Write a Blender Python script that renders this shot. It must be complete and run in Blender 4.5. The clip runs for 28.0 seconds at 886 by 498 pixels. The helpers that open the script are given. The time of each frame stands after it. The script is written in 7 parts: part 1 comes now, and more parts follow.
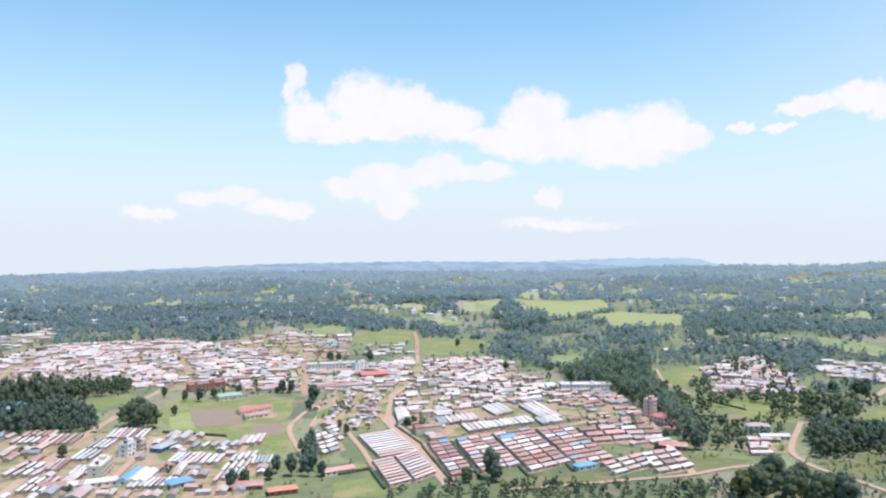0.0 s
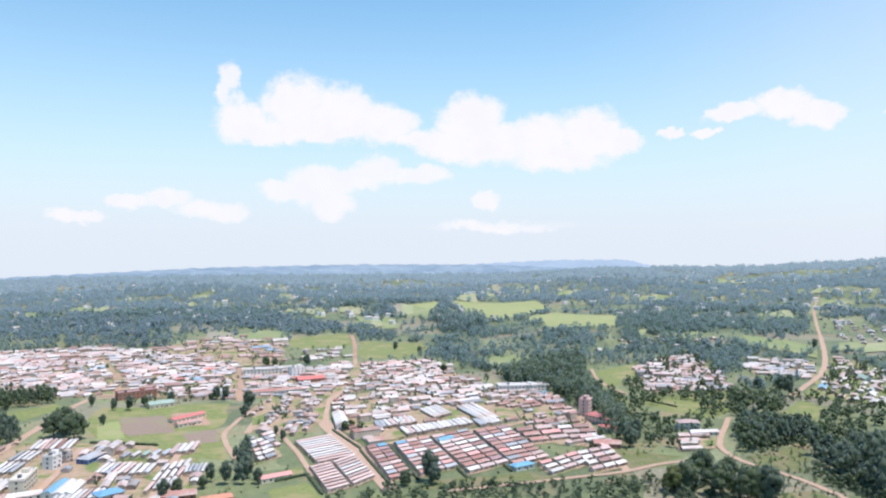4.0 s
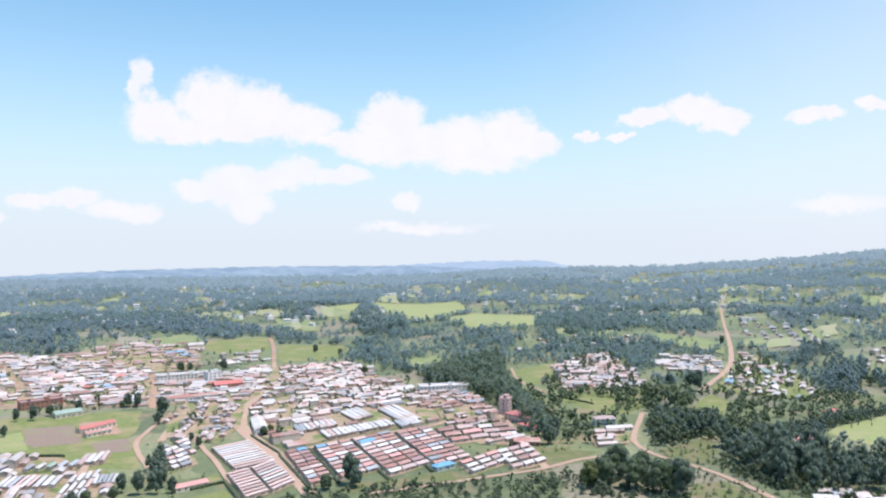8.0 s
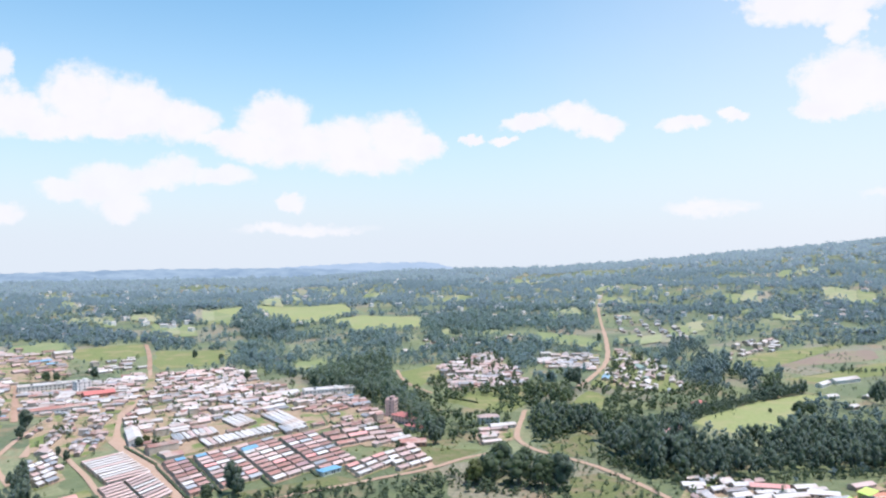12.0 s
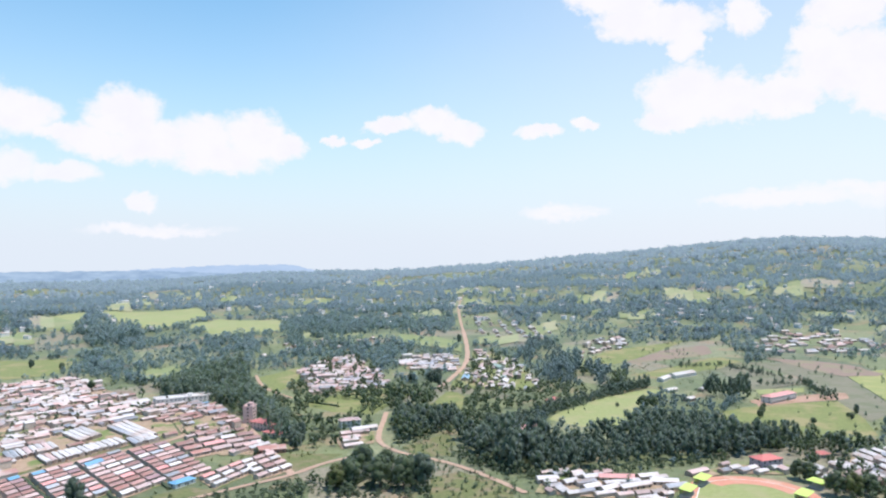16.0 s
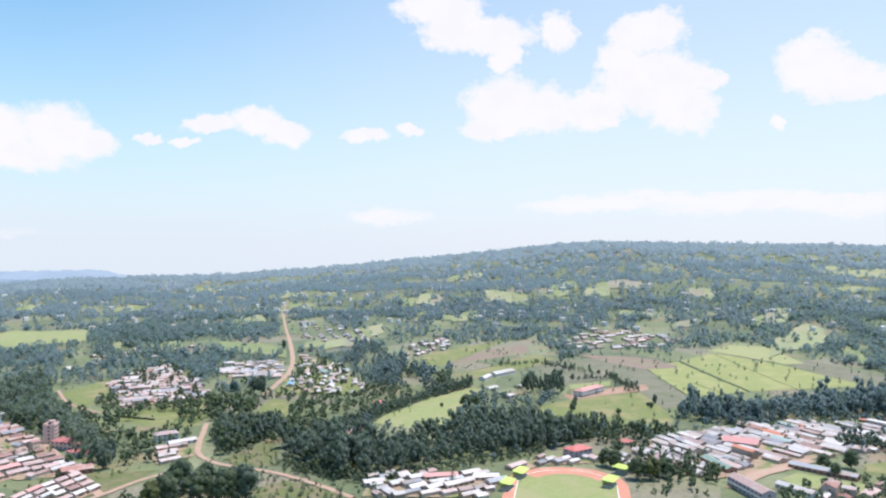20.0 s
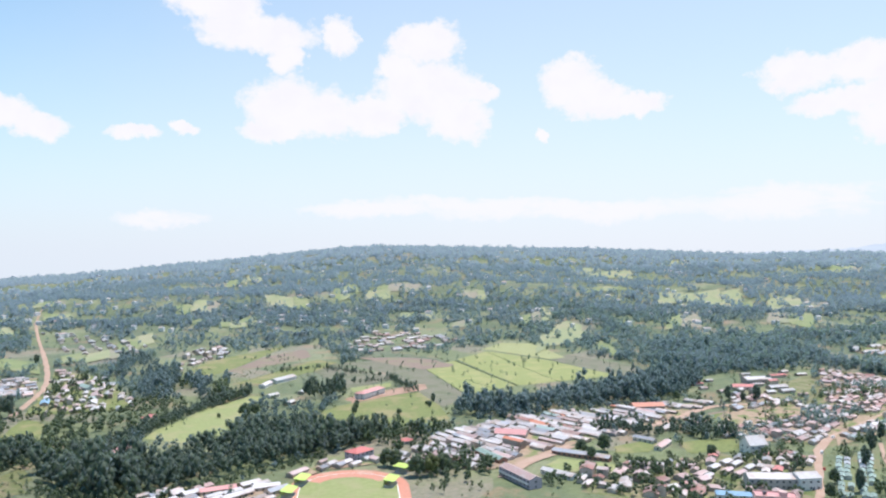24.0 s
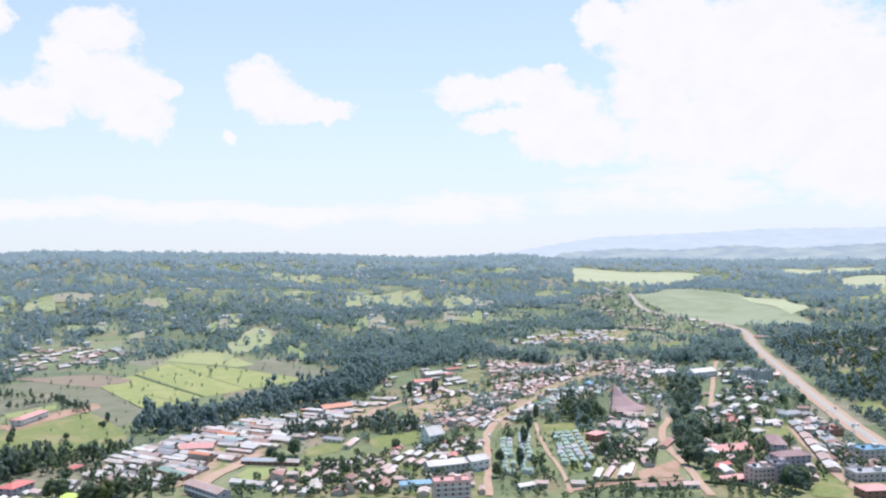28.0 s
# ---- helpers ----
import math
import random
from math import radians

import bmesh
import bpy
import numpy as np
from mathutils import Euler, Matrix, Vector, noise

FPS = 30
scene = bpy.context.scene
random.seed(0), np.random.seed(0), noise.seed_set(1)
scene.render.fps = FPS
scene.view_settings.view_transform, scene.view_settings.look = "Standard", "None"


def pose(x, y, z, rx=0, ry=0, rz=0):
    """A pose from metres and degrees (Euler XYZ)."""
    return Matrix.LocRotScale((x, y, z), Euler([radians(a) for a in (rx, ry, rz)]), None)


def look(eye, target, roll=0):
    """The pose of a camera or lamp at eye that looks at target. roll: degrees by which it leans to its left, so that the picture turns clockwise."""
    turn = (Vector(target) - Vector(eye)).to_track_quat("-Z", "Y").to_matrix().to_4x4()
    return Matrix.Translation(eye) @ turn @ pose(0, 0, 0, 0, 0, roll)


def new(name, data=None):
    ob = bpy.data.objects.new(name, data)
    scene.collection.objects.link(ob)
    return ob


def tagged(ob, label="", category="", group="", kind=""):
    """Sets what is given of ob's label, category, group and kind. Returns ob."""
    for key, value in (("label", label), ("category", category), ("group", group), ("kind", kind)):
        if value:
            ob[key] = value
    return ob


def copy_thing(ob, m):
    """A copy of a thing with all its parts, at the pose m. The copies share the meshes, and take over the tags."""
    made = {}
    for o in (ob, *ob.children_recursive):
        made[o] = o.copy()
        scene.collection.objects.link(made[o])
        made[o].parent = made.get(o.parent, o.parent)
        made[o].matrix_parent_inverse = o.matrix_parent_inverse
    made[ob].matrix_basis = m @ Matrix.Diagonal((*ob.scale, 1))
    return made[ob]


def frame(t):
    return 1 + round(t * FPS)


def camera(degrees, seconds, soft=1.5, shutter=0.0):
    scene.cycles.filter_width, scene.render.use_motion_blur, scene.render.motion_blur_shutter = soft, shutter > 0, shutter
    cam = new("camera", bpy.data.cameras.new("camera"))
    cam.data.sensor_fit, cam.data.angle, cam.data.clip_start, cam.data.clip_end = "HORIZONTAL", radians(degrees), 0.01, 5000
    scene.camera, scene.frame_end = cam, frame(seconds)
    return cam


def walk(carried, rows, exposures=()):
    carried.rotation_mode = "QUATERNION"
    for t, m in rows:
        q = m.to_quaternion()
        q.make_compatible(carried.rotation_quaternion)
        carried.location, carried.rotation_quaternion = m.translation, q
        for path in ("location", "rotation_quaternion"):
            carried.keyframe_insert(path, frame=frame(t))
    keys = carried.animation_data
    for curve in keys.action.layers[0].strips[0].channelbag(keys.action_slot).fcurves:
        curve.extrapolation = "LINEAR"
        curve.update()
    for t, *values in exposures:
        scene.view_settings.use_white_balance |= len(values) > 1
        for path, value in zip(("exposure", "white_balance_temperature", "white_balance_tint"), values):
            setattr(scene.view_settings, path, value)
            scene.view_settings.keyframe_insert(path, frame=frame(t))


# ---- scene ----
cam = camera(60.0, 28.0, soft=2.2)
EYE_HEIGHT = 155.0
ROWS = [(0, -0.2, -0.74, -0.12), (0.5, -0.57, -0.72, -0.14), (1, -1.18, -0.68, -0.15), (1.5, -1.8, -0.66, -0.09),
        (2, -2.41, -0.62, -0.05), (2.5, -3.05, -0.59, -0.03), (3, -3.64, -0.56, 0.01), (3.5, -4.23, -0.55, 0.03),
        (5.5, -6.79, -0.48, 0.14), (6, -7.42, -0.47, 0.14), (6.5, -8.19, -0.46, 0.15), (7, -9, -0.46, 0.17),
        (7.5, -9.86, -0.46, 0.1), (8, -10.76, -0.45, 0.15), (8.5, -11.84, -0.43, 0.18), (9, -12.85, -0.42, 0.16),
        (9.5, -13.81, -0.42, 0.18), (10, -14.78, -0.4, 0.14), (10.5, -15.9, -0.38, 0.22), (11, -16.95, -0.36, 0.24),
        (11.5, -18.12, -0.34, 0.16), (12, -19.25, -0.34, 0.18), (12.5, -20.36, -0.33, 0.11), (14.5, -25.1, -0.26, -0.01),
        (15, -26.53, -0.24, 0.02), (15.5, -28.15, -0.19, -0.05), (16, -29.51, -0.17, -0.07), (16.5, -31.1, -0.13, -0.03),
        (17, -32.57, -0.09, -0.02), (17.5, -34.26, -0.06, -0.02), (18, -35.77, -0.02, -0.02), (18.5, -37.62, 0.02, -0.06),
        (19, -39.12, 0.04, -0.09), (19.5, -40.82, 0.09, -0.06), (20, -42.42, 0.13, -0.06), (20.5, -44.3, 0.16, -0.04),
        (21, -46.18, 0.22, -0.03), (21.5, -47.94, 0.26, -0.03), (23.5, -56.35, 0.39, 0.04), (24, -58.61, 0.42, 0.08),
        (24.5, -61.23, 0.46, 0.12), (25, -63.64, 0.5, 0.19), (25.5, -66.12, 0.52, 0.24), (26, -69.44, 0.55, 0.29),
        (26.5, -72.59, 0.59, 0.28), (27, -75.58, 0.61, 0.4), (27.5, -78.57, 0.62, 0.41), (28, -81.5, 0.66, 0.54)]
walk(cam, [(t, pose(0, 0, EYE_HEIGHT, 90 + pitch, roll, yaw)) for t, yaw, pitch, roll in ROWS], exposures=[(0, 0.7, 6360, 17), (28, 0.7, 6360, 17)])

# ---------------------------------------------------------------- sky, clouds, sun
SUN_AZ, SUN_EL = 118.0, 73.0


class Nodes:
    """Short hand for a node tree."""

    def __init__(self, tree):
        self.tree = tree
        tree.nodes.clear()

    def add(self, kind):
        return self.tree.nodes.new(kind)

    def link(self, a, b):
        self.tree.links.new(a, b)

    def put(self, socket, v):
        if isinstance(v, bpy.types.NodeSocket):
            self.link(v, socket)
        else:
            socket.default_value = v

    def math(self, op, a, b=0.0, c=0.0, clamp=False):
        n = self.add("ShaderNodeMath")
        n.operation, n.use_clamp = op, clamp
        for s, v in zip(n.inputs, (a, b, c)):
            self.put(s, v)
        return n.outputs[0]

    def vec(self, op, a, b=(0, 0, 0), c=(0, 0, 0)):
        n = self.add("ShaderNodeVectorMath")
        n.operation = op
        for s, v in zip(n.inputs, (a, b, c)):
            self.put(s, v)
        return n.outputs["Value"] if op in ("DOT_PRODUCT", "LENGTH") else n.outputs["Vector"]

    def noise(self, vector, scale, detail=4.0, rough=0.55):
        n = self.add("ShaderNodeTexNoise")
        self.link(vector, n.inputs["Vector"])
        n.inputs["Scale"].default_value, n.inputs["Detail"].default_value = scale, detail
        n.inputs["Roughness"].default_value = rough
        return n

    def range(self, v, a, b, lo=0.0, hi=1.0, smooth=True):
        n = self.add("ShaderNodeMapRange")
        n.interpolation_type = "SMOOTHSTEP" if smooth else "LINEAR"
        for s, x in zip(n.inputs, (v, a, b, lo, hi)):
            self.put(s, x)
        return n.outputs[0]

    def mix(self, f, a, b):
        n = self.add("ShaderNodeMix")
        n.data_type = "RGBA"
        for s, v in ((n.inputs[0], f), (n.inputs[6], a), (n.inputs[7], b)):
            self.put(s, (*v, 1) if isinstance(v, tuple) and len(v) == 3 else v)
        return n.outputs[2]


# Cumulus banks: azimuth, elevation and half sizes of their puffs, in degrees.
BANK_A = [(-9.8, 8.76, 1.88, 1.58), (-5.9, 9.87, 2.75, 2.35), (-2.5, 9.51, 2.53, 2.19), (0.4, 8.71, 2.62, 1.52), (2.8, 7.68, 1.85, 0.59), (-7.5, 8.00, 2.90, 0.92), (-3.4, 8.15, 3.78, 0.76)]
BANK_B = [(6.9, 9.07, 2.41, 1.76), (5.1, 7.25, 2.51, 1.26), (8.6, 7.21, 2.89, 1.50), (12.1, 7.14, 2.42, 2.06), (15.6, 8.03, 2.59, 1.79), (13.3, 6.22, 3.60, 1.15), (17.8, 7.36, 1.84, 1.05)]
BANK_C = [(0.0, 5.27, 1.69, 1.10), (3.0, 4.98, 2.32, 0.72), (-4.2, 4.12, 2.51, 1.35), (-1.6, 4.60, 2.20, 0.95), (-7.1, 3.68, 1.74, 0.67), (-3.3, 2.66, 1.43, 1.01)]
BANK_D = [(-10.7, 11.53, 0.81, 1.08), (-11.2, 10.40, 0.57, 0.74), (-17.5, 2.91, 1.45, 0.52), (-14.8, 3.16, 1.65, 0.65), (-12.0, 2.34, 2.34, 0.74), (-20.5, 1.83, 1.62, 0.47), (7.9, 3.12, 1.08, 0.63), (21.5, 7.93, 0.81, 0.35)]
BANK_E = [(25.7, 9.00, 1.83, 0.63), (28.6, 9.34, 2.18, 1.14), (30.7, 8.53, 1.77, 0.93), (23.8, 7.82, 1.24, 0.33), (21.5, 7.97, 0.81, 0.37), (36.4, 8.52, 1.76, 0.63), (39.5, 9.09, 1.16, 0.54)]
BANK_F = [(46.9, 10.58, 3.36, 2.44), (49.8, 10.12, 3.15, 2.09), (46.0, 8.95, 2.52, 0.84), (45.2, 15.79, 4.63, 1.52), (42.2, 17.35, 3.80, 1.27), (47.1, 14.19, 1.51, 1.43), (51.1, 15.83, 1.40, 1.67)]
BANK_G = [(57.5, 15.30, 3.15, 1.71), (57.5, 11.83, 4.33, 2.44), (59.8, 9.95, 2.84, 1.93), (55.5, 13.50, 2.00, 1.23), (61.4, 11.98, 1.89, 0.88), (53.5, 10.22, 2.44, 1.49)]
BANK_H = [(68.2, 12.34, 2.60, 2.27), (69.8, 11.30, 3.34, 1.51), (72.7, 11.01, 2.63, 0.92), (65.9, 8.86, 0.72, 0.59)]
BANK_I = [(83.6, 12.12, 3.12, 1.52), (88.2, 12.21, 3.16, 1.68), (90.2, 10.93, 3.71, 1.83), (86.5, 10.03, 3.77, 0.92), (91.0, 8.67, 4.92, 2.08), (89.9, 13.51, 0.91, 0.67)]
BANK_J = [(98.0, 15.56, 5.43, 3.64), (104.3, 13.82, 7.89, 5.06), (96.7, 11.79, 3.54, 2.85), (102.4, 8.69, 9.57, 3.15), (109.5, 11.06, 5.93, 4.85), (111.3, 6.91, 6.98, 4.03), (93.2, 16.68, 1.62, 2.07)]
VEILS = [(100.5, 4.87, 15.84, 2.39), (84.3, 3.62, 12.63, 1.52), (67.7, 3.27, 13.13, 1.07), (61.2, 3.79, 10.05, 0.67), (9.2, 1.20, 5.35, 0.50), (53.4, 3.29, 6.57, 0.74), (38.6, 2.55, 3.96, 0.75), (115.6, 6.90, 8.68, 6.99)]

HIGH_SHEET = (80.6, 13.17, 63.27, 21.94)


def make_world():
    world = bpy.data.worlds.new("sky")
    scene.world = world
    world.use_nodes = True
    n = Nodes(world.node_tree)
    way = n.add("ShaderNodeTexCoord").outputs["Generated"]
    sky = n.add("ShaderNodeTexSky")
    sky.sky_type, sky.sun_disc = "NISHITA", False
    sky.sun_elevation, sky.sun_rotation = radians(SUN_EL), radians(SUN_AZ)
    sky.altitude, sky.air_density, sky.dust_density, sky.ozone_density = 300.0, 1.0, 0.2, 4.0
    xyz = n.add("ShaderNodeSeparateXYZ")
    n.link(way, xyz.inputs[0])
    az = n.math("MULTIPLY", n.math("ARCTAN2", xyz.outputs[0], xyz.outputs[1]), 180 / math.pi)
    el = n.math("MULTIPLY", n.math("ARCSINE", xyz.outputs[2]), 180 / math.pi)
    at = n.add("ShaderNodeCombineXYZ")
    n.link(az, at.inputs[0])
    n.link(el, at.inputs[1])
    plain = at.outputs[0]
    # billows push the outlines about at two sizes
    big = n.noise(plain, 0.28, 3.0).outputs["Color"]
    fine = n.noise(plain, 1.5, 6.0, 0.62).outputs["Color"]
    p = n.vec("ADD", plain, n.vec("MULTIPLY", n.vec("SUBTRACT", big, (0.5, 0.5, 0.5)), (2.4, 1.8, 0)))
    p = n.vec("ADD", p, n.vec("MULTIPLY", n.vec("SUBTRACT", fine, (0.5, 0.5, 0.5)), (1.15, 1.05, 0)))

    def field(puffs):
        total = None
        for a, e, ra, re in puffs:
            q = n.vec("MULTIPLY_ADD", p, (1 / ra, 1 / re, 0), (-a / ra, -e / re, 0))
            v = n.math("SUBTRACT", 1.0, n.vec("DOT_PRODUCT", q, q))
            total = v if total is None else n.math("SMOOTH_MAX", total, v, 0.25)
        return total

    banks = None
    for bank in (BANK_A, BANK_B, BANK_E, BANK_F, BANK_G, BANK_H, BANK_I, BANK_J):
        v = field(bank)
        banks = v if banks is None else n.math("MAXIMUM", banks, v)
    wisps = n.noise(n.vec("MULTIPLY", plain, (0.35, 1.0, 0)), 0.5, 6.0, 0.6).outputs[0]
    low = n.math("MAXIMUM", field(BANK_C), field(BANK_D))
    # ragged, thinning edges
    torn = n.noise(n.vec("MULTIPLY", plain, (0.8, 1.0, 0)), 0.95, 8.0, 0.68).outputs[0]
    torn = n.math("MULTIPLY", n.math("SUBTRACT", torn, 0.5), 1.5)
    banks, low = n.math("ADD", banks, torn), n.math("ADD", low, torn)
    cover = n.math("MAXIMUM", n.range(banks, -0.45, 0.62), n.range(low, -0.6, 0.65, 0.0, 0.9))
    banks = n.math("MAXIMUM", banks, low)
    veil = n.math("MULTIPLY", n.range(field(VEILS), -0.3, 0.9, 0.0, 0.9), n.range(wisps, 0.25, 0.56))
    sheet = n.range(field([HIGH_SHEET]), -0.2, 1.0, 0.0, 0.42)
    cover = n.math("MAXIMUM", n.math("MAXIMUM", cover, veil), sheet)
    shade = n.range(n.noise(n.vec("ADD", plain, (0.0, 0.5, 0)), 0.45, 5.0).outputs[0], 0.35, 0.7)
    body = n.mix(n.math("MULTIPLY", shade, n.range(banks, 0.05, 0.8)), (0.985, 1.0, 1.0), (0.95, 0.965, 0.975))
    clear = n.add("ShaderNodeBackground")
    # thin bright haze low over the land
    haze = n.math("MULTIPLY", n.math("EXPONENT", n.math("MULTIPLY", n.math("POWER", n.math("MULTIPLY", n.math("MAXIMUM", el, 0.0), 1 / 11.5), 1.6), -1.0)), 0.97)
    n.link(n.mix(haze, n.vec("MULTIPLY", sky.outputs[0], (0.53, 0.83, 0.77)), (3.10, 3.46, 3.72)), clear.inputs[0])
    clear.inputs[1].default_value = 0.15
    cloud = n.add("ShaderNodeBackground")
    n.link(body, cloud.inputs[0])
    cloud.inputs[1].default_value = 0.60
    both = n.add("ShaderNodeMixShader")
    n.link(cover, both.inputs[0])
    n.link(clear.outputs[0], both.inputs[1])
    n.link(cloud.outputs[0], both.inputs[2])
    out = n.add("ShaderNodeOutputWorld")
    n.link(both.outputs[0], out.inputs[0])


make_world()
sun = new("sun", bpy.data.lights.new("sun", "SUN"))
sun.data.energy, sun.data.angle, sun.data.color = 3.4, radians(0.6), (1.0, 0.96, 0.91)
toward_sun = Vector((math.sin(radians(SUN_AZ)) * math.cos(radians(SUN_EL)), math.cos(radians(SUN_AZ)) * math.cos(radians(SUN_EL)), math.sin(radians(SUN_EL))))
sun.matrix_world = look(toward_sun * 400 + Vector((0, 0, 200)), (0, 0, 200))


# ---------------------------------------------------------------- materials
def surface(name, tones, grain=1.0, rough=0.8, bump=0.0, coarse=None, spread=0.0, island=False, metal=0.0, sheen=0.0, spec=0.3, leafy=0.0):
    """Two or three tones broken by noise at two sizes (metres), a tint per object or per loose piece, and relief."""
    m = bpy.data.materials.new(name)
    m.use_nodes = True
    n = Nodes(m.node_tree)
    at = n.add("ShaderNodeTexCoord").outputs["Object"]
    small = n.noise(at, 1.0 / grain, 5.0, 0.65)
    wide = n.noise(at, 1.0 / (coarse or grain * 9), 3.0)
    colour = n.mix(n.range(small.outputs[0], 0.32, 0.68), tones[0], tones[1])
    if len(tones) > 2:
        colour = n.mix(n.range(wide.outputs[0], 0.46, 0.64), colour, tones[2])
    if spread:
        if island:
            r = n.add("ShaderNodeNewGeometry").outputs["Random Per Island"]
        else:
            r = n.add("ShaderNodeObjectInfo").outputs["Random"]
        h = n.add("ShaderNodeHueSaturation")
        n.link(colour, h.inputs["Color"])
        n.link(n.range(r, 0, 1, 1 - spread, 1 + spread, False), h.inputs["Value"])
        n.link(n.range(n.math("FRACT", n.math("MULTIPLY", r, 7.31)), 0, 1, 1 - spread * 0.6, 1 + spread * 0.4, False), h.inputs["Saturation"])
        colour = h.outputs[0]
    b = n.add("ShaderNodeBsdfPrincipled")
    n.link(colour, b.inputs["Base Color"])
    n.link(n.range(wide.outputs[0], 0.3, 0.7, max(0.05, rough - 0.1), min(1, rough + 0.08)), b.inputs["Roughness"])
    b.inputs["Metallic"].default_value = metal
    b.inputs["Specular IOR Level"].default_value = spec
    if sheen:
        b.inputs["Sheen Weight"].default_value = sheen
        b.inputs["Sheen Roughness"].default_value = 0.5
        # blue tint makes the sheen stand in for haze
        b.inputs["Sheen Tint"].default_value = (0.60, 0.80, 1.0, 1)
    if bump:
        k = n.add("ShaderNodeBump")
        k.inputs["Strength"].default_value, k.inputs["Distance"].default_value = 0.6, bump
        n.link(small.outputs[0], k.inputs["Height"])
        n.link(k.outputs[0], b.inputs["Normal"])
    out = n.add("ShaderNodeOutputMaterial")
    if leafy:  # thin leaves pass some light on
        thin = n.add("ShaderNodeBsdfTranslucent")
        n.link(n.vec("MULTIPLY", colour, (1.15, 1.25, 0.85)), thin.inputs[0])
        both = n.add("ShaderNodeMixShader")
        both.inputs[0].default_value = leafy
        n.link(b.outputs[0], both.inputs[1])
        n.link(thin.outputs[0], both.inputs[2])
        n.link(both.outputs[0], out.inputs[0])
    else:
        n.link(b.outputs[0], out.inputs[0])
    return m


def ground_surface():
    """Open country: small plots of grass, tea and soil with trodden bare patches."""
    m = bpy.data.materials.new("ground")
    m.use_nodes = True
    n = Nodes(m.node_tree)
    at = n.add("ShaderNodeTexCoord").outputs["Object"]
    bent = n.vec("ADD", at, n.vec("MULTIPLY", n.vec("SUBTRACT", n.noise(at, 0.012, 2.0).outputs["Color"], (0.5, 0.5, 0.5)), (60, 60, 0)))
    cells = n.add("ShaderNodeTexVoronoi")
    cells.voronoi_dimensions = "2D"
    n.link(bent, cells.inputs["Vector"])
    cells.inputs["Scale"].default_value = 1 / 75
    pick = n.add("ShaderNodeSeparateColor")
    n.link(cells.outputs["Color"], pick.inputs[0])
    plots = n.add("ShaderNodeValToRGB")
    ramp = plots.color_ramp
    ramp.interpolation = "CONSTANT"
    for k, (pos, c) in enumerate(((0, (0.15, 0.175, 0.085)), (0.3, (0.20, 0.22, 0.10)), (0.5, (0.12, 0.145, 0.075)), (0.66, (0.27, 0.275, 0.15)), (0.84, (0.29, 0.245, 0.18)), (0.93, (0.17, 0.18, 0.11)))):
        e = ramp.elements[k] if k < 2 else ramp.elements.new(pos)
        e.position, e.color = pos, (*c, 1)
    n.link(pick.outputs[0], plots.inputs[0])
    small = n.noise(at, 0.25, 6.0, 0.7).outputs[0]
    wide = n.noise(at, 0.02, 5.0, 0.65).outputs[0]
    c = n.mix(n.range(small, 0.3, 0.7, 0.0, 0.6), plots.outputs[0], (0.095, 0.12, 0.045))
    tufts = n.noise(at, 0.09, 5.0, 0.7).outputs[0]
    c = n.mix(n.range(tufts, 0.5, 0.66, 0.0, 0.6), c, (0.195, 0.195, 0.10))
    c = n.mix(n.range(tufts, 0.46, 0.34, 0.0, 0.6), c, (0.075, 0.10, 0.04))
    c = n.mix(n.range(wide, 0.50, 0.68, 0.0, 0.6), c, (0.20, 0.225, 0.095))
    c = n.mix(n.math("MULTIPLY", n.range(wide, 0.46, 0.36), n.range(small, 0.35, 0.6, 0.2, 0.8)), c, (0.30, 0.20, 0.12))
    b = n.add("ShaderNodeBsdfPrincipled")
    n.link(c, b.inputs["Base Color"])
    b.inputs["Roughness"].default_value, b.inputs["Specular IOR Level"].default_value = 0.9, 0.2
    # bluish sheen, strongest at grazing view, imitates haze over the far land
    b.inputs["Sheen Weight"].default_value, b.inputs["Sheen Roughness"].default_value = 0.16, 0.4
    b.inputs["Sheen Tint"].default_value = (0.60, 0.80, 1.0, 1)
    k = n.add("ShaderNodeBump")
    k.inputs["Strength"].default_value, k.inputs["Distance"].default_value = 0.7, 0.6
    n.link(small, k.inputs["Height"])
    n.link(k.outputs[0], b.inputs["Normal"])
    out = n.add("ShaderNodeOutputMaterial")
    n.link(b.outputs[0], out.inputs[0])
    return m


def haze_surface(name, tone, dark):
    """Far-off ridges seen through kilometres of bright air: a plain backdrop, the haze put into its emission colour."""
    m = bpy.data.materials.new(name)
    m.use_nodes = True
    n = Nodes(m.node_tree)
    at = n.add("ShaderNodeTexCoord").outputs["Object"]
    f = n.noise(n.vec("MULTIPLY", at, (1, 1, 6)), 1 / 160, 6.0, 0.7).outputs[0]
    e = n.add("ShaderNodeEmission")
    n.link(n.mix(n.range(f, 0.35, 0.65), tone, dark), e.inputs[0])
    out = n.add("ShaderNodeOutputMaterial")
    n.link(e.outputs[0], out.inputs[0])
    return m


def haze_glow_surface(name, tones, air):
    """Woods of the far backdrop, kilometres off; the bright air before them is added as leaf glow."""
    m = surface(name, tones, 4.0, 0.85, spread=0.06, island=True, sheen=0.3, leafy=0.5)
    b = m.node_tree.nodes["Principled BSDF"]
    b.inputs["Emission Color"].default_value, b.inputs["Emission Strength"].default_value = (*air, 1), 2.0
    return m


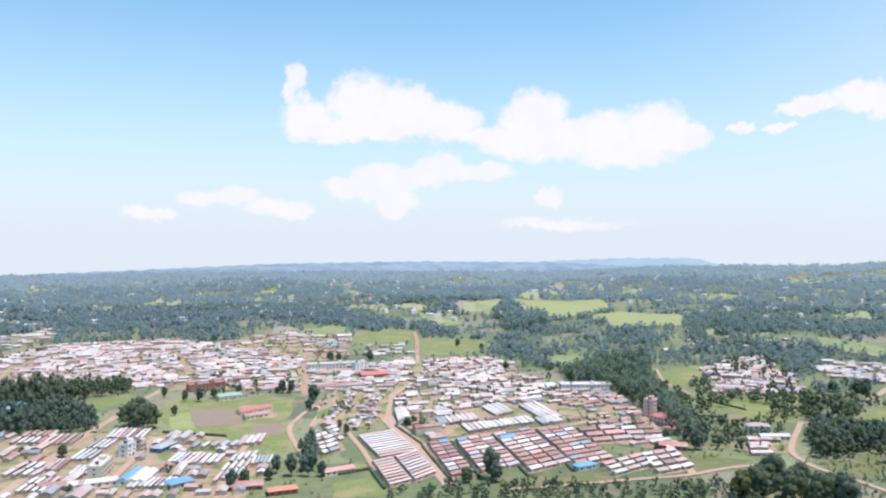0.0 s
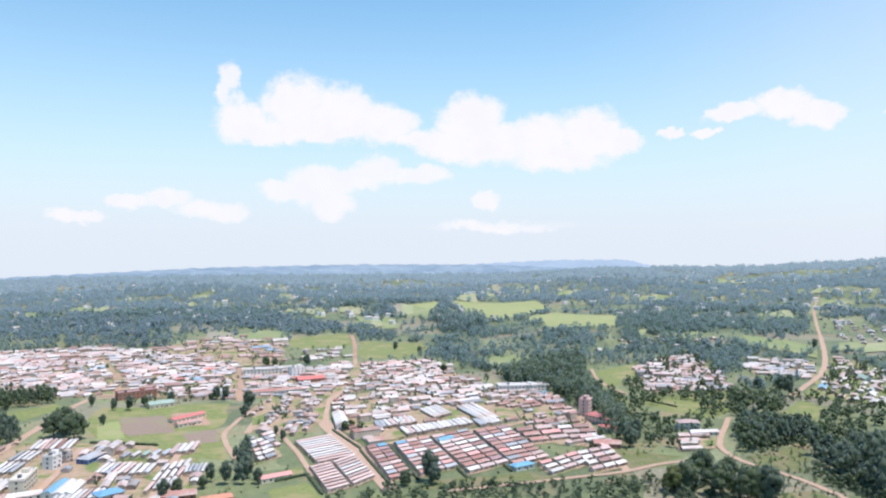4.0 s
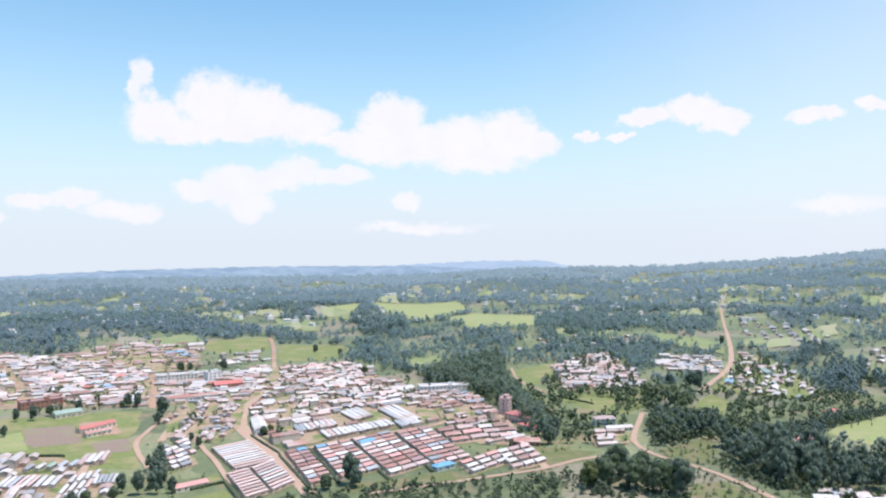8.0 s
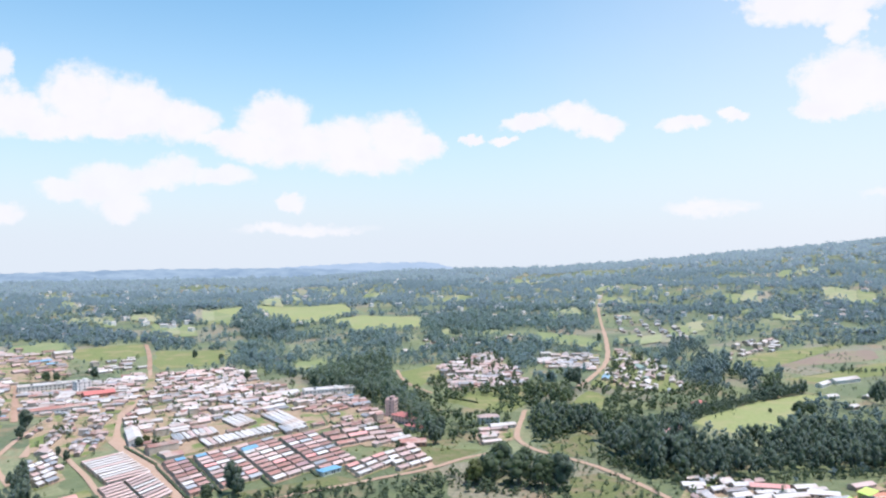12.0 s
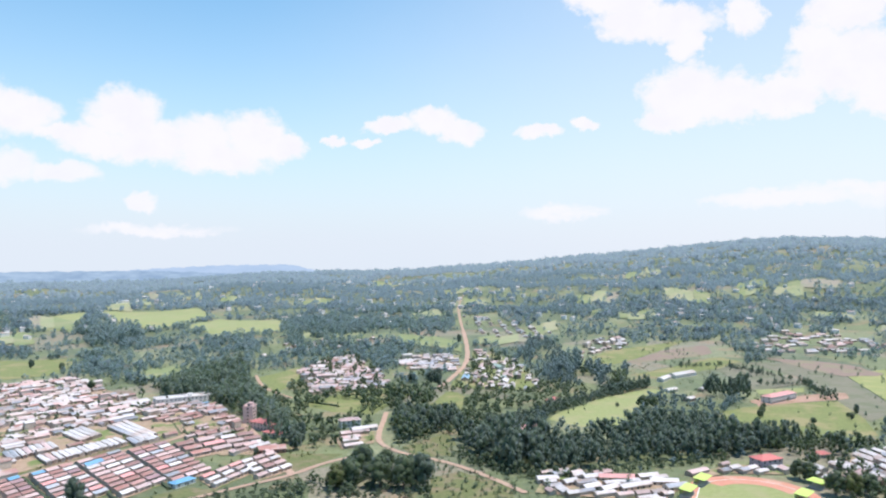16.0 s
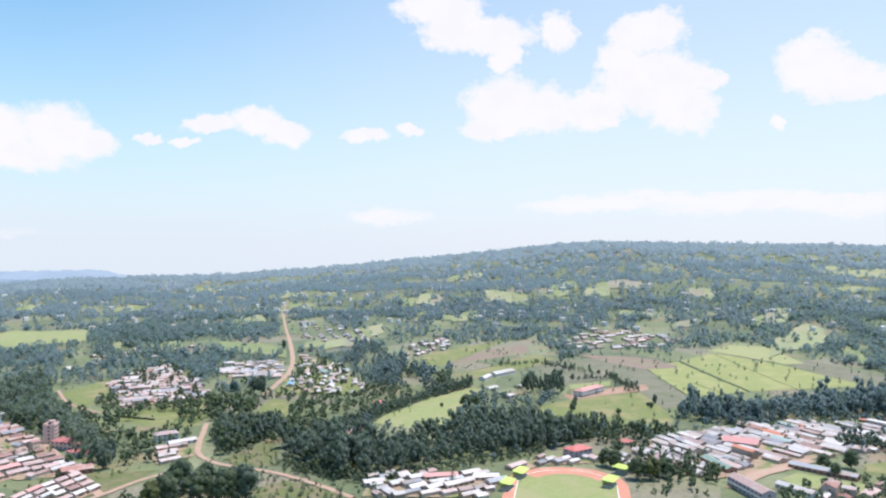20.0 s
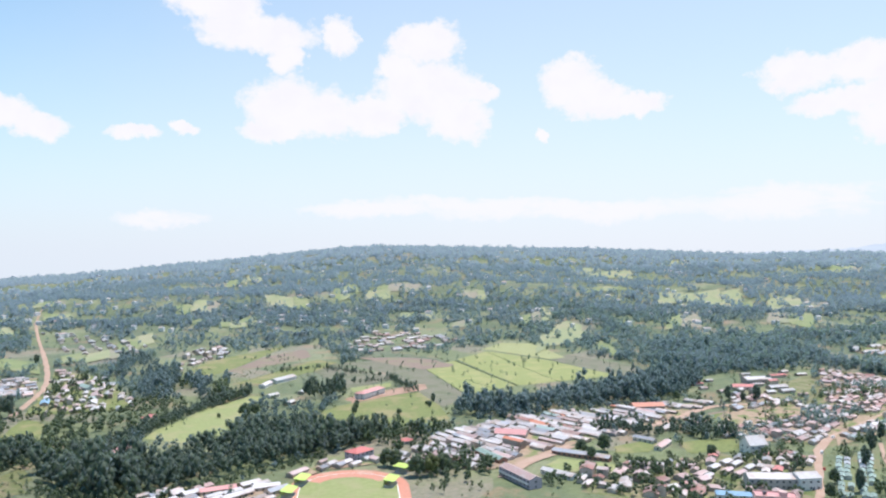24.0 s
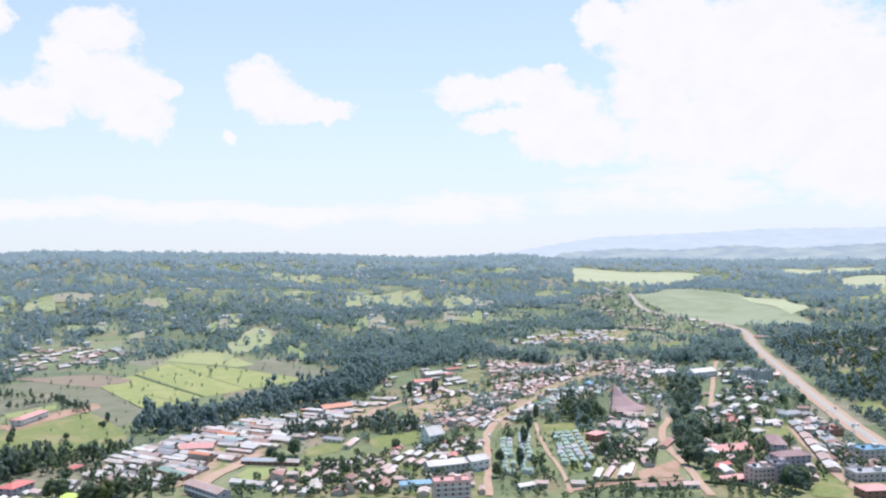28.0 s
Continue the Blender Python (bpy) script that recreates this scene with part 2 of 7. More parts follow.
GROUND = ground_surface()
DIRT = surface("dirt_road", ((0.45, 0.325, 0.245), (0.38, 0.255, 0.185), (0.41, 0.275, 0.20)), 1.5, 0.95, 0.1)
RED_DIRT = surface("red_soil", ((0.42, 0.28, 0.21), (0.34, 0.21, 0.15), (0.30, 0.20, 0.13)), 2.0, 0.95, 0.15)
TAR = surface("worn_tarmac", ((0.33, 0.305, 0.28), (0.37, 0.335, 0.30), (0.40, 0.34, 0.29)), 2.0, 0.85, 0.02)
GRASS = surface("meadow", ((0.205, 0.228, 0.072), (0.14, 0.166, 0.05), (0.265, 0.235, 0.11)), 4.0, 0.9, 0.25, coarse=30, sheen=0.05)
ROUGH = surface("rough_grass", ((0.10, 0.13, 0.045), (0.165, 0.17, 0.07), (0.21, 0.175, 0.105)), 2.6, 0.95, 0.5, coarse=14)
GREEN_YARD = surface("green_yards", ((0.18, 0.195, 0.08), (0.25, 0.205, 0.13), (0.125, 0.16, 0.055)), 6.0, 0.95, 0.2, coarse=22)
PALE_GRASS = surface("dry_meadow", ((0.275, 0.30, 0.12), (0.225, 0.255, 0.09), (0.30, 0.29, 0.14)), 4.0, 0.9, 0.2, coarse=30, sheen=0.05)
TEA = surface("tea_field", ((0.27, 0.29, 0.10), (0.225, 0.25, 0.08), (0.31, 0.305, 0.125)), 2.0, 0.85, 0.4, coarse=25, sheen=0.05)
YELLOW_TEA = surface("young_tea_field", ((0.32, 0.325, 0.145), (0.28, 0.29, 0.125)), 2.0, 0.85, 0.4, sheen=0.05)
# pasture beyond 1300 m, with some haze painted into its tones
FAR_PLOT = surface("hazed_far_pasture", ((0.29, 0.305, 0.15), (0.24, 0.265, 0.12), (0.32, 0.30, 0.17)), 12.0, 0.9, 0.3, coarse=60, sheen=0.1)
FAR_GREEN = surface("far_green_plot", ((0.22, 0.255, 0.10), (0.18, 0.215, 0.08), (0.26, 0.265, 0.13)), 12.0, 0.9, 0.3, coarse=60, sheen=0.08)
FAR_SOIL = surface("far_dry_plot", ((0.30, 0.26, 0.19), (0.25, 0.22, 0.15), (0.25, 0.26, 0.15)), 12.0, 0.9, 0.3, coarse=50, sheen=0.08)
# far fields, their colour paled to imitate haze
HAZED_FIELD = surface("hazed_field", ((0.38, 0.39, 0.24), (0.33, 0.35, 0.21), (0.40, 0.38, 0.25)), 3.0, 0.9, 0.2, coarse=60, sheen=0.05)
GREY_CROP = surface("grey_green_crop_field", ((0.24, 0.265, 0.165), (0.27, 0.285, 0.175), (0.22, 0.245, 0.145)), 3.0, 0.9, 0.2, coarse=60, sheen=0.05)
DULL_FIELD = surface("fallow_field", ((0.17, 0.175, 0.115), (0.205, 0.185, 0.135), (0.15, 0.165, 0.10)), 2.5, 0.95, 0.3, coarse=25)
SOIL = surface("ploughed_field", ((0.275, 0.20, 0.155), (0.22, 0.16, 0.12), (0.24, 0.215, 0.13)), 2.0, 0.95, 0.3, coarse=30, sheen=0.05)
TOWN_SOIL = surface("trodden_yards", ((0.40, 0.285, 0.20), (0.29, 0.215, 0.14), (0.15, 0.195, 0.065)), 5.0, 0.95, 0.15, coarse=19)
LEAF = surface("leaves", ((0.09, 0.128, 0.068), (0.145, 0.18, 0.086)), 1.6, 0.8, 0.5, spread=0.25, island=True, sheen=0.4, leafy=0.45)
LEAF_GUM = surface("gum_leaves", ((0.098, 0.135, 0.098), (0.145, 0.184, 0.12)), 1.6, 0.8, 0.4, spread=0.2, island=True, sheen=0.5, leafy=0.45)
# leaves of the farther woods: blue haze is mixed into these base colours
LEAF_HAZE_BLUE = surface("haze_blue_leaves", ((0.15, 0.202, 0.248), (0.18, 0.232, 0.268)), 3.0, 0.85, spread=0.08, island=True, sheen=0.9, leafy=0.5)
LEAF_HAZE_TINT = surface("haze_tinted_leaves", ((0.135, 0.187, 0.192), (0.172, 0.226, 0.215)), 3.0, 0.85, spread=0.12, island=True, sheen=0.8, leafy=0.45)
LEAF_HAZY = surface("haze_grey_leaves", ((0.138, 0.193, 0.21), (0.17, 0.226, 0.232)), 3.0, 0.85, spread=0.1, island=True, sheen=0.9, leafy=0.5)

# emission on these leaves imitates the haze, stronger for the farther belt
LEAF_DISTANT = haze_glow_surface("distant_woods_haze_glow", ((0.095, 0.135, 0.155), (0.125, 0.165, 0.18)), (0.062, 0.09, 0.118))
LEAF_FARTHEST = haze_glow_surface("farthest_woods_haze_glow", ((0.095, 0.135, 0.155), (0.125, 0.165, 0.18)), (0.115, 0.152, 0.195))
LEAF_LIGHT = surface("light_leaves", ((0.12, 0.14, 0.05), (0.16, 0.18, 0.065)), 1.1, 0.7, 1.0, spread=0.3, island=True, sheen=0.1, leafy=0.35)
BARK = surface("bark", ((0.20, 0.15, 0.11), (0.12, 0.09, 0.06)), 0.3, 0.9)
ROOF = {
    "white": surface("pale_sheet_roof", ((0.58, 0.55, 0.53), (0.46, 0.43, 0.41), (0.46, 0.36, 0.31)), 1.2, 0.6, spread=0.16, island=True),
    "grey": surface("galvanised_sheet_roof", ((0.42, 0.43, 0.45), (0.34, 0.34, 0.35), (0.36, 0.29, 0.25)), 1.2, 0.4, metal=0.3, spread=0.25, island=True),
    "pink": surface("faded_rusty_sheet_roof", ((0.50, 0.36, 0.33), (0.42, 0.29, 0.26), (0.47, 0.41, 0.38)), 1.2, 0.6, spread=0.22, island=True),
    "rust": surface("rust_red_sheet_roof", ((0.36, 0.205, 0.175), (0.29, 0.155, 0.13), (0.37, 0.28, 0.245)), 1.2, 0.65, spread=0.22, island=True),
    "red": surface("bright_red_sheet_roof", ((0.52, 0.20, 0.17), (0.45, 0.16, 0.14)), 1.2, 0.5, spread=0.12, island=True),
    "orange": surface("orange_tile_roof", ((0.60, 0.26, 0.17), (0.52, 0.21, 0.13)), 1.2, 0.6, spread=0.12, island=True),
    "blue": surface("blue_sheet_roof", ((0.22, 0.36, 0.47), (0.17, 0.30, 0.40)), 1.2, 0.45, spread=0.15, island=True),
    "teal": surface("pale_green_sheet_roof", ((0.35, 0.43, 0.39), (0.29, 0.36, 0.33)), 1.2, 0.5, spread=0.15, island=True),
}
WALL = surface("plastered_wall", ((0.56, 0.49, 0.42), (0.46, 0.38, 0.32), (0.38, 0.28, 0.22)), 1.5, 0.9, spread=0.25, island=True)
WINDOW = surface("dark_window", ((0.05, 0.06, 0.07), (0.09, 0.10, 0.11)), 0.8, 0.2, spec=0.5)
DOOR = surface("painted_door", ((0.16, 0.11, 0.09), (0.10, 0.13, 0.18)), 2.0, 0.6, spread=0.3)


# ---------------------------------------------------------------- lie of the land
# -- terrain
EYE = 155.0
SKYLINE = [(-29.6, -2.75), (-15.6, -2.65), (-3.3, -2.68), (9.2, -2.63), (16.5, -2.13), (24.6, -2.05), (20.0, -1.99), (25.7, -1.98), (33.2, -1.48),
           (39.5, -0.88), (45.7, -0.25), (51.5, 0.32), (55.2, 0.43), (62.3, 0.33), (65.7, 0.25), (73.8, 0.02), (80.9, -0.22), (87.2, -0.03),
           (90.5, -0.39), (100.4, -0.55), (111.2, -0.61)]
SKY_AZ = np.array([-180.0, -70.0] + [a for a, e in SKYLINE] + [110.0, 180.0])
SKY_EL = np.array([-2.0, -2.8] + [e for a, e in SKYLINE] + [-0.6, -2.0])


def terrain(x, y):
    """Height of the ground: a flat town shelf, then rolling country that climbs or falls to the skyline."""
    x, y = np.asarray(x, float), np.asarray(y, float)
    r = np.hypot(x, y)
    el = np.interp(np.degrees(np.arctan2(x, y)), SKY_AZ, SKY_EL)
    far = EYE + 4000 * np.tan(np.radians(el))
    u = np.clip((r - 1050) / 2950, 0, 1)
    roll = np.sin(x / 210 + 1.3) * np.sin(y / 260 + 0.4) + 0.5 * np.sin(x / 97 + y / 131) + 0.35 * np.sin(x / 61 - y / 73 + 2)
    swell = 12 * np.clip((r - 950) / 1400, 0, 1) * np.clip((4000 - r) / 700, 0, 1)
    return u * u * (3 - 2 * u) * far + swell * roll - 0.03 * np.clip(r - 4000, 0, 2000)


# -- end terrain
def h(x, y):
    return float(terrain(x, y))


def link_mesh(name, verts, tris, mats, index=None, parent=None, smooth=False):
    """One mesh object from arrays of corners and triangles."""
    verts, tris = np.asarray(verts, np.float32), np.asarray(tris, np.int32)
    me = bpy.data.meshes.new(name)
    me.vertices.add(len(verts))
    me.vertices.foreach_set("co", verts.ravel())
    me.loops.add(tris.size)
    me.loops.foreach_set("vertex_index", tris.ravel())
    me.polygons.add(len(tris))
    me.polygons.foreach_set("loop_start", np.arange(0, tris.size, 3, dtype=np.int32))
    for m in mats:
        me.materials.append(m)
    me.polygons.foreach_set("use_smooth", [smooth] * len(tris))
    if index is not None:
        me.polygons.foreach_set("material_index", np.asarray(index, np.int32))
    me.update(calc_edges=True)
    me.validate()
    ob = new(name, me)
    ob.parent = parent
    return ob


def grid_tris(na, nb):
    i, j = np.meshgrid(np.arange(na - 1), np.arange(nb - 1), indexing="ij")
    a = (i * nb + j).ravel()
    return np.concatenate([np.stack([a, a + nb, a + nb + 1], 1), np.stack([a, a + nb + 1, a + 1], 1)])


def make_ground():
    az = np.radians(np.concatenate([np.arange(-180, -40, 4), np.arange(-40, 122, 0.5), np.arange(122, 178, 4), [180.0]]))
    r = np.concatenate([[0.0], np.linspace(30, 200, 6), np.arange(230, 1000, 14), np.geomspace(1000, 4950, 110)])
    x, y = np.outer(np.sin(az), r), np.outer(np.cos(az), r)
    v = np.stack([x, y, terrain(x, y)], -1).reshape(-1, 3)
    ob = link_mesh("ground", v, grid_tris(len(az), len(r))[:, ::-1], [GROUND], smooth=True)
    tagged(ob, "rolling green farmland with small plots and bare soil", "ground", kind="structure")


make_ground()


def inside(poly, x, y):
    """Which points lie in the polygon."""
    x, y = np.asarray(x, float), np.asarray(y, float)
    hit = np.zeros(x.shape, bool)
    for (ax, ay), (bx, by) in zip(poly, list(poly[1:]) + list(poly[:1])):
        if ay != by:
            hit ^= ((ay > y) != (by > y)) & (x < (bx - ax) * (y - ay) / (by - ay) + ax)
    return hit


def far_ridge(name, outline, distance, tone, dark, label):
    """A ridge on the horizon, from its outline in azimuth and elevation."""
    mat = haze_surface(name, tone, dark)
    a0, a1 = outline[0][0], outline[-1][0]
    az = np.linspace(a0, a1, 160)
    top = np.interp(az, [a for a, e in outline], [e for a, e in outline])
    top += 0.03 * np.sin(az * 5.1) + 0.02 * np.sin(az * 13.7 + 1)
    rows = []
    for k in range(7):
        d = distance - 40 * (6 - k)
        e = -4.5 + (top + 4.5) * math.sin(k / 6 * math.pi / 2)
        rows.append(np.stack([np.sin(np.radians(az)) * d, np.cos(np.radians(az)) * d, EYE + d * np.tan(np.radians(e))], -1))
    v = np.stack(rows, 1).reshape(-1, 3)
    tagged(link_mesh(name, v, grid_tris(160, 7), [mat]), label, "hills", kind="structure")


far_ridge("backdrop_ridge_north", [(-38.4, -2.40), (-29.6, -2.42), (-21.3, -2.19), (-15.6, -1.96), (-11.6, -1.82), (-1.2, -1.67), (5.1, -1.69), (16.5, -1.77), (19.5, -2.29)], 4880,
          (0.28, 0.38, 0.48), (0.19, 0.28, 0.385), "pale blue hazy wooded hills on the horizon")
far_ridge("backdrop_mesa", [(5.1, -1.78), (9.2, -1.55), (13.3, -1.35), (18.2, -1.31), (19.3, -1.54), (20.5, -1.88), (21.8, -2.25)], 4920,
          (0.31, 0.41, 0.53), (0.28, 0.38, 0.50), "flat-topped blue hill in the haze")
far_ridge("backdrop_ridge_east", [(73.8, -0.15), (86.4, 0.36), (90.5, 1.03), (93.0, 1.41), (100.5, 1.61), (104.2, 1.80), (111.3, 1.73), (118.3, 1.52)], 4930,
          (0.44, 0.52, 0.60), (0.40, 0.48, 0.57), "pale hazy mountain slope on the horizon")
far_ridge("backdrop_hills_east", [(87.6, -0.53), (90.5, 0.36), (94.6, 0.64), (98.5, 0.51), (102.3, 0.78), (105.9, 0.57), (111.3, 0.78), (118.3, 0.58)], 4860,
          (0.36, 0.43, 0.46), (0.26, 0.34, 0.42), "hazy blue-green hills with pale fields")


# ---------------------------------------------------------------- roads and fields
ROADS = []


def road(points, width, mat=None, label="bare dirt road with worn edges", lift=0.5):
    """A ribbon on the ground along a bent line."""
    pts = [Vector(p) for p in points]
    line = [pts[0]]
    for k in range(len(pts) - 1):  # Catmull-Rom through the bends
        p0, p1, p2, p3 = pts[max(k - 1, 0)], pts[k], pts[k + 1], pts[min(k + 2, len(pts) - 1)]
        steps = max(2, int((p2 - p1).length / 8))
        for i in range(1, steps + 1):
            t = i / steps
            line.append(0.5 * (2 * p1 + (p2 - p0) * t + (2 * p0 - 5 * p1 + 4 * p2 - p3) * t * t + (3 * p1 - p0 - 3 * p2 + p3) * t ** 3))
    v = []
    for k, p in enumerate(line):
        d = (line[min(k + 1, len(line) - 1)] - line[max(k - 1, 0)]).normalized()
        side = Vector((d.y, -d.x))
        wob = min(0.06 * width, 0.6) * (math.sin(k * 0.37 + p.x * 0.1) + 0.6 * math.sin(k * 1.1))
        for s in (-1, -0.33, 0.33, 1):
            q = p + side * (s * width / 2 + (wob if abs(s) == 1 else 0))
            v.append((q.x, q.y, h(q.x, q.y) + lift + 0.012 * len(ROADS) - (0.1 if abs(s) == 1 else 0)))
    ROADS.append((np.array([(p.x, p.y) for p in line]), width))
    return tagged(link_mesh("road", v, grid_tris(len(line), 4), [mat or DIRT]), label, "road", kind="structure")


FIELDS = []
LAID = [0]


def worn(poly, amount):
    """The outline with rounded corners and ragged edges."""
    g = np.random.default_rng(int(abs(poly[0][0]) + 3 * abs(poly[0][1])))
    pts = [Vector(p) for p in poly]
    pts = [q for a, b in zip(pts, pts[1:] + pts[:1]) for q in (a.lerp(b, 0.1), a.lerp(b, 0.35), a.lerp(b, 0.62), a.lerp(b, 0.9))]
    mid = sum(pts, Vector((0, 0))) / len(pts)
    return [tuple(p + (p - mid).normalized() * g.uniform(-amount, amount)) for p in pts]


def field_patch(poly, mat, label, category="field", lift=0.05, trees=False, ragged=None):
    """A plot of land: the polygon's own outline, draped over the ground."""
    if not trees:
        FIELDS.append(poly)
    if ragged is None and mat in (GRASS, SOIL, RED_DIRT):
        ragged = 0.035 * math.sqrt(abs(sum(a[0] * b[1] - a[1] * b[0] for a, b in zip(poly, poly[1:] + poly[:1]))))
    if ragged:
        poly = worn(poly, ragged)
    LAID[0] += 1
    lift += 0.006 * LAID[0]
    xs, ys = [p[0] for p in poly], [p[1] for p in poly]
    bm = bmesh.new()
    bm.faces.new([bm.verts.new((x, y, 0)) for x, y in poly])
    step = max(12.0, (max(xs) - min(xs) + max(ys) - min(ys)) / 24)
    for axis, lo, hi in ((0, min(xs), max(xs)), (1, min(ys), max(ys))):
        c = lo + step
        while c < hi:
            co, no = [0, 0, 0], [0, 0, 0]
            co[axis], no[axis] = c, 1
            bmesh.ops.bisect_plane(bm, geom=bm.verts[:] + bm.edges[:] + bm.faces[:], plane_co=co, plane_no=no)
            c += step
    bmesh.ops.triangulate(bm, faces=bm.faces[:])
    big = max(0.0, math.hypot(sum(xs) / len(xs), sum(ys) / len(ys)) - 800) / 1500
    for v in bm.verts:
        v.co.z = h(v.co.x, v.co.y) + lift + 0.5 * big
    bmesh.ops.recalc_face_normals(bm, faces=bm.faces[:])
    if sum(f.normal.z for f in bm.faces) < 0:
        bmesh.ops.reverse_faces(bm, faces=bm.faces[:])
    me = bpy.data.meshes.new("field")
    bm.to_mesh(me)
    bm.free()
    me.materials.append(mat)
    return tagged(new("field", me), label, category, kind="structure")


# the wide dirt street through the town and its branches
road([(8, 476), (-14, 566), (-37, 631), (-47, 668)], 12)
road([(-47, 668), (-48, 738), (-38, 813)], 8)
road([(-38, 813), (-27, 908), (-30, 1020)], 4.5)
road([(-30, 1020), (-37, 1205), (-45, 1300)], 6, RED_DIRT, "red earth road between green fields")
road([(-264, 460), (-270, 516), (-277, 579), (-281, 659), (-286, 721), (-281, 781), (-260, 786)], 7)
road([(-260, 786), (-285, 868), (-324, 967), (-366, 1054)], 7, RED_DIRT, "red earth road into the market town")
road([(-474, 816), (-490, 867), (-500, 909), (-508, 960)], 7)
road([(-134, 758), (-159, 906), (-181, 1030)], 6, RED_DIRT, "red earth street between shops")
road([(-102, 557), (-122, 620), (-122, 663), (-115, 721), (-101, 788)], 4)
road([(-106, 629), (-104, 674), (-97, 746)], 6)
road([(-84, 638), (-79, 673), (-76, 752)], 6)
road([(-43, 510), (-58, 565), (-79, 627)], 4)
road([(-11, 574), (37, 607), (79, 625), (120, 645), (144, 687)], 5)
road([(179, 681), (176, 615), (170, 544), (167, 503)], 6)
road([(42, 472), (117, 490), (167, 503), (196, 518), (224, 524)], 4.2)
road([(307, 649), (289, 618), (264, 574), (255, 550), (255, 521), (266, 495), (276, 464), (281, 428), (283, 393)], 4.5)
road([(410, 733), (473, 803), (530, 874), (599, 984), (704, 1169)], 6.5)
road([(704, 1169), (840, 1413), (956, 1614)], 4.8)
road([(956, 1614), (1079, 1801), (1154, 1887)], 4)
road([(258, 910), (245, 837), (246, 791), (252, 757)], 3.5)
road([(498, 46), (579, 54), (667, 63)], 5.5)
road([(667, 63), (726, 58), (813, 35), (918, 6), (1005, -33), (1036, -63)], 7.5)
road([(722, 22), (666, 17), (618, 10), (570, 0), (510, -7)], 3.2)
road([(515, -96), (550, -94), (595, -91), (646, -86), (698, -89), (765, -106)], 6)
road([(730, -206), (659, -198), (591, -193), (528, -193)], 7)
road([(476, 241), (512, 245), (566, 238), (583, 235)], 10)
road([(685, 201), (742, 188), (806, 172), (859, 126)], 8)
road([(514, -3), (536, -41), (551, -85)], 4.5, RED_DIRT, "red earth lane beside gardens")
road([(1178, -229), (963, -183), (806, -150)], 5)
road([(-136, 473), (-144, 558), (-147, 596)], 5)
road([(-207, 473), (-217, 557), (-222, 596)], 5)
# the highway with its broad earth shoulders and tarred carriageway
HIGHWAY = [(1752, -267), (1593, -335), (1508, -349), (1275, -317), (1064, -294), (864, -272), (739, -261), (648, -254), (521, -246)]
road(HIGHWAY, 19, DIRT, "broad beaten earth shoulders of the highway")
road(HIGHWAY, 8, TAR, "worn grey tarred highway", lift=0.85)
road([(1752, -267), (1986, -200), (2341, -187), (2489, -129)], 12, TAR, "worn grey tarred highway")

# plots round the town
field_patch([(-351, 601), (-287, 601), (-271, 615), (-220, 610), (-139, 592), (-112, 510), (-117, 455), (-263, 449)], TOWN_SOIL, "trodden earth and scrappy grass between row houses", "yard", lift=0.02, trees=True)
field_patch([(1136, 98), (1143, -170), (919, -114), (872, -13), (690, 55), (674, 137), (892, 168)], GREEN_YARD, "green plots and trodden earth round roadside houses", "yard", lift=0.02, trees=True)
field_patch([(514, -89), (691, -123), (758, -214), (787, -243), (583, -239), (518, -219)], GREEN_YARD, "trodden earth and grass between shops", "yard", lift=0.02, trees=True)
field_patch([(475, 185), (549, 187), (614, 132), (655, 65), (486, 47)], GREEN_YARD, "trodden earth and grass between houses", "yard", lift=0.02, trees=True)
field_patch([(-266, 738), (-144, 754), (-132, 653), (-107, 558), (-144, 558), (-168, 603), (-221, 613)], GRASS, "open green common with worn grass")
field_patch([(-227, 694), (-190, 703), (-164, 639), (-201, 629)], SOIL, "bare brown patch on the common", lift=0.15)
field_patch([(-160, 638), (-133, 646), (-122, 606), (-146, 603)], SOIL, "worn brown patch on the common", lift=0.15)
field_patch([(-238, 673), (-224, 684), (-199, 623), (-219, 620)], PALE_GRASS, "dry grass on the common", lift=0.12)
field_patch([(-185, 708), (-159, 719), (-141, 663), (-173, 654)], RED_DIRT, "red earth yard of a school", "yard", lift=0.17)
field_patch([(-147, 1257), (-52, 1317), (-42, 1157), (-115, 1118)], GRASS, "bright green grass field")
field_patch([(-28, 1222), (93, 1188), (55, 1041), (-23, 1014)], GRASS, "bright green grass field")
field_patch([(43, 1763), (164, 2005), (100, 1529), (43, 1611)], PALE_GRASS, "pale green meadow among woods")
field_patch([(190, 2043), (416, 2009), (403, 1758), (312, 1622), (233, 1498), (190, 1705)], PALE_GRASS, "pale green meadow among woods")
field_patch([(295, 1560), (410, 1732), (501, 1557), (425, 1353), (312, 1336)], PALE_GRASS, "pale green meadow among woods")
field_patch([(254, 890), (327, 953), (293, 849), (245, 791)], GRASS, "bright green field by a village")
field_patch([(248, 731), (260, 676), (298, 649), (400, 750), (364, 768), (288, 748)], GRASS, "green garden plots with hedges", trees=True)
field_patch([(347, 649), (414, 717), (411, 677), (378, 629), (342, 622)], GRASS, "bright green glade")
field_patch([(-0, 620), (20, 638), (22, 606), (3, 592)], GRASS, "green plot between houses")
field_patch([(-21, 746), (-6, 754), (-5, 722), (-18, 714)], GRASS, "green plot between houses")
field_patch([(-351, 687), (-329, 727), (-308, 764), (-290, 737), (-310, 690)], GRASS, "green pasture beside a plantation")
field_patch([(-75, 515), (-54, 533), (-47, 514), (-68, 501)], GRASS, "green plot with a hedge")
field_patch([(-69, 485), (-44, 498), (-30, 459), (-63, 456)], GRASS, "green plot with a hedge")
field_patch([(176, 559), (218, 535), (198, 522), (168, 509)], ROUGH, "grassy slope above a track")
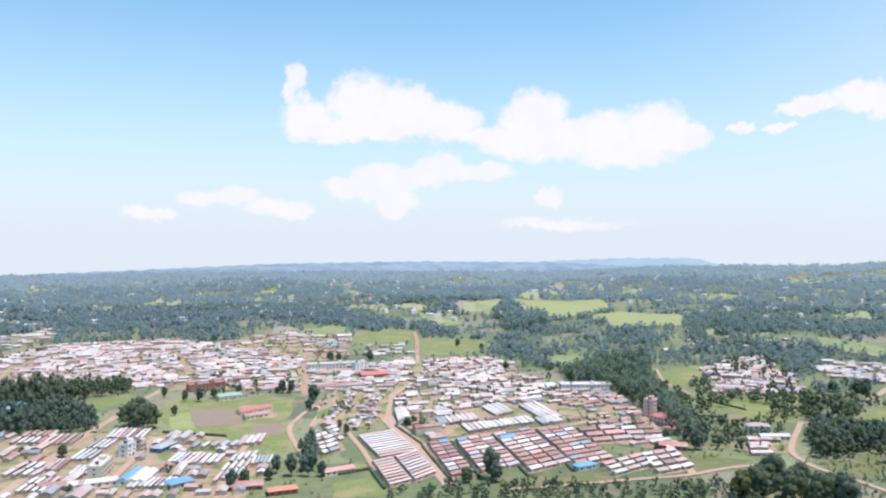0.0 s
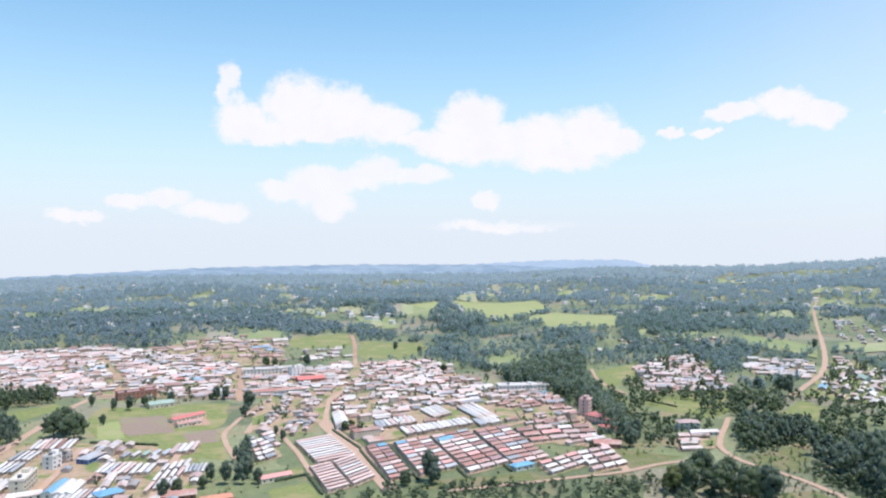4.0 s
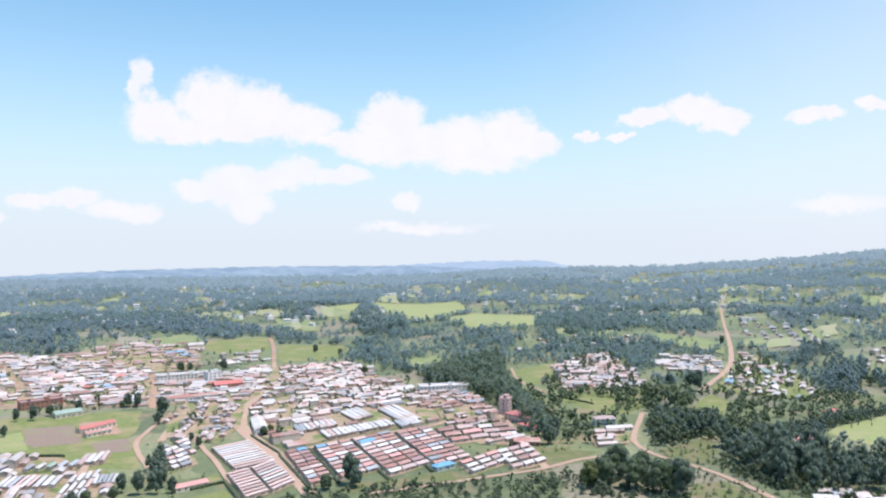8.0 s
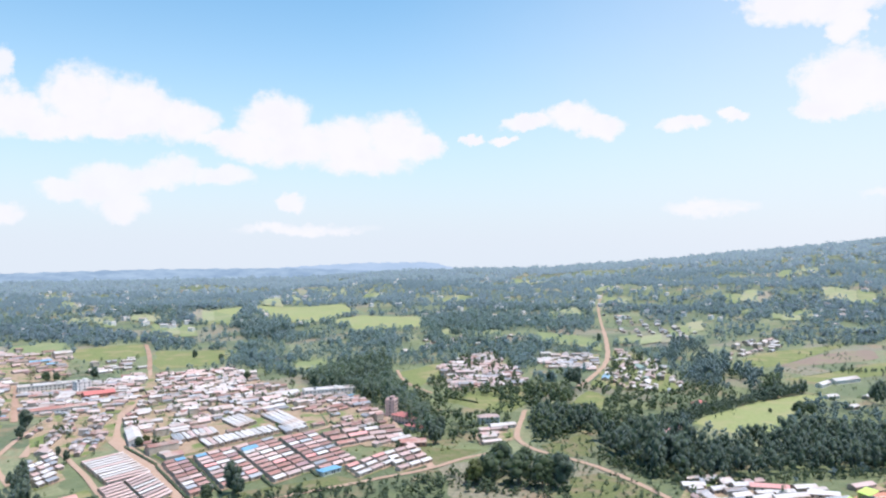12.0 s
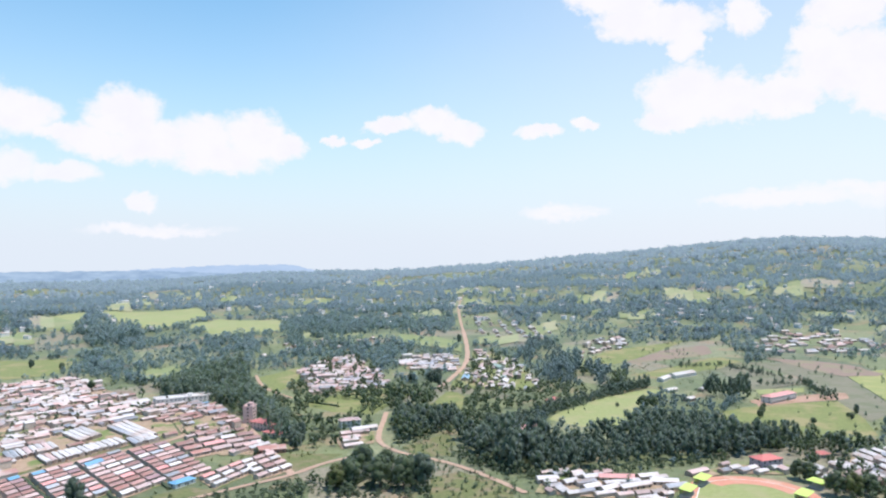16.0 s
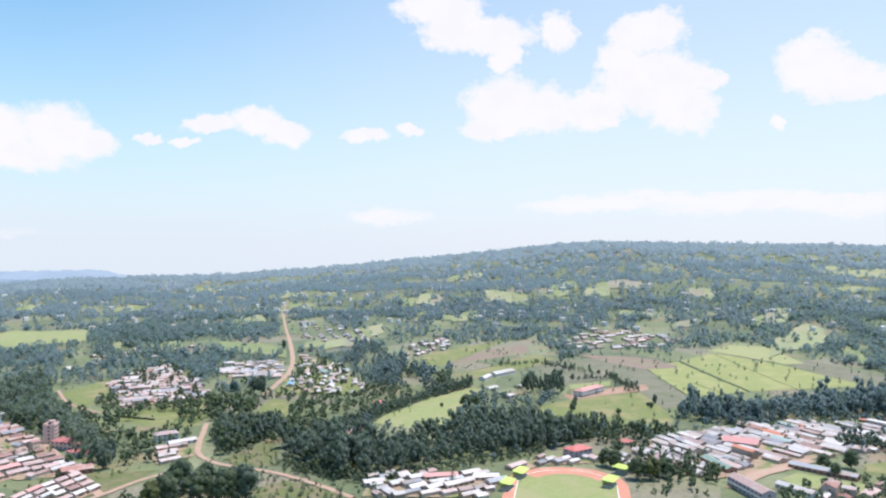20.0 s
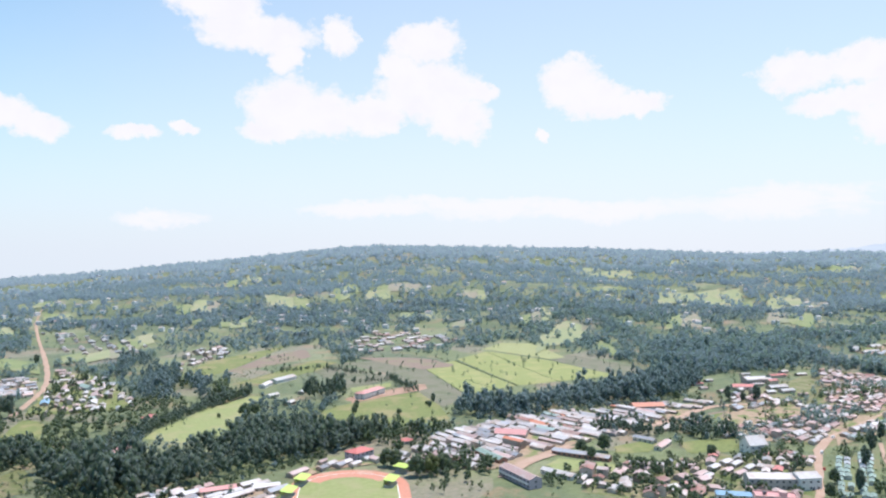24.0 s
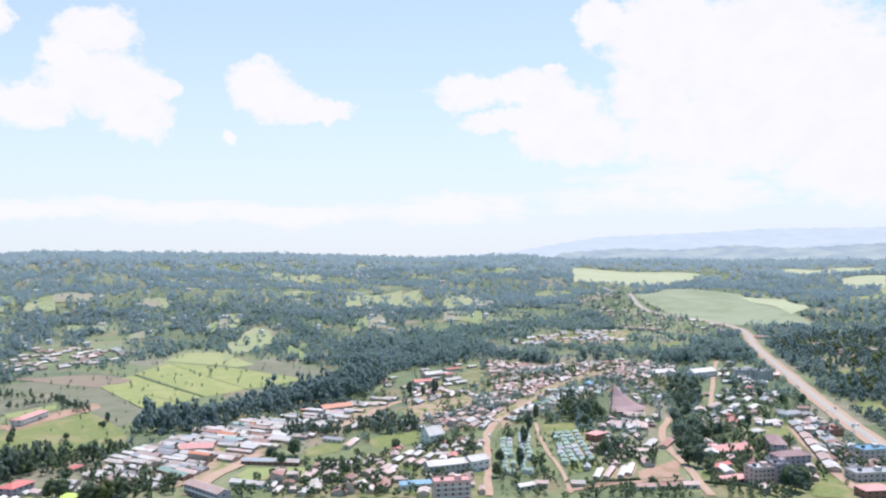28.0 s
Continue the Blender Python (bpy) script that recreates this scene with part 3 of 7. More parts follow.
field_patch([(26, 493), (102, 508), (117, 492), (29, 477)], ROUGH, "rough grass verge")
field_patch([(264, 530), (307, 545), (286, 493), (259, 499)], ROUGH, "rough grass beside the road")
field_patch([(70, 889), (118, 882), (104, 848), (71, 861)], SOIL, "bare brown plot at the edge of town")
field_patch([(246, 451), (270, 454), (282, 410), (270, 387), (224, 411)], ROUGH, "rough grass beside the dirt road")
field_patch([(265, 532), (318, 553), (305, 517), (273, 500)], ROUGH, "rough grass beside the dirt road")
field_patch([(421, 552), (444, 569), (488, 585), (530, 605), (608, 619), (616, 595), (548, 566), (511, 533), (471, 504), (428, 513)], PALE_GRASS, "smooth pale green meadow")
field_patch([(579, 496), (636, 499), (745, 472), (608, 366), (559, 394), (545, 461)], GRASS, "green school meadow")
field_patch([(651, 521), (689, 519), (776, 501), (746, 475), (634, 497)], RED_DIRT, "red earth round a school", "yard", lift=0.2)
field_patch([(685, 537), (737, 521), (760, 538), (705, 557)], PALE_GRASS, "bright green strip below a row of trees", lift=0.3)
field_patch([(709, 769), (847, 827), (941, 840), (885, 765), (748, 762)], SOIL, "ploughed red-brown field with saplings")
field_patch([(669, 810), (797, 865), (978, 904), (856, 836), (707, 771), (631, 753)], GRASS, "green field with saplings")
field_patch([(662, 698), (865, 746), (858, 701), (803, 683), (669, 663)], GRASS, "green field")
field_patch([(783, 685), (838, 675), (790, 556), (700, 549)], DULL_FIELD, "dark green field ringed by trees")
field_patch([(853, 692), (928, 641), (886, 564), (733, 422), (661, 402), (757, 512), (817, 583)], DULL_FIELD, "dull grey-green fallow field")
field_patch([(906, 701), (958, 622), (926, 541), (867, 556), (881, 629)], SOIL, "ploughed purple-brown field", lift=0.4)
field_patch([(885, 573), (963, 568), (818, 399), (739, 420)], TEA, "bright green tea field with scattered trees")
field_patch([(977, 572), (1076, 576), (1032, 450), (956, 321), (822, 396)], TEA, "bright green tea field with scattered trees")
field_patch([(1093, 594), (1171, 597), (1182, 546), (1065, 438), (1041, 454)], YELLOW_TEA, "yellow-green field")
field_patch([(1035, 448), (1095, 446), (1031, 309), (975, 300), (958, 325)], DULL_FIELD, "grey-green field")
field_patch([(764, 176), (854, 100), (812, 83), (714, 143)], GRASS, "green field with ploughed strips")
field_patch([(773, 172), (831, 122), (816, 114), (751, 162)], SOIL, "ploughed strip", lift=0.2)
field_patch([(599, 206), (639, 187), (631, 179), (599, 175), (580, 194)], GRASS, "mown green playing field")
field_patch([(644, 163), (678, 126), (638, 116), (610, 148)], GRASS, "mown green playing field")
field_patch([(522, 230), (544, 229), (552, 179), (528, 182), (512, 216)], PALE_GRASS, "worn grass ground with bare earth")
field_patch([(3235, -58), (2926, -518), (2656, -388), (2539, -52)], HAZED_FIELD, "pale green far field")
field_patch([(2115, -199), (2335, -317), (2166, -486), (1636, -518), (1597, -314)], GREY_CROP, "pale grey-green far field")
field_patch([(2135, -479), (2062, -572), (1824, -560), (1759, -499)], HAZED_FIELD, "yellow far field", lift=0.6)
field_patch([(3046, -827), (3389, -1295), (2755, -1070), (2936, -835)], HAZED_FIELD, "yellow far field")
field_patch([(2599, -892), (2705, -1068), (2430, -959), (2352, -822)], HAZED_FIELD, "pale far field")
field_patch([(1989, -721), (2430, -959), (1974, -785)], TEA, "green far field")
field_patch([(1335, -157), (1417, -235), (1294, -206), (1278, -146)], GRASS, "green playing field")
field_patch([(1418, -82), (1558, -135), (1471, -142), (1386, -100)], GRASS, "green plot")
field_patch([(1093, -365), (1106, -406), (1041, -392), (1011, -345)], GRASS, "lawn among tall trees")
field_patch([(850, -295), (862, -333), (794, -314), (783, -287)], GRASS, "lawn among tall trees")
field_patch([(522, -159), (562, -174), (565, -197), (519, -188)], GRASS, "bright green lawn")
field_patch([(717, -164), (733, -207), (669, -193), (670, -158)], GRASS, "green plot among houses")
field_patch([(676, 10), (704, -25), (573, -28), (556, -7)], GRASS, "green estate lawn", trees=True)
field_patch([(718, 16), (726, -18), (694, -15), (676, 12)], GRASS, "green plot")
field_patch([(569, -56), (604, -89), (558, -84), (547, -54)], RED_DIRT, "red earth plot", "yard")


# ---------------------------------------------------------------- houses
rng = np.random.default_rng(7)


def off_roads(x, y, margin):
    for line, width in ROADS:
        if np.min(np.hypot(line[:, 0] - x, line[:, 1] - y)) < width / 2 + margin:
            return False
    return True


# A unit house: 1 long (x), 1 wide (y); walls to z 1, the ridge rises by 1 more.
WALL_V = np.array([(-.5, -.5, -.3), (.5, -.5, -.3), (.5, .5, -.3), (-.5, .5, -.3), (-.5, -.5, 1), (.5, -.5, 1), (.5, .5, 1), (-.5, .5, 1), (-.5, 0, 2), (.5, 0, 2)])
WALL_F = np.array([(0, 1, 5), (0, 5, 4), (2, 3, 7), (2, 7, 6), (1, 2, 6), (1, 6, 5), (5, 6, 9), (3, 0, 4), (3, 4, 7), (7, 4, 8)])
ROOF_V = np.array([(-.5, -.5, 1), (.5, -.5, 1), (-.5, 0, 2), (.5, 0, 2), (-.5, .5, 1), (.5, .5, 1)])
ROOF_F = np.array([(0, 1, 3), (0, 3, 2), (2, 3, 5), (2, 5, 4)])


def house_arrays(L, W, H, rise, over=0.35, thick=0.15):
    """Corners and triangles of walls and of a gable roof with its own thickness."""
    wv = WALL_V * (L, W, 1)
    wv[:, 2] = np.where(WALL_V[:, 2] > 1.5, H + rise, np.where(WALL_V[:, 2] > 0.5, H, -0.6))
    slope = rise / (W / 2)
    rv = ROOF_V * (L + 2 * over, W + 2 * over, 1)
    rv[:, 2] = np.where(ROOF_V[:, 2] > 1.5, H + rise + thick, H - over * slope + thick)
    low = rv - (0, 0, thick * 0.9)
    rv = np.concatenate([rv, low])
    edge = [(0, 6, 7), (0, 7, 1), (4, 5, 11), (4, 11, 10), (0, 2, 8), (0, 8, 6), (2, 4, 10), (2, 10, 8), (1, 7, 9), (1, 9, 3), (3, 9, 11), (3, 11, 5)]
    rf = np.concatenate([ROOF_F, ROOF_F[:, ::-1] + 6, np.array(edge)])
    return wv, WALL_F, rv, rf


def turned(v, angle, x, y, z):
    c, s = math.cos(angle), math.sin(angle)
    return np.stack([v[:, 0] * c - v[:, 1] * s + x, v[:, 0] * s + v[:, 1] * c + y, v[:, 2] + z], -1)


BUILT = []  # x, y, radius of what already stands


def free_spot(x, y, rad):
    for bx, by, br in BUILT:
        if (bx - x) ** 2 + (by - y) ** 2 < (br + rad) ** 2:
            return False
    return True


def lots(poly, along, long, wide, gap_l, gap_w, keep, jitter):
    """Places for houses in rows inside the polygon, in line with the street given by two points."""
    (ax, ay), (bx, by) = along
    ang = math.atan2(by - ay, bx - ax)
    c, s = math.cos(ang), math.sin(ang)
    px = [(x * c + y * s, -x * s + y * c) for x, y in poly]
    u0, u1 = min(p[0] for p in px), max(p[0] for p in px)
    v0, v1 = min(p[1] for p in px), max(p[1] for p in px)
    out = []
    estates = [e for e in YARDS if e is not poly] + FIELDS
    v = v0 + wide / 2
    while v < v1:
        u = u0 + long / 2 + rng.uniform(0, long * jitter)
        while u < u1:
            L = long * rng.uniform(1 - 0.5 * jitter, 1 + 0.35 * jitter)
            W = wide * rng.uniform(1 - 0.35 * jitter, 1 + 0.3 * jitter)
            if long < 15 and rng.random() < 0.13:  # a hall or shop among the small houses
                L, W = L * rng.uniform(1.5, 2.2), W * 1.35
            uu, vv = u + rng.uniform(-1, 1) * jitter, v + rng.uniform(-2.5, 2.5) * jitter
            x, y = uu * c - vv * s, uu * s + vv * c
            if rng.random() < keep and bool(inside(poly, x, y)) and off_roads(x, y, L * 0.45 if L > 17 else W * 0.55) and not any(bool(inside(e, x, y)) for e in estates) and free_spot(x, y, W * 0.5):
                turn = ang + (math.pi / 2 if rng.random() < 0.25 * jitter and L < 1.8 * W else 0) + rng.normal(0, 0.06) * jitter
                out.append((x, y, turn, L, W))
            u += L + gap_l * rng.uniform(0.7, 1.5)
        v += wide + gap_w
    return out


def pick(mix):
    names = list(mix)
    w = np.array([mix[k] for k in names], float)
    return names[int(rng.choice(len(names), p=w / w.sum()))]


YARDS = []  # built-up ground
CLEARED = []  # ground kept clear of woods


def quarter(poly, along, long=14, wide=7, gap_l=4, gap_w=5, keep=0.85, jitter=0.8, mix=None, storey=2.7, label="", yards=TOWN_SOIL, tall=0.06):
    """A quarter of small houses, joined: too many to count."""
    CLEARED.append(poly)
    if yards:
        YARDS.append(poly)
        field_patch(poly, yards, "trodden earth yards and lanes between houses", "yard", lift=0.03, trees=True)
    V, F, I, base = [], [], [], 0
    keys = list(ROOF)
    for x, y, turn, L, W in lots(poly, along, long, wide, gap_l, gap_w, keep, jitter):
        H = storey * rng.uniform(0.9, 1.15) * (2.1 if rng.random() < tall else 1)
        wv, wf, rv, rf = house_arrays(L, W, H, W * rng.uniform(0.13, 0.22))
        z = h(x, y)
        k = keys.index(pick(mix))
        for v, f, m in ((wv, wf, 0), (rv, rf, 1 + k)):
            V.append(turned(v, turn, x, y, z))
            F.append(f + base)
            I.append(np.full(len(f), m))
            base += len(v)
    if V:
        ob = link_mesh("houses", np.concatenate(V), np.concatenate(F), [WALL] + [ROOF[k] for k in keys], np.concatenate(I))
        tagged(ob, label or "densely packed small houses with sheet-metal roofs", "houses", kind="stuff")



# ---------------------------------------------------------------- trees
def ico(level):
    bm = bmesh.new()
    bmesh.ops.create_icosphere(bm, subdivisions=level, radius=1)
    v = np.array([x.co[:] for x in bm.verts])
    f = np.array([[x.index for x in p.verts] for p in bm.faces])
    bm.free()
    return v, f


ICO1, ICO2 = ico(1), ico(2)
OCTA = (np.array([(1, 0, 0), (0, 1, 0), (-1, 0, 0), (0, -1, 0), (0, 0, 1), (0, 0, -1)], float), np.array([(0, 1, 4), (1, 2, 4), (2, 3, 4), (3, 0, 4), (1, 0, 5), (2, 1, 5), (3, 2, 5), (0, 3, 5)]))


def crown_arrays(seed, lobes, leaves, leaf, tall=1.0, level=1, core=0.82):
    """A crown 1 wide on average, base at z 0, top at about tall: lumpy lobes with loose leaf clumps over them."""
    g = np.random.default_rng(seed)
    iv, jf = (OCTA, ICO1, ICO2)[level]
    V, F, base = [], [], 0
    C = []
    for k in range(lobes):
        zz = (k + 0.5) / lobes
        rad = 0.31 * math.sqrt(max(0.05, 1 - (1.8 * zz - 0.8) ** 2)) * g.uniform(0.6, 1.1)
        a = k * 2.4 + g.uniform(-0.5, 0.5)
        s = g.uniform(0.18, 0.28) if lobes > 3 else g.uniform(0.33, 0.42)
        C.append((np.array([math.cos(a) * rad, math.sin(a) * rad, tall * (0.18 + 0.66 * zz)]), np.array([s, s, s * g.uniform(0.75, 1.0) * max(0.8, tall)])))
    for c, s in C:
        v = iv * (1 + g.uniform(-0.16, 0.16, (len(iv), 1))) * s * core + c
        V.append(v)
        F.append(jf + base)
        base += len(v)
    for k in range(leaves):
        c, s = C[int(g.integers(len(C)))]
        d = g.normal(size=3)
        d[2] += 0.25
        d /= np.linalg.norm(d)
        p = c + d * s * g.uniform(0.75, 1.1)
        a = np.cross(d, g.normal(size=3))
        a /= np.linalg.norm(a)
        b = np.cross(d, a) * 0.85 + d * g.uniform(-0.3, 0.3)
        w = leaf * g.uniform(0.6, 1.3)
        V.append(np.array([p - a * w, p + b * w, p + a * w, p - b * w * 0.8]))
        F.append(np.array([(0, 1, 2), (0, 2, 3)]) + base)
        base += 4
    return np.concatenate(V), np.concatenate(F)


def leaf_crown(seed, clumps, size, tall):
    """A small far crown made of leafy sprays alone, 1 wide, base at z 0."""
    g = np.random.default_rng(seed)
    V, F = [], []
    for k in range(clumps):
        zz = (k + 0.5) / clumps
        rad = 0.42 * math.sqrt(max(0.05, 1 - (1.7 * zz - 0.75) ** 2)) * g.uniform(0.5, 1.0)
        t = k * 2.4 + g.uniform(-0.6, 0.6)
        p = np.array([math.cos(t) * rad, math.sin(t) * rad, tall * (0.1 + 0.86 * zz)])
        d = np.array([math.cos(t) * rad * 1.6, math.sin(t) * rad * 1.6, 0.15 + 0.9 * zz]) + g.normal(size=3) * 0.3
        d /= np.linalg.norm(d)
        a = np.cross(d, g.normal(size=3))
        a /= np.linalg.norm(a)
        b = np.cross(d, a)
        w = size * g.uniform(0.75, 1.35)
        V.append(np.array([p - a * w, p + b * w * 0.8 - d * w * 0.3, p + a * w, p - b * w * 0.8 - d * w * 0.3]))
        F.append(np.array([(0, 1, 2), (0, 2, 3)]) + 4 * k)
    return np.concatenate(V), np.concatenate(F)


def trunk_arrays(height, radius, limbs, seed):
    """A tapered, slightly leaning trunk with limbs."""
    g = np.random.default_rng(seed)
    V, F, base = [], [], 0

    def tube(p, q, r0, r1, n=6):
        nonlocal base
        d = (q - p) / np.linalg.norm(q - p)
        a = np.cross(d, (0.3, 1, 0.2))
        a /= np.linalg.norm(a)
        b = np.cross(d, a)
        ring = [(math.cos(t), math.sin(t)) for t in np.arange(n) * 2 * math.pi / n]
        V.append(np.array([p + (a * c + b * s) * r0 for c, s in ring] + [q + (a * c + b * s) * r1 for c, s in ring]))
        F.append(np.array([t for i in range(n) for t in ((i, (i + 1) % n, n + (i + 1) % n), (i, n + (i + 1) % n, n + i))]) + base)
        base += 2 * n

    mid = np.array([g.uniform(-.05, .05) * height, g.uniform(-.05, .05) * height, height * 0.5])
    tube(np.array([0, 0, -0.3]), mid, radius * 1.3, radius * 0.8)
    tube(mid, np.array([0, 0, height]), radius * 0.8, radius * 0.35)
    for k in range(limbs):
        a = k * 2.3 + g.uniform(0, 1)
        q = mid + np.array([math.cos(a), math.sin(a), 0.9]) * height * g.uniform(0.28, 0.42)
        tube(mid + (0, 0, 0.05 * height * k), q, radius * 0.45, radius * 0.15, 5)
    return np.concatenate(V), np.concatenate(F)


MID_CROWNS = [crown_arrays(40 + k, 4, 46, 0.10, tall=(1.0, 1.2, 0.85, 1.05, 1.35)[k], level=0, core=0.8) for k in range(5)]
FAR_CROWNS = [leaf_crown(60 + k, 17, 0.17, tall=(1.0, 0.9, 1.25, 1.05)[k]) for k in range(4)]
FARTHEST_CROWNS = [leaf_crown(70 + k, 10, 0.22, tall=(0.9, 0.8, 1.1, 0.95)[k]) for k in range(4)]
DIM_CROWNS = [leaf_crown(90 + k, 6, 0.30, tall=(0.8, 0.7, 0.95, 0.85)[k]) for k in range(4)]
LONE_CROWNS = [crown_arrays(80 + k, 12, 620, 0.06, tall=(1.0, 1.3, 0.85, 1.1)[k], level=1, core=0.8) for k in range(4)]


def scatter(poly, spacing, seed, mask=None, jitter=1.7):
    g = np.random.default_rng(seed)
    xs, ys = [p[0] for p in poly], [p[1] for p in poly]
    x, y = np.meshgrid(np.arange(min(xs), max(xs), spacing), np.arange(min(ys), max(ys), spacing))
    x = x.ravel() + g.uniform(-.5, .5, x.size) * spacing * jitter
    y = y.ravel() + g.uniform(-.5, .5, y.size) * spacing * jitter
    ok = inside(poly, x, y)
    if mask is not None:
        ok &= mask(x, y)
    return x[ok], y[ok]


def plant(name, x, y, size, crowns, mat, label, seed, trunk=0.18, tall=1.0, category="trees", stretch=0.18):
    """A stand of trees as one object."""
    if not len(x):
        return
    g = np.random.default_rng(seed)
    V, F, base = [], [], 0
    kind = g.integers(len(crowns), size=len(x))
    for k, (cv, cf) in enumerate(crowns):
        i = np.where(kind == k)[0]
        if not len(i):
            continue
        a = g.uniform(0, 6.28, len(i))
        grove = 1 + 0.28 * np.sin(x[i] / 31 + 1.7 * np.sin(y[i] / 53)) * np.sin(y[i] / 37 + 1.3 * np.sin(x[i] / 71))
        s = size * g.uniform(0.6, 1.25, len(i)) * grove
        t = s * tall * g.uniform(1 - stretch, 1 + stretch, len(i))
        c, n = np.cos(a)[:, None], np.sin(a)[:, None]
        px = (cv[:, 0] * c - cv[:, 1] * n) * s[:, None] + x[i][:, None]
        py = (cv[:, 0] * n + cv[:, 1] * c) * s[:, None] + y[i][:, None]
        pz = cv[:, 2][None] * t[:, None] + (terrain(x[i], y[i]) + trunk * t - 0.1 * s)[:, None]
        V.append(np.stack([px, py, pz], -1).reshape(-1, 3))
        F.append((cf[None] + (np.arange(len(i)) * len(cv))[:, None, None]).reshape(-1, 3) + base)
        base += len(i) * len(cv)
    ob = link_mesh(name, np.concatenate(V), np.concatenate(F), [mat], smooth=True)
    tagged(ob, label, category, kind="stuff")


def clear_of_things(x, y, road_margin=3.0):
    """Points off the roads, fields and houses."""
    ok = np.ones(len(x), bool)
    for poly in FIELDS:
        ok &= ~inside(poly, x, y)
    lone = np.modf(np.abs(np.sin(x * 12.9898 + y * 78.233)) * 437.5)[0] < 0.03
    ragged = np.sin(x / 13 + 2 * np.sin(y / 29)) * np.sin(y / 17 + 2 * np.sin(x / 37)) > 0.52  # clumps of trees break up the clearings
    lone |= ragged
    for poly in CLEARINGS:
        ok &= lone | ~inside(poly, x, y)
    for line, width in ROADS:
        for k in range(0, len(line), 2):
            ok &= (x - line[k, 0]) ** 2 + (y - line[k, 1]) ** 2 > (width / 2 + road_margin + 6) ** 2
    return ok


# ---------------------------------------------------------------- building things
def boxes(*items):
    """Corners and triangles of upright boxes given as (x0, y0, z0, x1, y1, z1)."""
    V, F = [], []
    quad = ((0, 2, 3, 1), (4, 5, 7, 6), (0, 1, 5, 4), (2, 6, 7, 3), (0, 4, 6, 2), (1, 3, 7, 5))
    for k, (x0, y0, z0, x1, y1, z1) in enumerate(items):
        V += [(x, y, z) for z in (z0, z1) for y in (y0, y1) for x in (x0, x1)]
        for a, b, c, d in quad:
            F += [(a + 8 * k, b + 8 * k, c + 8 * k), (a + 8 * k, c + 8 * k, d + 8 * k)]
    return np.array(V, float), np.array(F)


def part(name, arrays, mat, parent, label="", at=None):
    """Links arrays as one mesh under a thing or a part."""
    ob = link_mesh(name, arrays[0], arrays[1], [mat], parent=parent)
    if at is not None:
        ob.matrix_basis = at
    return tagged(ob, label) if label else ob


def again(ob, at):
    """The same mesh as another part of the same thing."""
    o = ob.copy()
    scene.collection.objects.link(o)
    o.matrix_basis = at
    return o


def thing(name, label, category, group=""):
    return tagged(new(name), label, category, group)


def hip_roof(L, W, H, rise, over=0.6, inset=None, thick=0.2):
    """A hipped roof with thickness; the ridge is shorter than the walls by the inset at both ends."""
    i = W / 2 if inset is None else inset
    x, y = L / 2 + over, W / 2 + over
    z = H - over * 0.25
    top = [(-x, -y, z + thick), (x, -y, z + thick), (x, y, z + thick), (-x, y, z + thick), (-L / 2 + i, 0, H + rise), (L / 2 - i, 0, H + rise)]
    low = [(a, b, z) for a, b, c in top[:4]]
    f = [(0, 1, 5), (0, 5, 4), (1, 2, 5), (2, 3, 4), (2, 4, 5), (3, 0, 4), (6, 8, 7), (6, 9, 8)]
    for k in range(4):
        j = (k + 1) % 4
        f += [(k, 6 + k, 6 + j), (k, 6 + j, j)]
    return np.array(top + low, float), np.array(f)


ROOF_OF = {}
for key, (tones, rough, metal, spread) in {
        "white": (((0.62, 0.60, 0.58), (0.50, 0.47, 0.45), (0.49, 0.40, 0.35)), 0.6, 0.0, 0.14),
        "grey": (((0.44, 0.45, 0.47), (0.36, 0.36, 0.37), (0.38, 0.31, 0.27)), 0.4, 0.2, 0.2),
        "pink": (((0.52, 0.38, 0.35), (0.43, 0.30, 0.27), (0.48, 0.42, 0.39)), 0.6, 0.0, 0.2),
        "rust": (((0.37, 0.205, 0.175), (0.30, 0.16, 0.135), (0.38, 0.29, 0.255)), 0.65, 0.0, 0.22),
        "red": (((0.54, 0.19, 0.165), (0.47, 0.155, 0.14)), 0.5, 0.0, 0.1),
        "orange": (((0.60, 0.26, 0.17), (0.52, 0.21, 0.13)), 0.6, 0.0, 0.1),
        "salmon": (((0.66, 0.33, 0.30), (0.58, 0.27, 0.25)), 0.6, 0.0, 0.1),
        "mauve": (((0.34, 0.22, 0.22), (0.28, 0.18, 0.18)), 0.65, 0.0, 0.1),
        "blue": (((0.16, 0.35, 0.50), (0.13, 0.29, 0.43)), 0.45, 0.0, 0.12),
        "teal": (((0.27, 0.35, 0.295), (0.22, 0.29, 0.245)), 0.5, 0.0, 0.15)}.items():
    ROOF_OF[key] = surface(key + "_roof_sheets", tones, 1.2, rough, metal=metal, spread=spread)
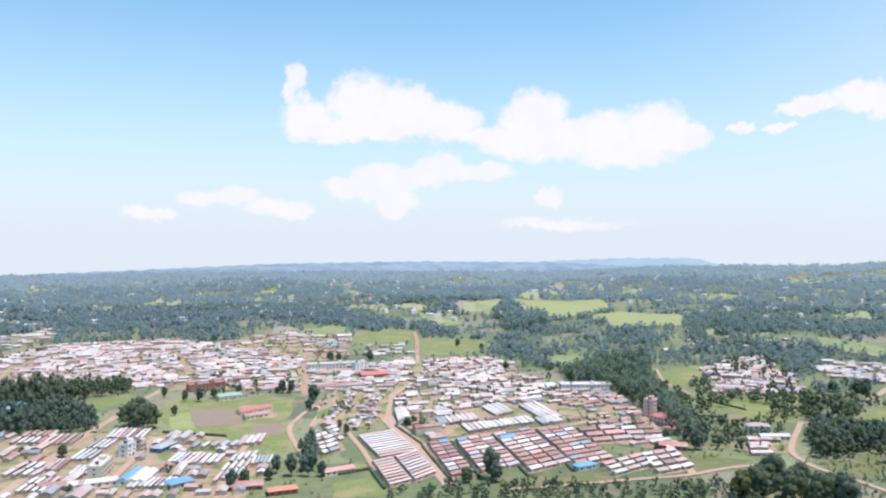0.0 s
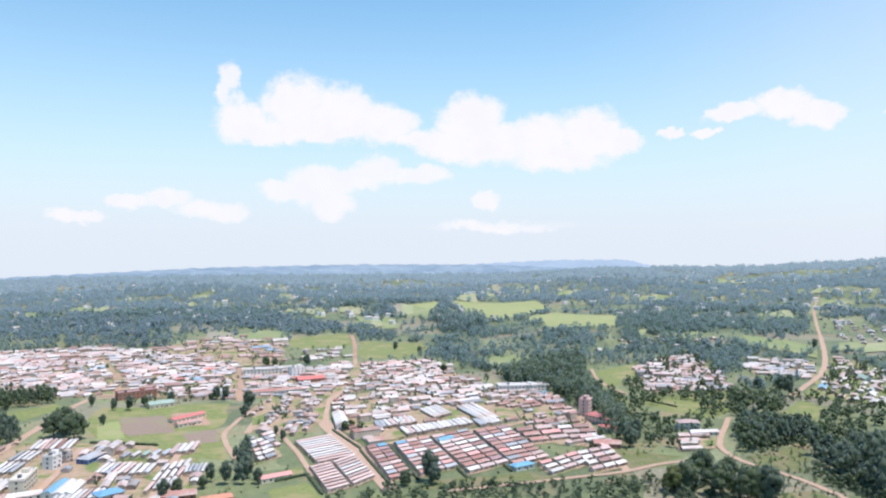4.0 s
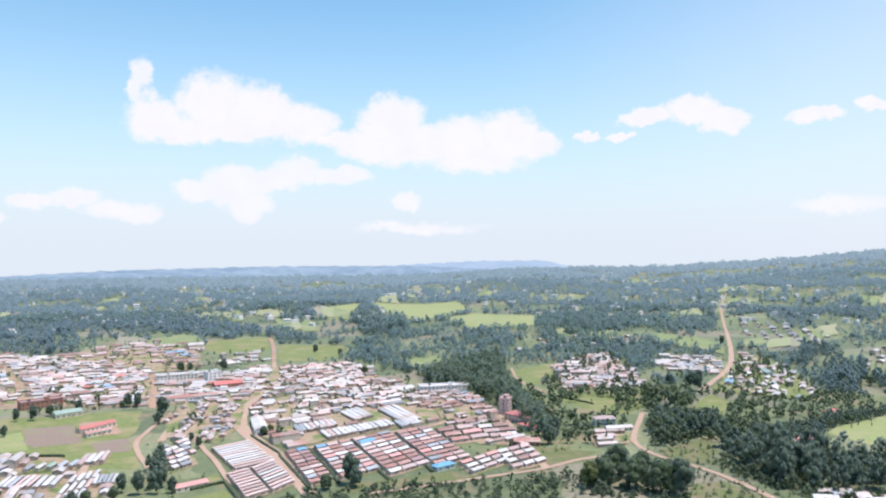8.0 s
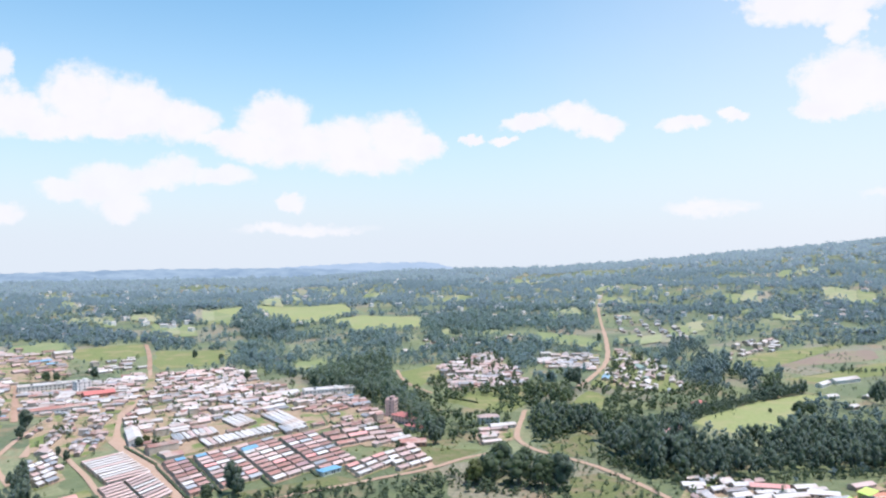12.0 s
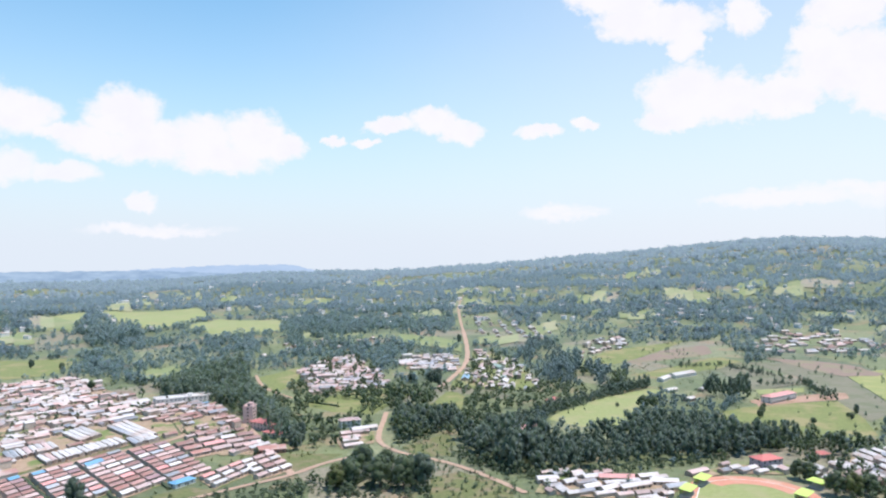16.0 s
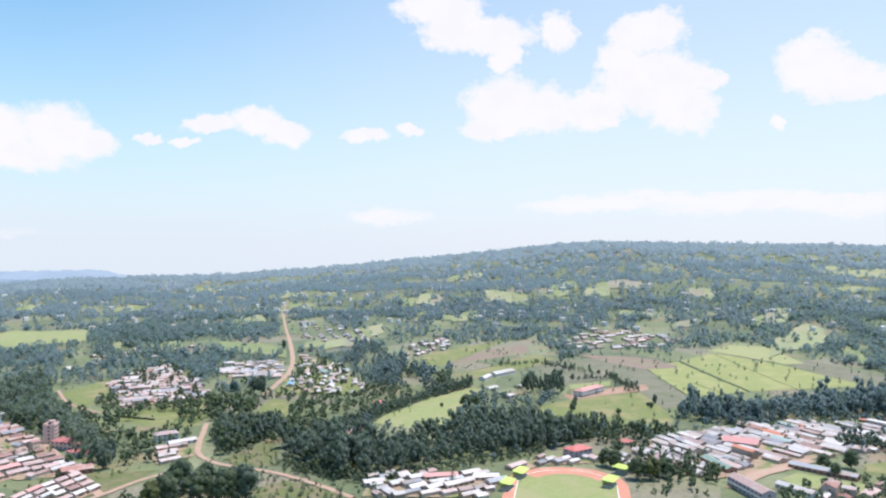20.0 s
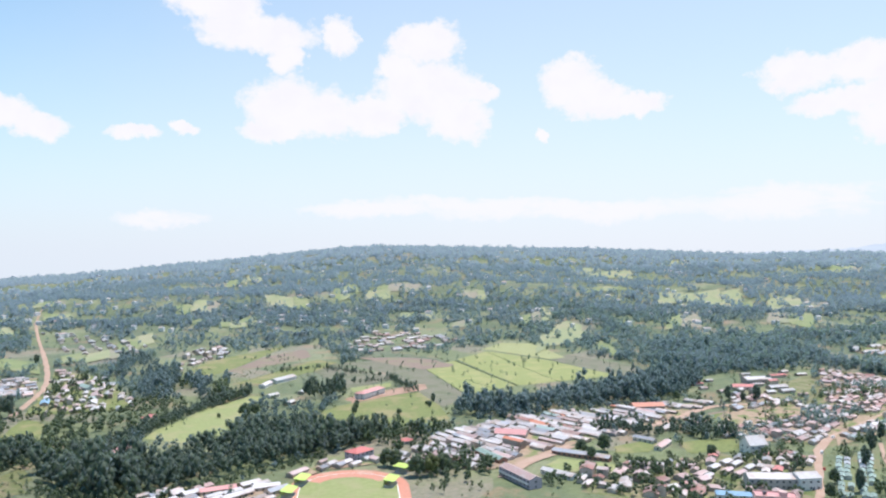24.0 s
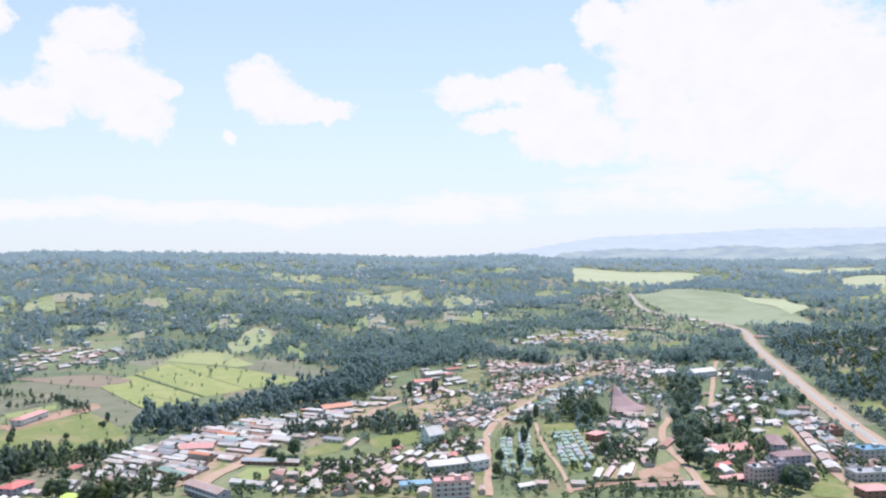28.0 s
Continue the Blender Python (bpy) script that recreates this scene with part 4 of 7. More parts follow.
WALL_OF = {
    "plaster": surface("house_plaster", ((0.54, 0.46, 0.39), (0.44, 0.36, 0.30), (0.38, 0.28, 0.22)), 1.5, 0.9, spread=0.2),
    "cream": surface("cream_paint", ((0.66, 0.60, 0.48), (0.58, 0.52, 0.41)), 1.5, 0.85, spread=0.1),
    "white": surface("white_paint", ((0.72, 0.71, 0.68), (0.62, 0.60, 0.57)), 1.5, 0.85, spread=0.1),
    "grey": surface("bare_concrete", ((0.54, 0.50, 0.47), (0.45, 0.42, 0.39)), 1.5, 0.9, spread=0.1),
    "mauve": surface("mauve_paint", ((0.50, 0.42, 0.46), (0.42, 0.35, 0.39)), 1.5, 0.85, spread=0.1),
    "brick": surface("red_brick_wall", ((0.36, 0.18, 0.13), (0.29, 0.14, 0.10)), 0.8, 0.9, spread=0.1),
    "blue": surface("blue_paint", ((0.14, 0.20, 0.42), (0.11, 0.16, 0.35)), 1.5, 0.8),
    "pink": surface("pink_paint", ((0.68, 0.50, 0.45), (0.58, 0.41, 0.37)), 1.5, 0.85),
}
SHEET_WORDS = {"white": "pale", "grey": "grey galvanised", "pink": "faded pinkish", "rust": "rust-red", "red": "bright red", "orange": "orange",
               "salmon": "salmon pink", "mauve": "dull mauve", "blue": "bright blue", "teal": "pale green"}


def small_house(L, W, H, colour, walls="plaster", label="", group="", units=None, rise=None, name="house"):
    """A low house with a gable sheet roof, doors along the front and windows beside them. Base at the origin."""
    t = thing(name, label or "low plastered house with a %s sheet-metal roof" % SHEET_WORDS[colour], "house", group)
    wv, wf, rv, rf = house_arrays(L, W, H, rise or W * 0.17)
    part("wall", (wv, wf), WALL_OF[walls], t)
    part("roof", (rv, rf), ROOF_OF[colour], t, SHEET_WORDS[colour] + " sheet-metal roof")
    n = units or max(1, int(L / 5.5))
    door = window = None
    for k in range(n):
        x = -L / 2 + (k + 0.5) * L / n
        for side in (-1, 1):
            m = pose(x - 0.9, side * W / 2, 0, 0, 0, 0 if side < 0 else 180)
            w = pose(x + 1.0, side * W / 2, 0, 0, 0, 0 if side < 0 else 180)
            if side < 0:
                if door is None:
                    door = part("door", boxes((-0.45, -0.05, 0, 0.45, 0.03, 2.05)), DOOR, t, at=m)
                else:
                    again(door, m)
            if window is None:
                window = part("window", boxes((-0.55, -0.05, 0.95, 0.55, 0.03, 1.95)), WINDOW, t, at=w)
            else:
                again(window, w)
    return t




def estate(a, b, c, n_along, n_across, colours, fill=(0.9, 0.62), storey=2.8, walls="plaster", keep=1.0, jitter=0.25, group="", yards=TOWN_SOIL, label="", name="house"):
    """Rows of houses on the parallelogram from a along b and across to c; each house is a thing."""
    a, b, c = Vector(a), Vector(b), Vector(c)
    u, v = (b - a) / n_along, (c - a) / n_across
    poly = [tuple(a), tuple(b), tuple(b + c - a), tuple(c)]
    YARDS.append(poly)
    if yards:
        field_patch(poly, yards, "trodden earth yards between rows of houses", "yard", lift=0.03, trees=True)
    ang = math.atan2(u.y, u.x)
    depth = abs(u.x * v.y - u.y * v.x) / u.length
    made = {}
    g = np.random.default_rng(int(abs(a.x) * 7 + abs(a.y)))
    for i in range(n_along):
        for j in range(n_across):
            if g.random() > keep:
                continue
            p = a + u * (i + 0.5) + v * (j + 0.5) + Vector((g.uniform(-1, 1), g.uniform(-1, 1))) * jitter
            names = list(colours)
            w = np.array([colours[k] for k in names], float)
            k = names[int(g.choice(len(names), p=w / w.sum()))]
            size = int(g.integers(3)) if jitter > 0.1 else 0
            key = (k, size)
            m = pose(p.x, p.y, h(p.x, p.y), 0, 0, math.degrees(ang) + g.normal(0, 1.2))
            if key not in made:
                s = (1.0, 0.86, 0.94)[size]
                made[key] = small_house(u.length * fill[0] * s, depth * fill[1] * (1.0, 1.05, 0.92)[size], storey, k, walls, label and label % SHEET_WORDS[k], group, name=name)
                made[key].matrix_basis = m
            else:
                copy_thing(made[key], m)
            BUILT.append((p.x, p.y, 0.5 * u.length * fill[0]))


def big_house(name, p, toward, L, W, floors, colour, walls, label, category="building", roof="gable", bays=None, storey=3.0, rise=None, lift=0.0, balcony=False):
    """A larger building: walls, roof and each window and door a part. It faces along the line to the second point."""
    L, W = 0.88 * L, 0.88 * W
    ang = math.degrees(math.atan2(toward[1] - p[1], toward[0] - p[0]))
    t = thing(name, label, category)
    t.matrix_basis = pose(p[0], p[1], h(*p) + lift, 0, 0, ang)
    for f in (-0.33, 0.0, 0.33):
        BUILT.append((p[0] + math.cos(radians(ang)) * L * f, p[1] + math.sin(radians(ang)) * L * f, max(W, L / 3) * 0.55))
    H = floors * storey
    rise = rise or W * 0.2
    if roof == "gable":
        wv, wf, rv, rf = house_arrays(L, W, H, rise)
        part("wall", (wv, wf), WALL_OF[walls], t)
        part("roof", (rv, rf), ROOF_OF[colour], t)
    elif roof == "hip":
        part("wall", boxes((-L / 2, -W / 2, -0.6, L / 2, W / 2, H - 0.02)), WALL_OF[walls], t)
        part("roof", hip_roof(L, W, H, rise), ROOF_OF[colour], t)
    else:
        part("wall", boxes((-L / 2, -W / 2, -0.6, L / 2, W / 2, H - 0.02)), WALL_OF[walls], t)
        part("roof", boxes((-L / 2 - 0.3, -W / 2 - 0.3, H, L / 2 + 0.3, W / 2 + 0.3, H + 0.25)), ROOF_OF[colour], t)
        part("parapet", boxes((-L / 2, -W / 2, H + 0.25, L / 2, -W / 2 + 0.25, H + 1.1), (-L / 2, W / 2 - 0.25, H + 0.25, L / 2, W / 2, H + 1.1),
                              (-L / 2, -W / 2 + 0.25, H + 0.25, -L / 2 + 0.25, W / 2 - 0.25, H + 1.1), (L / 2 - 0.25, -W / 2 + 0.25, H + 0.25, L / 2, W / 2 - 0.25, H + 1.1)), WALL_OF[walls], t)
        part("stair_head", boxes((L * 0.1, -2, H + 0.25, L * 0.1 + 4, 2, H + 2.7)), WALL_OF[walls], t)
        part("water_tank", boxes((-L * 0.3, -1, H + 0.25, -L * 0.3 + 2, 1, H + 2.0)), WINDOW, t, "black plastic water tank")
    n = bays or max(2, int(L / 4))
    win = None
    for f in range(floors):
        for side in (-1, 1):
            for k in range(n):
                m = pose(-L / 2 + (k + 0.5) * L / n, side * W / 2, f * storey, 0, 0, 0 if side < 0 else 180)
                if win is None:
                    win = part("window", boxes((-0.75, -0.06, 0.9, 0.75, 0.04, 2.2)), WINDOW, t, at=m)
                else:
                    again(win, m)
        for side in (-1, 1):
            for k in range(max(1, int(W / 5))):
                q = max(1, int(W / 5))
                again(win, pose(side * L / 2, -W / 2 + (k + 0.5) * W / q, f * storey, 0, 0, 90 * side))
        if balcony and f:
            part("balcony", boxes((-L / 2 + 0.5, -W / 2 - 1.2, f * storey - 0.15, L / 2 - 0.5, -W / 2, f * storey), (-L / 2 + 0.5, -W / 2 - 1.2, f * storey, L / 2 - 0.5, -W / 2 - 1.1, f * storey + 0.9)), WALL_OF["white"], t)
    part("door", boxes((-0.6, -0.09, 0, 0.6, 0.03, 2.1)), DOOR, t, at=pose(L * 0.12, -W / 2, 0))
    return t


# ---- estate of long pale row houses beside the dirt street
WHITE_ROWS = {"white": 6, "pink": 1.2, "grey": 1}
estate((-64, 595), (-38, 613), (-42, 534), 1, 11, WHITE_ROWS, (0.97, 0.50), group="long pale row houses", jitter=0.1, label="long low row house with a %s sheet-metal roof", name="row_house")
estate((-47, 526), (-34, 537), (-31, 473), 1, 9, {"white": 3, "pink": 4}, (0.95, 0.50), group="long pale row houses", jitter=0.1, label="long low row house with a %s sheet-metal roof", name="row_house")
estate((-32, 537), (-18, 554), (-16, 484), 1, 9, {"white": 4, "pink": 3}, (0.95, 0.50), group="long pale row houses", jitter=0.1, label="long low row house with a %s sheet-metal roof", name="row_house")
# ---- blocks of the red-roofed estate
RED_ROWS = {"rust": 4.2, "pink": 3.4, "white": 1.3, "salmon": 0.8, "blue": 0.15, "grey": 0.7, "mauve": 1}
RG = "red-roofed estate houses"
estate((-10, 574), (5, 584), (7, 492), 2, 9, RED_ROWS, (0.9, 0.6), group=RG)
estate((11, 584), (38, 601), (27, 501), 3, 9, RED_ROWS, (0.9, 0.6), group=RG)
estate((40, 601), (71, 622), (59, 503), 3, 10, RED_ROWS, (0.9, 0.6), group=RG)
estate((76, 615), (105, 631), (92, 518), 3, 10, RED_ROWS, (0.9, 0.6), group=RG)
estate((108, 621), (142, 632), (116, 574), 2, 3, {"rust": 4, "pink": 3, "salmon": 2}, (0.9, 0.5), group=RG)
estate((144, 626), (173, 631), (149, 581), 2, 3, {"rust": 3, "pink": 3, "white": 2}, (0.9, 0.5), group=RG)
estate((109, 523), (142, 548), (114, 495), 3, 3, {"pink": 3, "white": 3, "salmon": 1}, (0.86, 0.5), group=RG)
estate((142, 548), (171, 563), (142, 498), 3, 4, {"pink": 4, "rust": 2, "white": 2}, (0.86, 0.5), group=RG)
estate((153, 590), (171, 598), (165, 556), 1, 4, {"white": 3, "pink": 2}, (0.95, 0.7), group=RG)
# ---- market halls and workshops with pale roofs
PG = "pale workshop sheds"
SHED = "long workshop shed with a %s sheet-metal roof"
estate((38, 695), (49, 660), (55, 712), 1, 4, {"white": 1}, (1.0, 0.74), 3.2, group=PG, jitter=0.1, label=SHED, name="workshop_shed")
estate((72, 702), (89, 640), (89, 719), 1, 4, {"white": 4, "grey": 1}, (1.0, 0.74), 3.2, group=PG, jitter=0.1, label=SHED, name="workshop_shed")
estate((17, 628), (23, 606), (75, 660), 1, 13, {"white": 6, "pink": 1}, (1.0, 0.7), 3.0, group=PG, jitter=0.3, label=SHED, name="workshop_shed")
estate((85, 630), (80, 651), (105, 643), 1, 4, {"white": 3, "grey": 1}, (1.0, 0.8), 3.0, group=PG, jitter=0.3, label=SHED, name="workshop_shed")
estate((-5, 652), (0, 628), (29, 671), 1, 8, {"white": 3, "grey": 2, "pink": 1}, (1.0, 0.7), 3.0, group=PG, jitter=0.4, label=SHED, name="workshop_shed")
# ---- cramped houses by the loop track
estate((-102, 610), (-87, 630), (-84, 540), 4, 6, {"white": 4, "grey": 3, "pink": 2}, (0.9, 0.62), 2.6, group="cramped grey-roofed houses", jitter=1.2, keep=0.9)
# ---- rows south-west of the common
SG = "row houses beside the common"
estate((-257, 584), (-261, 617), (-227, 585), 1, 8, {"white": 4, "pink": 3, "rust": 1}, (0.92, 0.58), group=SG)
estate((-257, 527), (-260, 585), (-241, 526), 2, 4, {"white": 4, "grey": 2}, (0.9, 0.52), group=SG)
estate((-322, 569), (-326, 608), (-297, 569), 2, 5, {"pink": 3, "rust": 3, "white": 3}, (0.88, 0.52), group=SG)
estate((-297, 565), (-301, 596), (-273, 568), 1, 5, {"rust": 4, "pink": 3, "red": 1}, (0.9, 0.54), group=SG)
estate((-188, 521), (-187, 549), (-166, 518), 1, 6, {"white": 4, "grey": 2, "pink": 1}, (0.9, 0.56), group=SG)
estate((-165, 518), (-165, 544), (-151, 518), 1, 3, {"white": 4}, (0.9, 0.6), group=SG)
estate((-144, 479), (-146, 541), (-128, 492), 3, 4, {"white": 4, "pink": 1}, (0.88, 0.52), group=SG)
estate((-129, 518), (-131, 540), (-115, 519), 1, 5, {"white": 3, "grey": 2}, (0.88, 0.52), group=SG)
estate((-241, 492), (-243, 516), (-226, 495), 1, 5, {"white": 3, "grey": 3}, (0.9, 0.54), group=SG)
estate((-260, 501), (-264, 532), (-251, 501), 1, 3, {"rust": 3, "pink": 2}, (0.88, 0.54), group=SG)
estate((-194, 467), (-194, 487), (-167, 471), 1, 8, {"white": 5, "pink": 1}, (0.9, 0.56), group=SG)
estate((-185, 558), (-183, 573), (-151, 564), 1, 5, {"grey": 3, "white": 2, "teal": 1}, (0.86, 0.5), group=SG)
estate((-151, 564), (-152, 593), (-134, 573), 1, 4, {"pink": 3, "white": 2}, (0.9, 0.7), group=SG)
estate((-284, 492), (-284, 522), (-260, 491), 2, 4, {"white": 3, "pink": 2}, (0.88, 0.52), group=SG)
estate((-257, 459), (-259, 489), (-239, 460), 2, 4, {"white": 3, "pink": 2}, (0.88, 0.52), group=SG)
# ---- small pale-green roofs of a staff estate
TG = "small pale-green roofed cottages"
COTTAGE = "small white cottage with a %s sheet-metal roof"
estate((545, 40), (652, 50), (545, 30), 9, 2, {"teal": 3, "grey": 0.8}, (0.74, 0.72), 2.5, "white", group=TG, jitter=0.9, yards=None, label=COTTAGE, name="cottage", keep=0.92)
estate((549, 28), (673, 36), (550, 18), 10, 2, {"teal": 3, "grey": 0.8}, (0.74, 0.72), 2.5, "white", group=TG, jitter=0.9, yards=None, label=COTTAGE, name="cottage", keep=0.92)
estate((576, -2), (676, 9), (589, -27), 8, 4, {"teal": 3, "grey": 0.6}, (0.74, 0.68), 2.5, "white", group=TG, jitter=0.9, yards=None, label=COTTAGE, name="cottage", keep=0.95)
# ---- houses in leafy plots
LG = "houses in leafy plots"
estate((498, 162), (546, 143), (500, 127), 3, 2, {"white": 2, "pink": 3, "rust": 1}, (0.6, 0.5), group=LG, jitter=3, keep=0.8, yards=None)
estate((539, 135), (606, 121), (529, 106), 3, 3, {"white": 4, "pink": 2}, (0.6, 0.5), group=LG, jitter=3, keep=0.9, yards=None)
estate((530, -20), (569, -28), (548, -50), 1, 4, {"white": 2, "pink": 3, "grey": 2}, (0.7, 0.6), group=LG, jitter=2)
estate((790, -138), (871, -182), (794, -187), 2, 3, {"white": 4, "grey": 2, "pink": 1}, (0.6, 0.5), group=LG, jitter=3, yards=None)
estate((627, -62), (666, -75), (628, -84), 1, 2, {"white": 2, "rust": 2}, (0.7, 0.6), group=LG, jitter=2, yards=None)

# ---- single buildings of the town
big_house("school_block", (-166, 684), (-154, 699), 38, 9, 1, "red", "cream", "long single-storey school with a red sheet roof", "school", storey=3.4)
big_house("school_block", (-160, 663), (-148, 674), 24, 8, 1, "rust", "cream", "single-storey school block with a dull red roof", "school", storey=3.2)
big_house("hall", (-204, 740), (-192, 748), 26, 12, 1, "teal", "cream", "hall with a pale green sheet roof", "hall", storey=4)
big_house("market_block", (-240, 786), (-232, 791), 42, 14, 2, "mauve", "brick", "long brown brick block of shops", "shops", roof="flat", storey=3.4)
big_house("water_works", (-93, 887), (-85, 892), 18, 12, 4, "white", "white", "tall white block above the shops", "building", roof="flat", bays=3)
big_house("shop_row", (-128, 919), (-95, 927), 70, 14, 2, "white", "white", "long white two-storey row of shops", "shops", roof="flat")
big_house("shop_row", (-75, 859), (-57, 866), 34, 14, 1, "red", "brick", "row of shops with a bright red roof", "shops", storey=4)
big_house("shop_row", (-105, 793), (-82, 800), 60, 10, 1, "rust", "white", "row of shops with a faded roof", "shops", storey=4)
big_house("warehouse", (-32, 659), (-41, 729), 55, 12, 1, "white", "white", "long pale warehouse beside the dirt street", "warehouse", storey=4.5, bays=6)
big_house("depot", (150, 790), (176, 791), 60, 16, 2, "white", "white", "long white depot at the edge of the woods", "warehouse", roof="flat")
big_house("tower_block", (184, 669), (192, 681), 12, 10, 5, "pink", "pink", "narrow pink tower house", "house", roof="flat", bays=3)
big_house("mission_house", (191, 640), (196, 630), 34, 14, 2, "red", "pink", "large house with bright red roofs", "house", roof="hip")
big_house("mission_house", (190, 615), (194, 608), 22, 10, 1, "red", "cream", "house with a bright red roof", "house", roof="hip")
big_house("brick_hall", (172, 566), (181, 564), 24, 11, 1, "rust", "brick", "brick hall with a rusty roof", "hall", storey=3.5)
big_house("flats", (-223, 546), (-221, 554), 11, 9, 3, "white", "white", "pale grey three-storey block of flats", "flats", roof="flat")
big_house("flats", (-222, 501), (-225, 526), 30, 10, 3, "white", "cream", "unfinished pale brown three-storey flats", "flats", roof="flat")
big_house("flats", (-219, 558), (-217, 566), 8, 8, 2, "grey", "plaster", "small plastered two-storey block of flats", "flats", roof="flat")
big_house("shed", (-199, 493), (-199, 519), 30, 9, 1, "blue", "white", "shed with a bright blue roof", "shed", storey=3.2)
big_house("shed", (-193, 491), (-194, 517), 30, 10, 1, "white", "white", "long shed with a pale roof", "shed", storey=3.2)
big_house("shed", (-188, 491), (-189, 517), 28, 8, 1, "white", "white", "long shed with a pale roof", "shed", storey=3.2)
big_house("shop", (-163, 479), (-155, 486), 17, 12, 1, "blue", "pink", "shop with a bright blue hipped roof", "shop", roof="hip", storey=3.6)
big_house("house", (-234, 474), (-223, 476), 30, 9, 1, "rust", "brick", "long low plastered house with a rusty roof", "house")
big_house("shed", (-217, 479), (-208, 483), 32, 9, 1, "white", "white", "long shed with a pale roof", "shed")
big_house("shed", (-385, 688), (-384, 711), 34, 12, 1, "blue", "white", "shed with a blue roof by a plantation", "shed", storey=3.6)
big_house("house", (-67, 506), (-58, 511), 24, 8, 1, "salmon", "cream", "low house with a salmon roof on a green plot", "house")
big_house("house", (-203, 563), (-200, 572), 22, 11, 1, "grey", "blue", "house with blue walls and a grey roof", "house", roof="hip", storey=3.4)
big_house("house", (98, 517), (109, 523), 18, 8, 1, "blue", "white", "house with a bright blue roof", "house", roof="hip")
big_house("house", (51, 590), (63, 599), 16, 8, 1, "blue", "white", "house with a pale blue roof", "house")
big_house("house", (-86, 870), (-70, 873), 24, 10, 1, "rust", "plaster", "plastered house with a rusty roof", "house")
big_house("house", (-96, 466), (-83, 471), 20, 9, 1, "orange", "brick", "long house with a brown roof among trees", "house", roof="hip")
big_house("house", (-120, 475), (-111, 477), 22, 11, 1, "rust", "brick", "brown hip-roofed house among trees", "house", roof="hip")
# ---- across the valley
big_house("villa", (256, 615), (271, 613), 20, 11, 2, "pink", "white", "white villa with faded pink roof", "villa", roof="hip")
big_house("villa", (260, 594), (270, 594), 26, 8, 1, "white", "white", "long white single-storey house", "house")
big_house("farm_house", (473, 613), (493, 625), 18, 10, 1, "red", "cream", "farm house with a bright red roof", "house", roof="hip")
big_house("farm_shed", (383, 530), (410, 543), 40, 10, 1, "salmon", "plaster", "long shed with a pinkish roof in the trees", "shed")
big_house("hall", (541, 812), (531, 766), 30, 11, 1, "teal", "white", "hall with a pale green roof", "hall", storey=4)
big_house("school", (702, 658), (736, 662), 46, 12, 1, "white", "white", "long white school building", "school", storey=4)
big_house("school", (663, 649), (698, 665), 30, 9, 1, "white", "white", "white school wing with pale roof", "school", storey=3.5)
big_house("house", (617, 594), (630, 594), 16, 8, 1, "white", "white", "small white house near a school", "house")
big_house("house", (597, 550), (611, 553), 14, 8, 1, "white", "plaster", "small white-roofed farm house", "house")
big_house("house", (651, 581), (674, 591), 16, 8, 1, "white", "plaster", "small white-roofed farm house", "house")
big_house("school", (677, 507), (728, 512), 50, 13, 2, "salmon", "white", "long white two-storey school with a pink roof", "school", roof="hip", storey=3.2, balcony=True)
big_house("house", (467, 360), (482, 358), 21, 14, 2, "red", "mauve", "two-storey mauve house with a bright red roof", "house", roof="hip")
big_house("house", (520, 356), (532, 353), 18, 9, 1, "red", "cream", "low house with a bright red roof", "house", roof="hip")
# ---- the eastern town
big_house("school_block", (476, 229), (452, 190), 44, 11, 2, "pink", "mauve", "long two-storey school with blue windows", "school", storey=3.2, balcony=True)
big_house("shed", (501, 211), (496, 187), 30, 8, 1, "white", "white", "long white-roofed shed by a yard", "shed")
big_house("workshop", (557, 216), (557, 181), 52, 9, 1, "grey", "brick", "long low workshop with an open front", "workshop")
big_house("warehouse", (586, 290), (580, 311), 30, 16, 1, "salmon", "plaster", "warehouse with a salmon roof", "warehouse", storey=4.5)
big_house("warehouse", (761, 226), (748, 242), 36, 16, 1, "orange", "plaster", "warehouse with an orange roof", "warehouse", storey=4.5)
big_house("shed", (517, 273), (532, 299), 38, 9, 1, "teal", "brick", "shed with a teal roof and brick walls", "shed", storey=3.5)
big_house("classroom_block", (630, 189), (627, 179), 22, 7, 1, "grey", "cream", "classroom block by a playing field", "school")
big_house("classroom_block", (619, 171), (648, 170), 30, 7, 1, "pink", "cream", "classroom block by a playing field", "school")
big_house("hall", (641, 106), (651, 96), 18, 15, 2, "white", "white", "large white hall with a steep pale roof", "hall", storey=3.5, rise=6)
big_house("factory", (553, 77), (563, 58), 46, 14, 2, "white", "grey", "long shed with a pale roof and dark front", "factory", storey=3.5)
big_house("factory", (561, 61), (567, 54), 18, 15, 2, "white", "white", "tall shed with a white roof", "factory", storey=4)
big_house("flats", (481, 68), (487, 50), 26, 13, 5, "salmon", "pink", "five-storey pink flats with white balconies", "flats", roof="flat", balcony=True)
big_house("shop", (511, 97), (515, 86), 24, 9, 1, "blue", "white", "small shop with a blue roof", "shop", storey=3.5)
big_house("house", (661, -30), (671, -38), 16, 12, 2, "salmon", "brick", "house with pinkish roof among trees", "house", roof="hip")
big_house("block_of_flats", (546, -133), (552, -150), 17, 14, 4, "grey", "pink", "pinkish four-storey block of flats", "flats", roof="flat", bays=5)
big_house("block_of_flats", (557, -148), (560, -157), 11, 14, 4, "grey", "mauve", "mauve wing of a block of flats", "flats", roof="flat", bays=3)
big_house("hotel", (595, -167), (603, -189), 30, 13, 3, "mauve", "mauve", "large hotel with a dull mauve tiled roof", "hotel", roof="hip", rise=3)
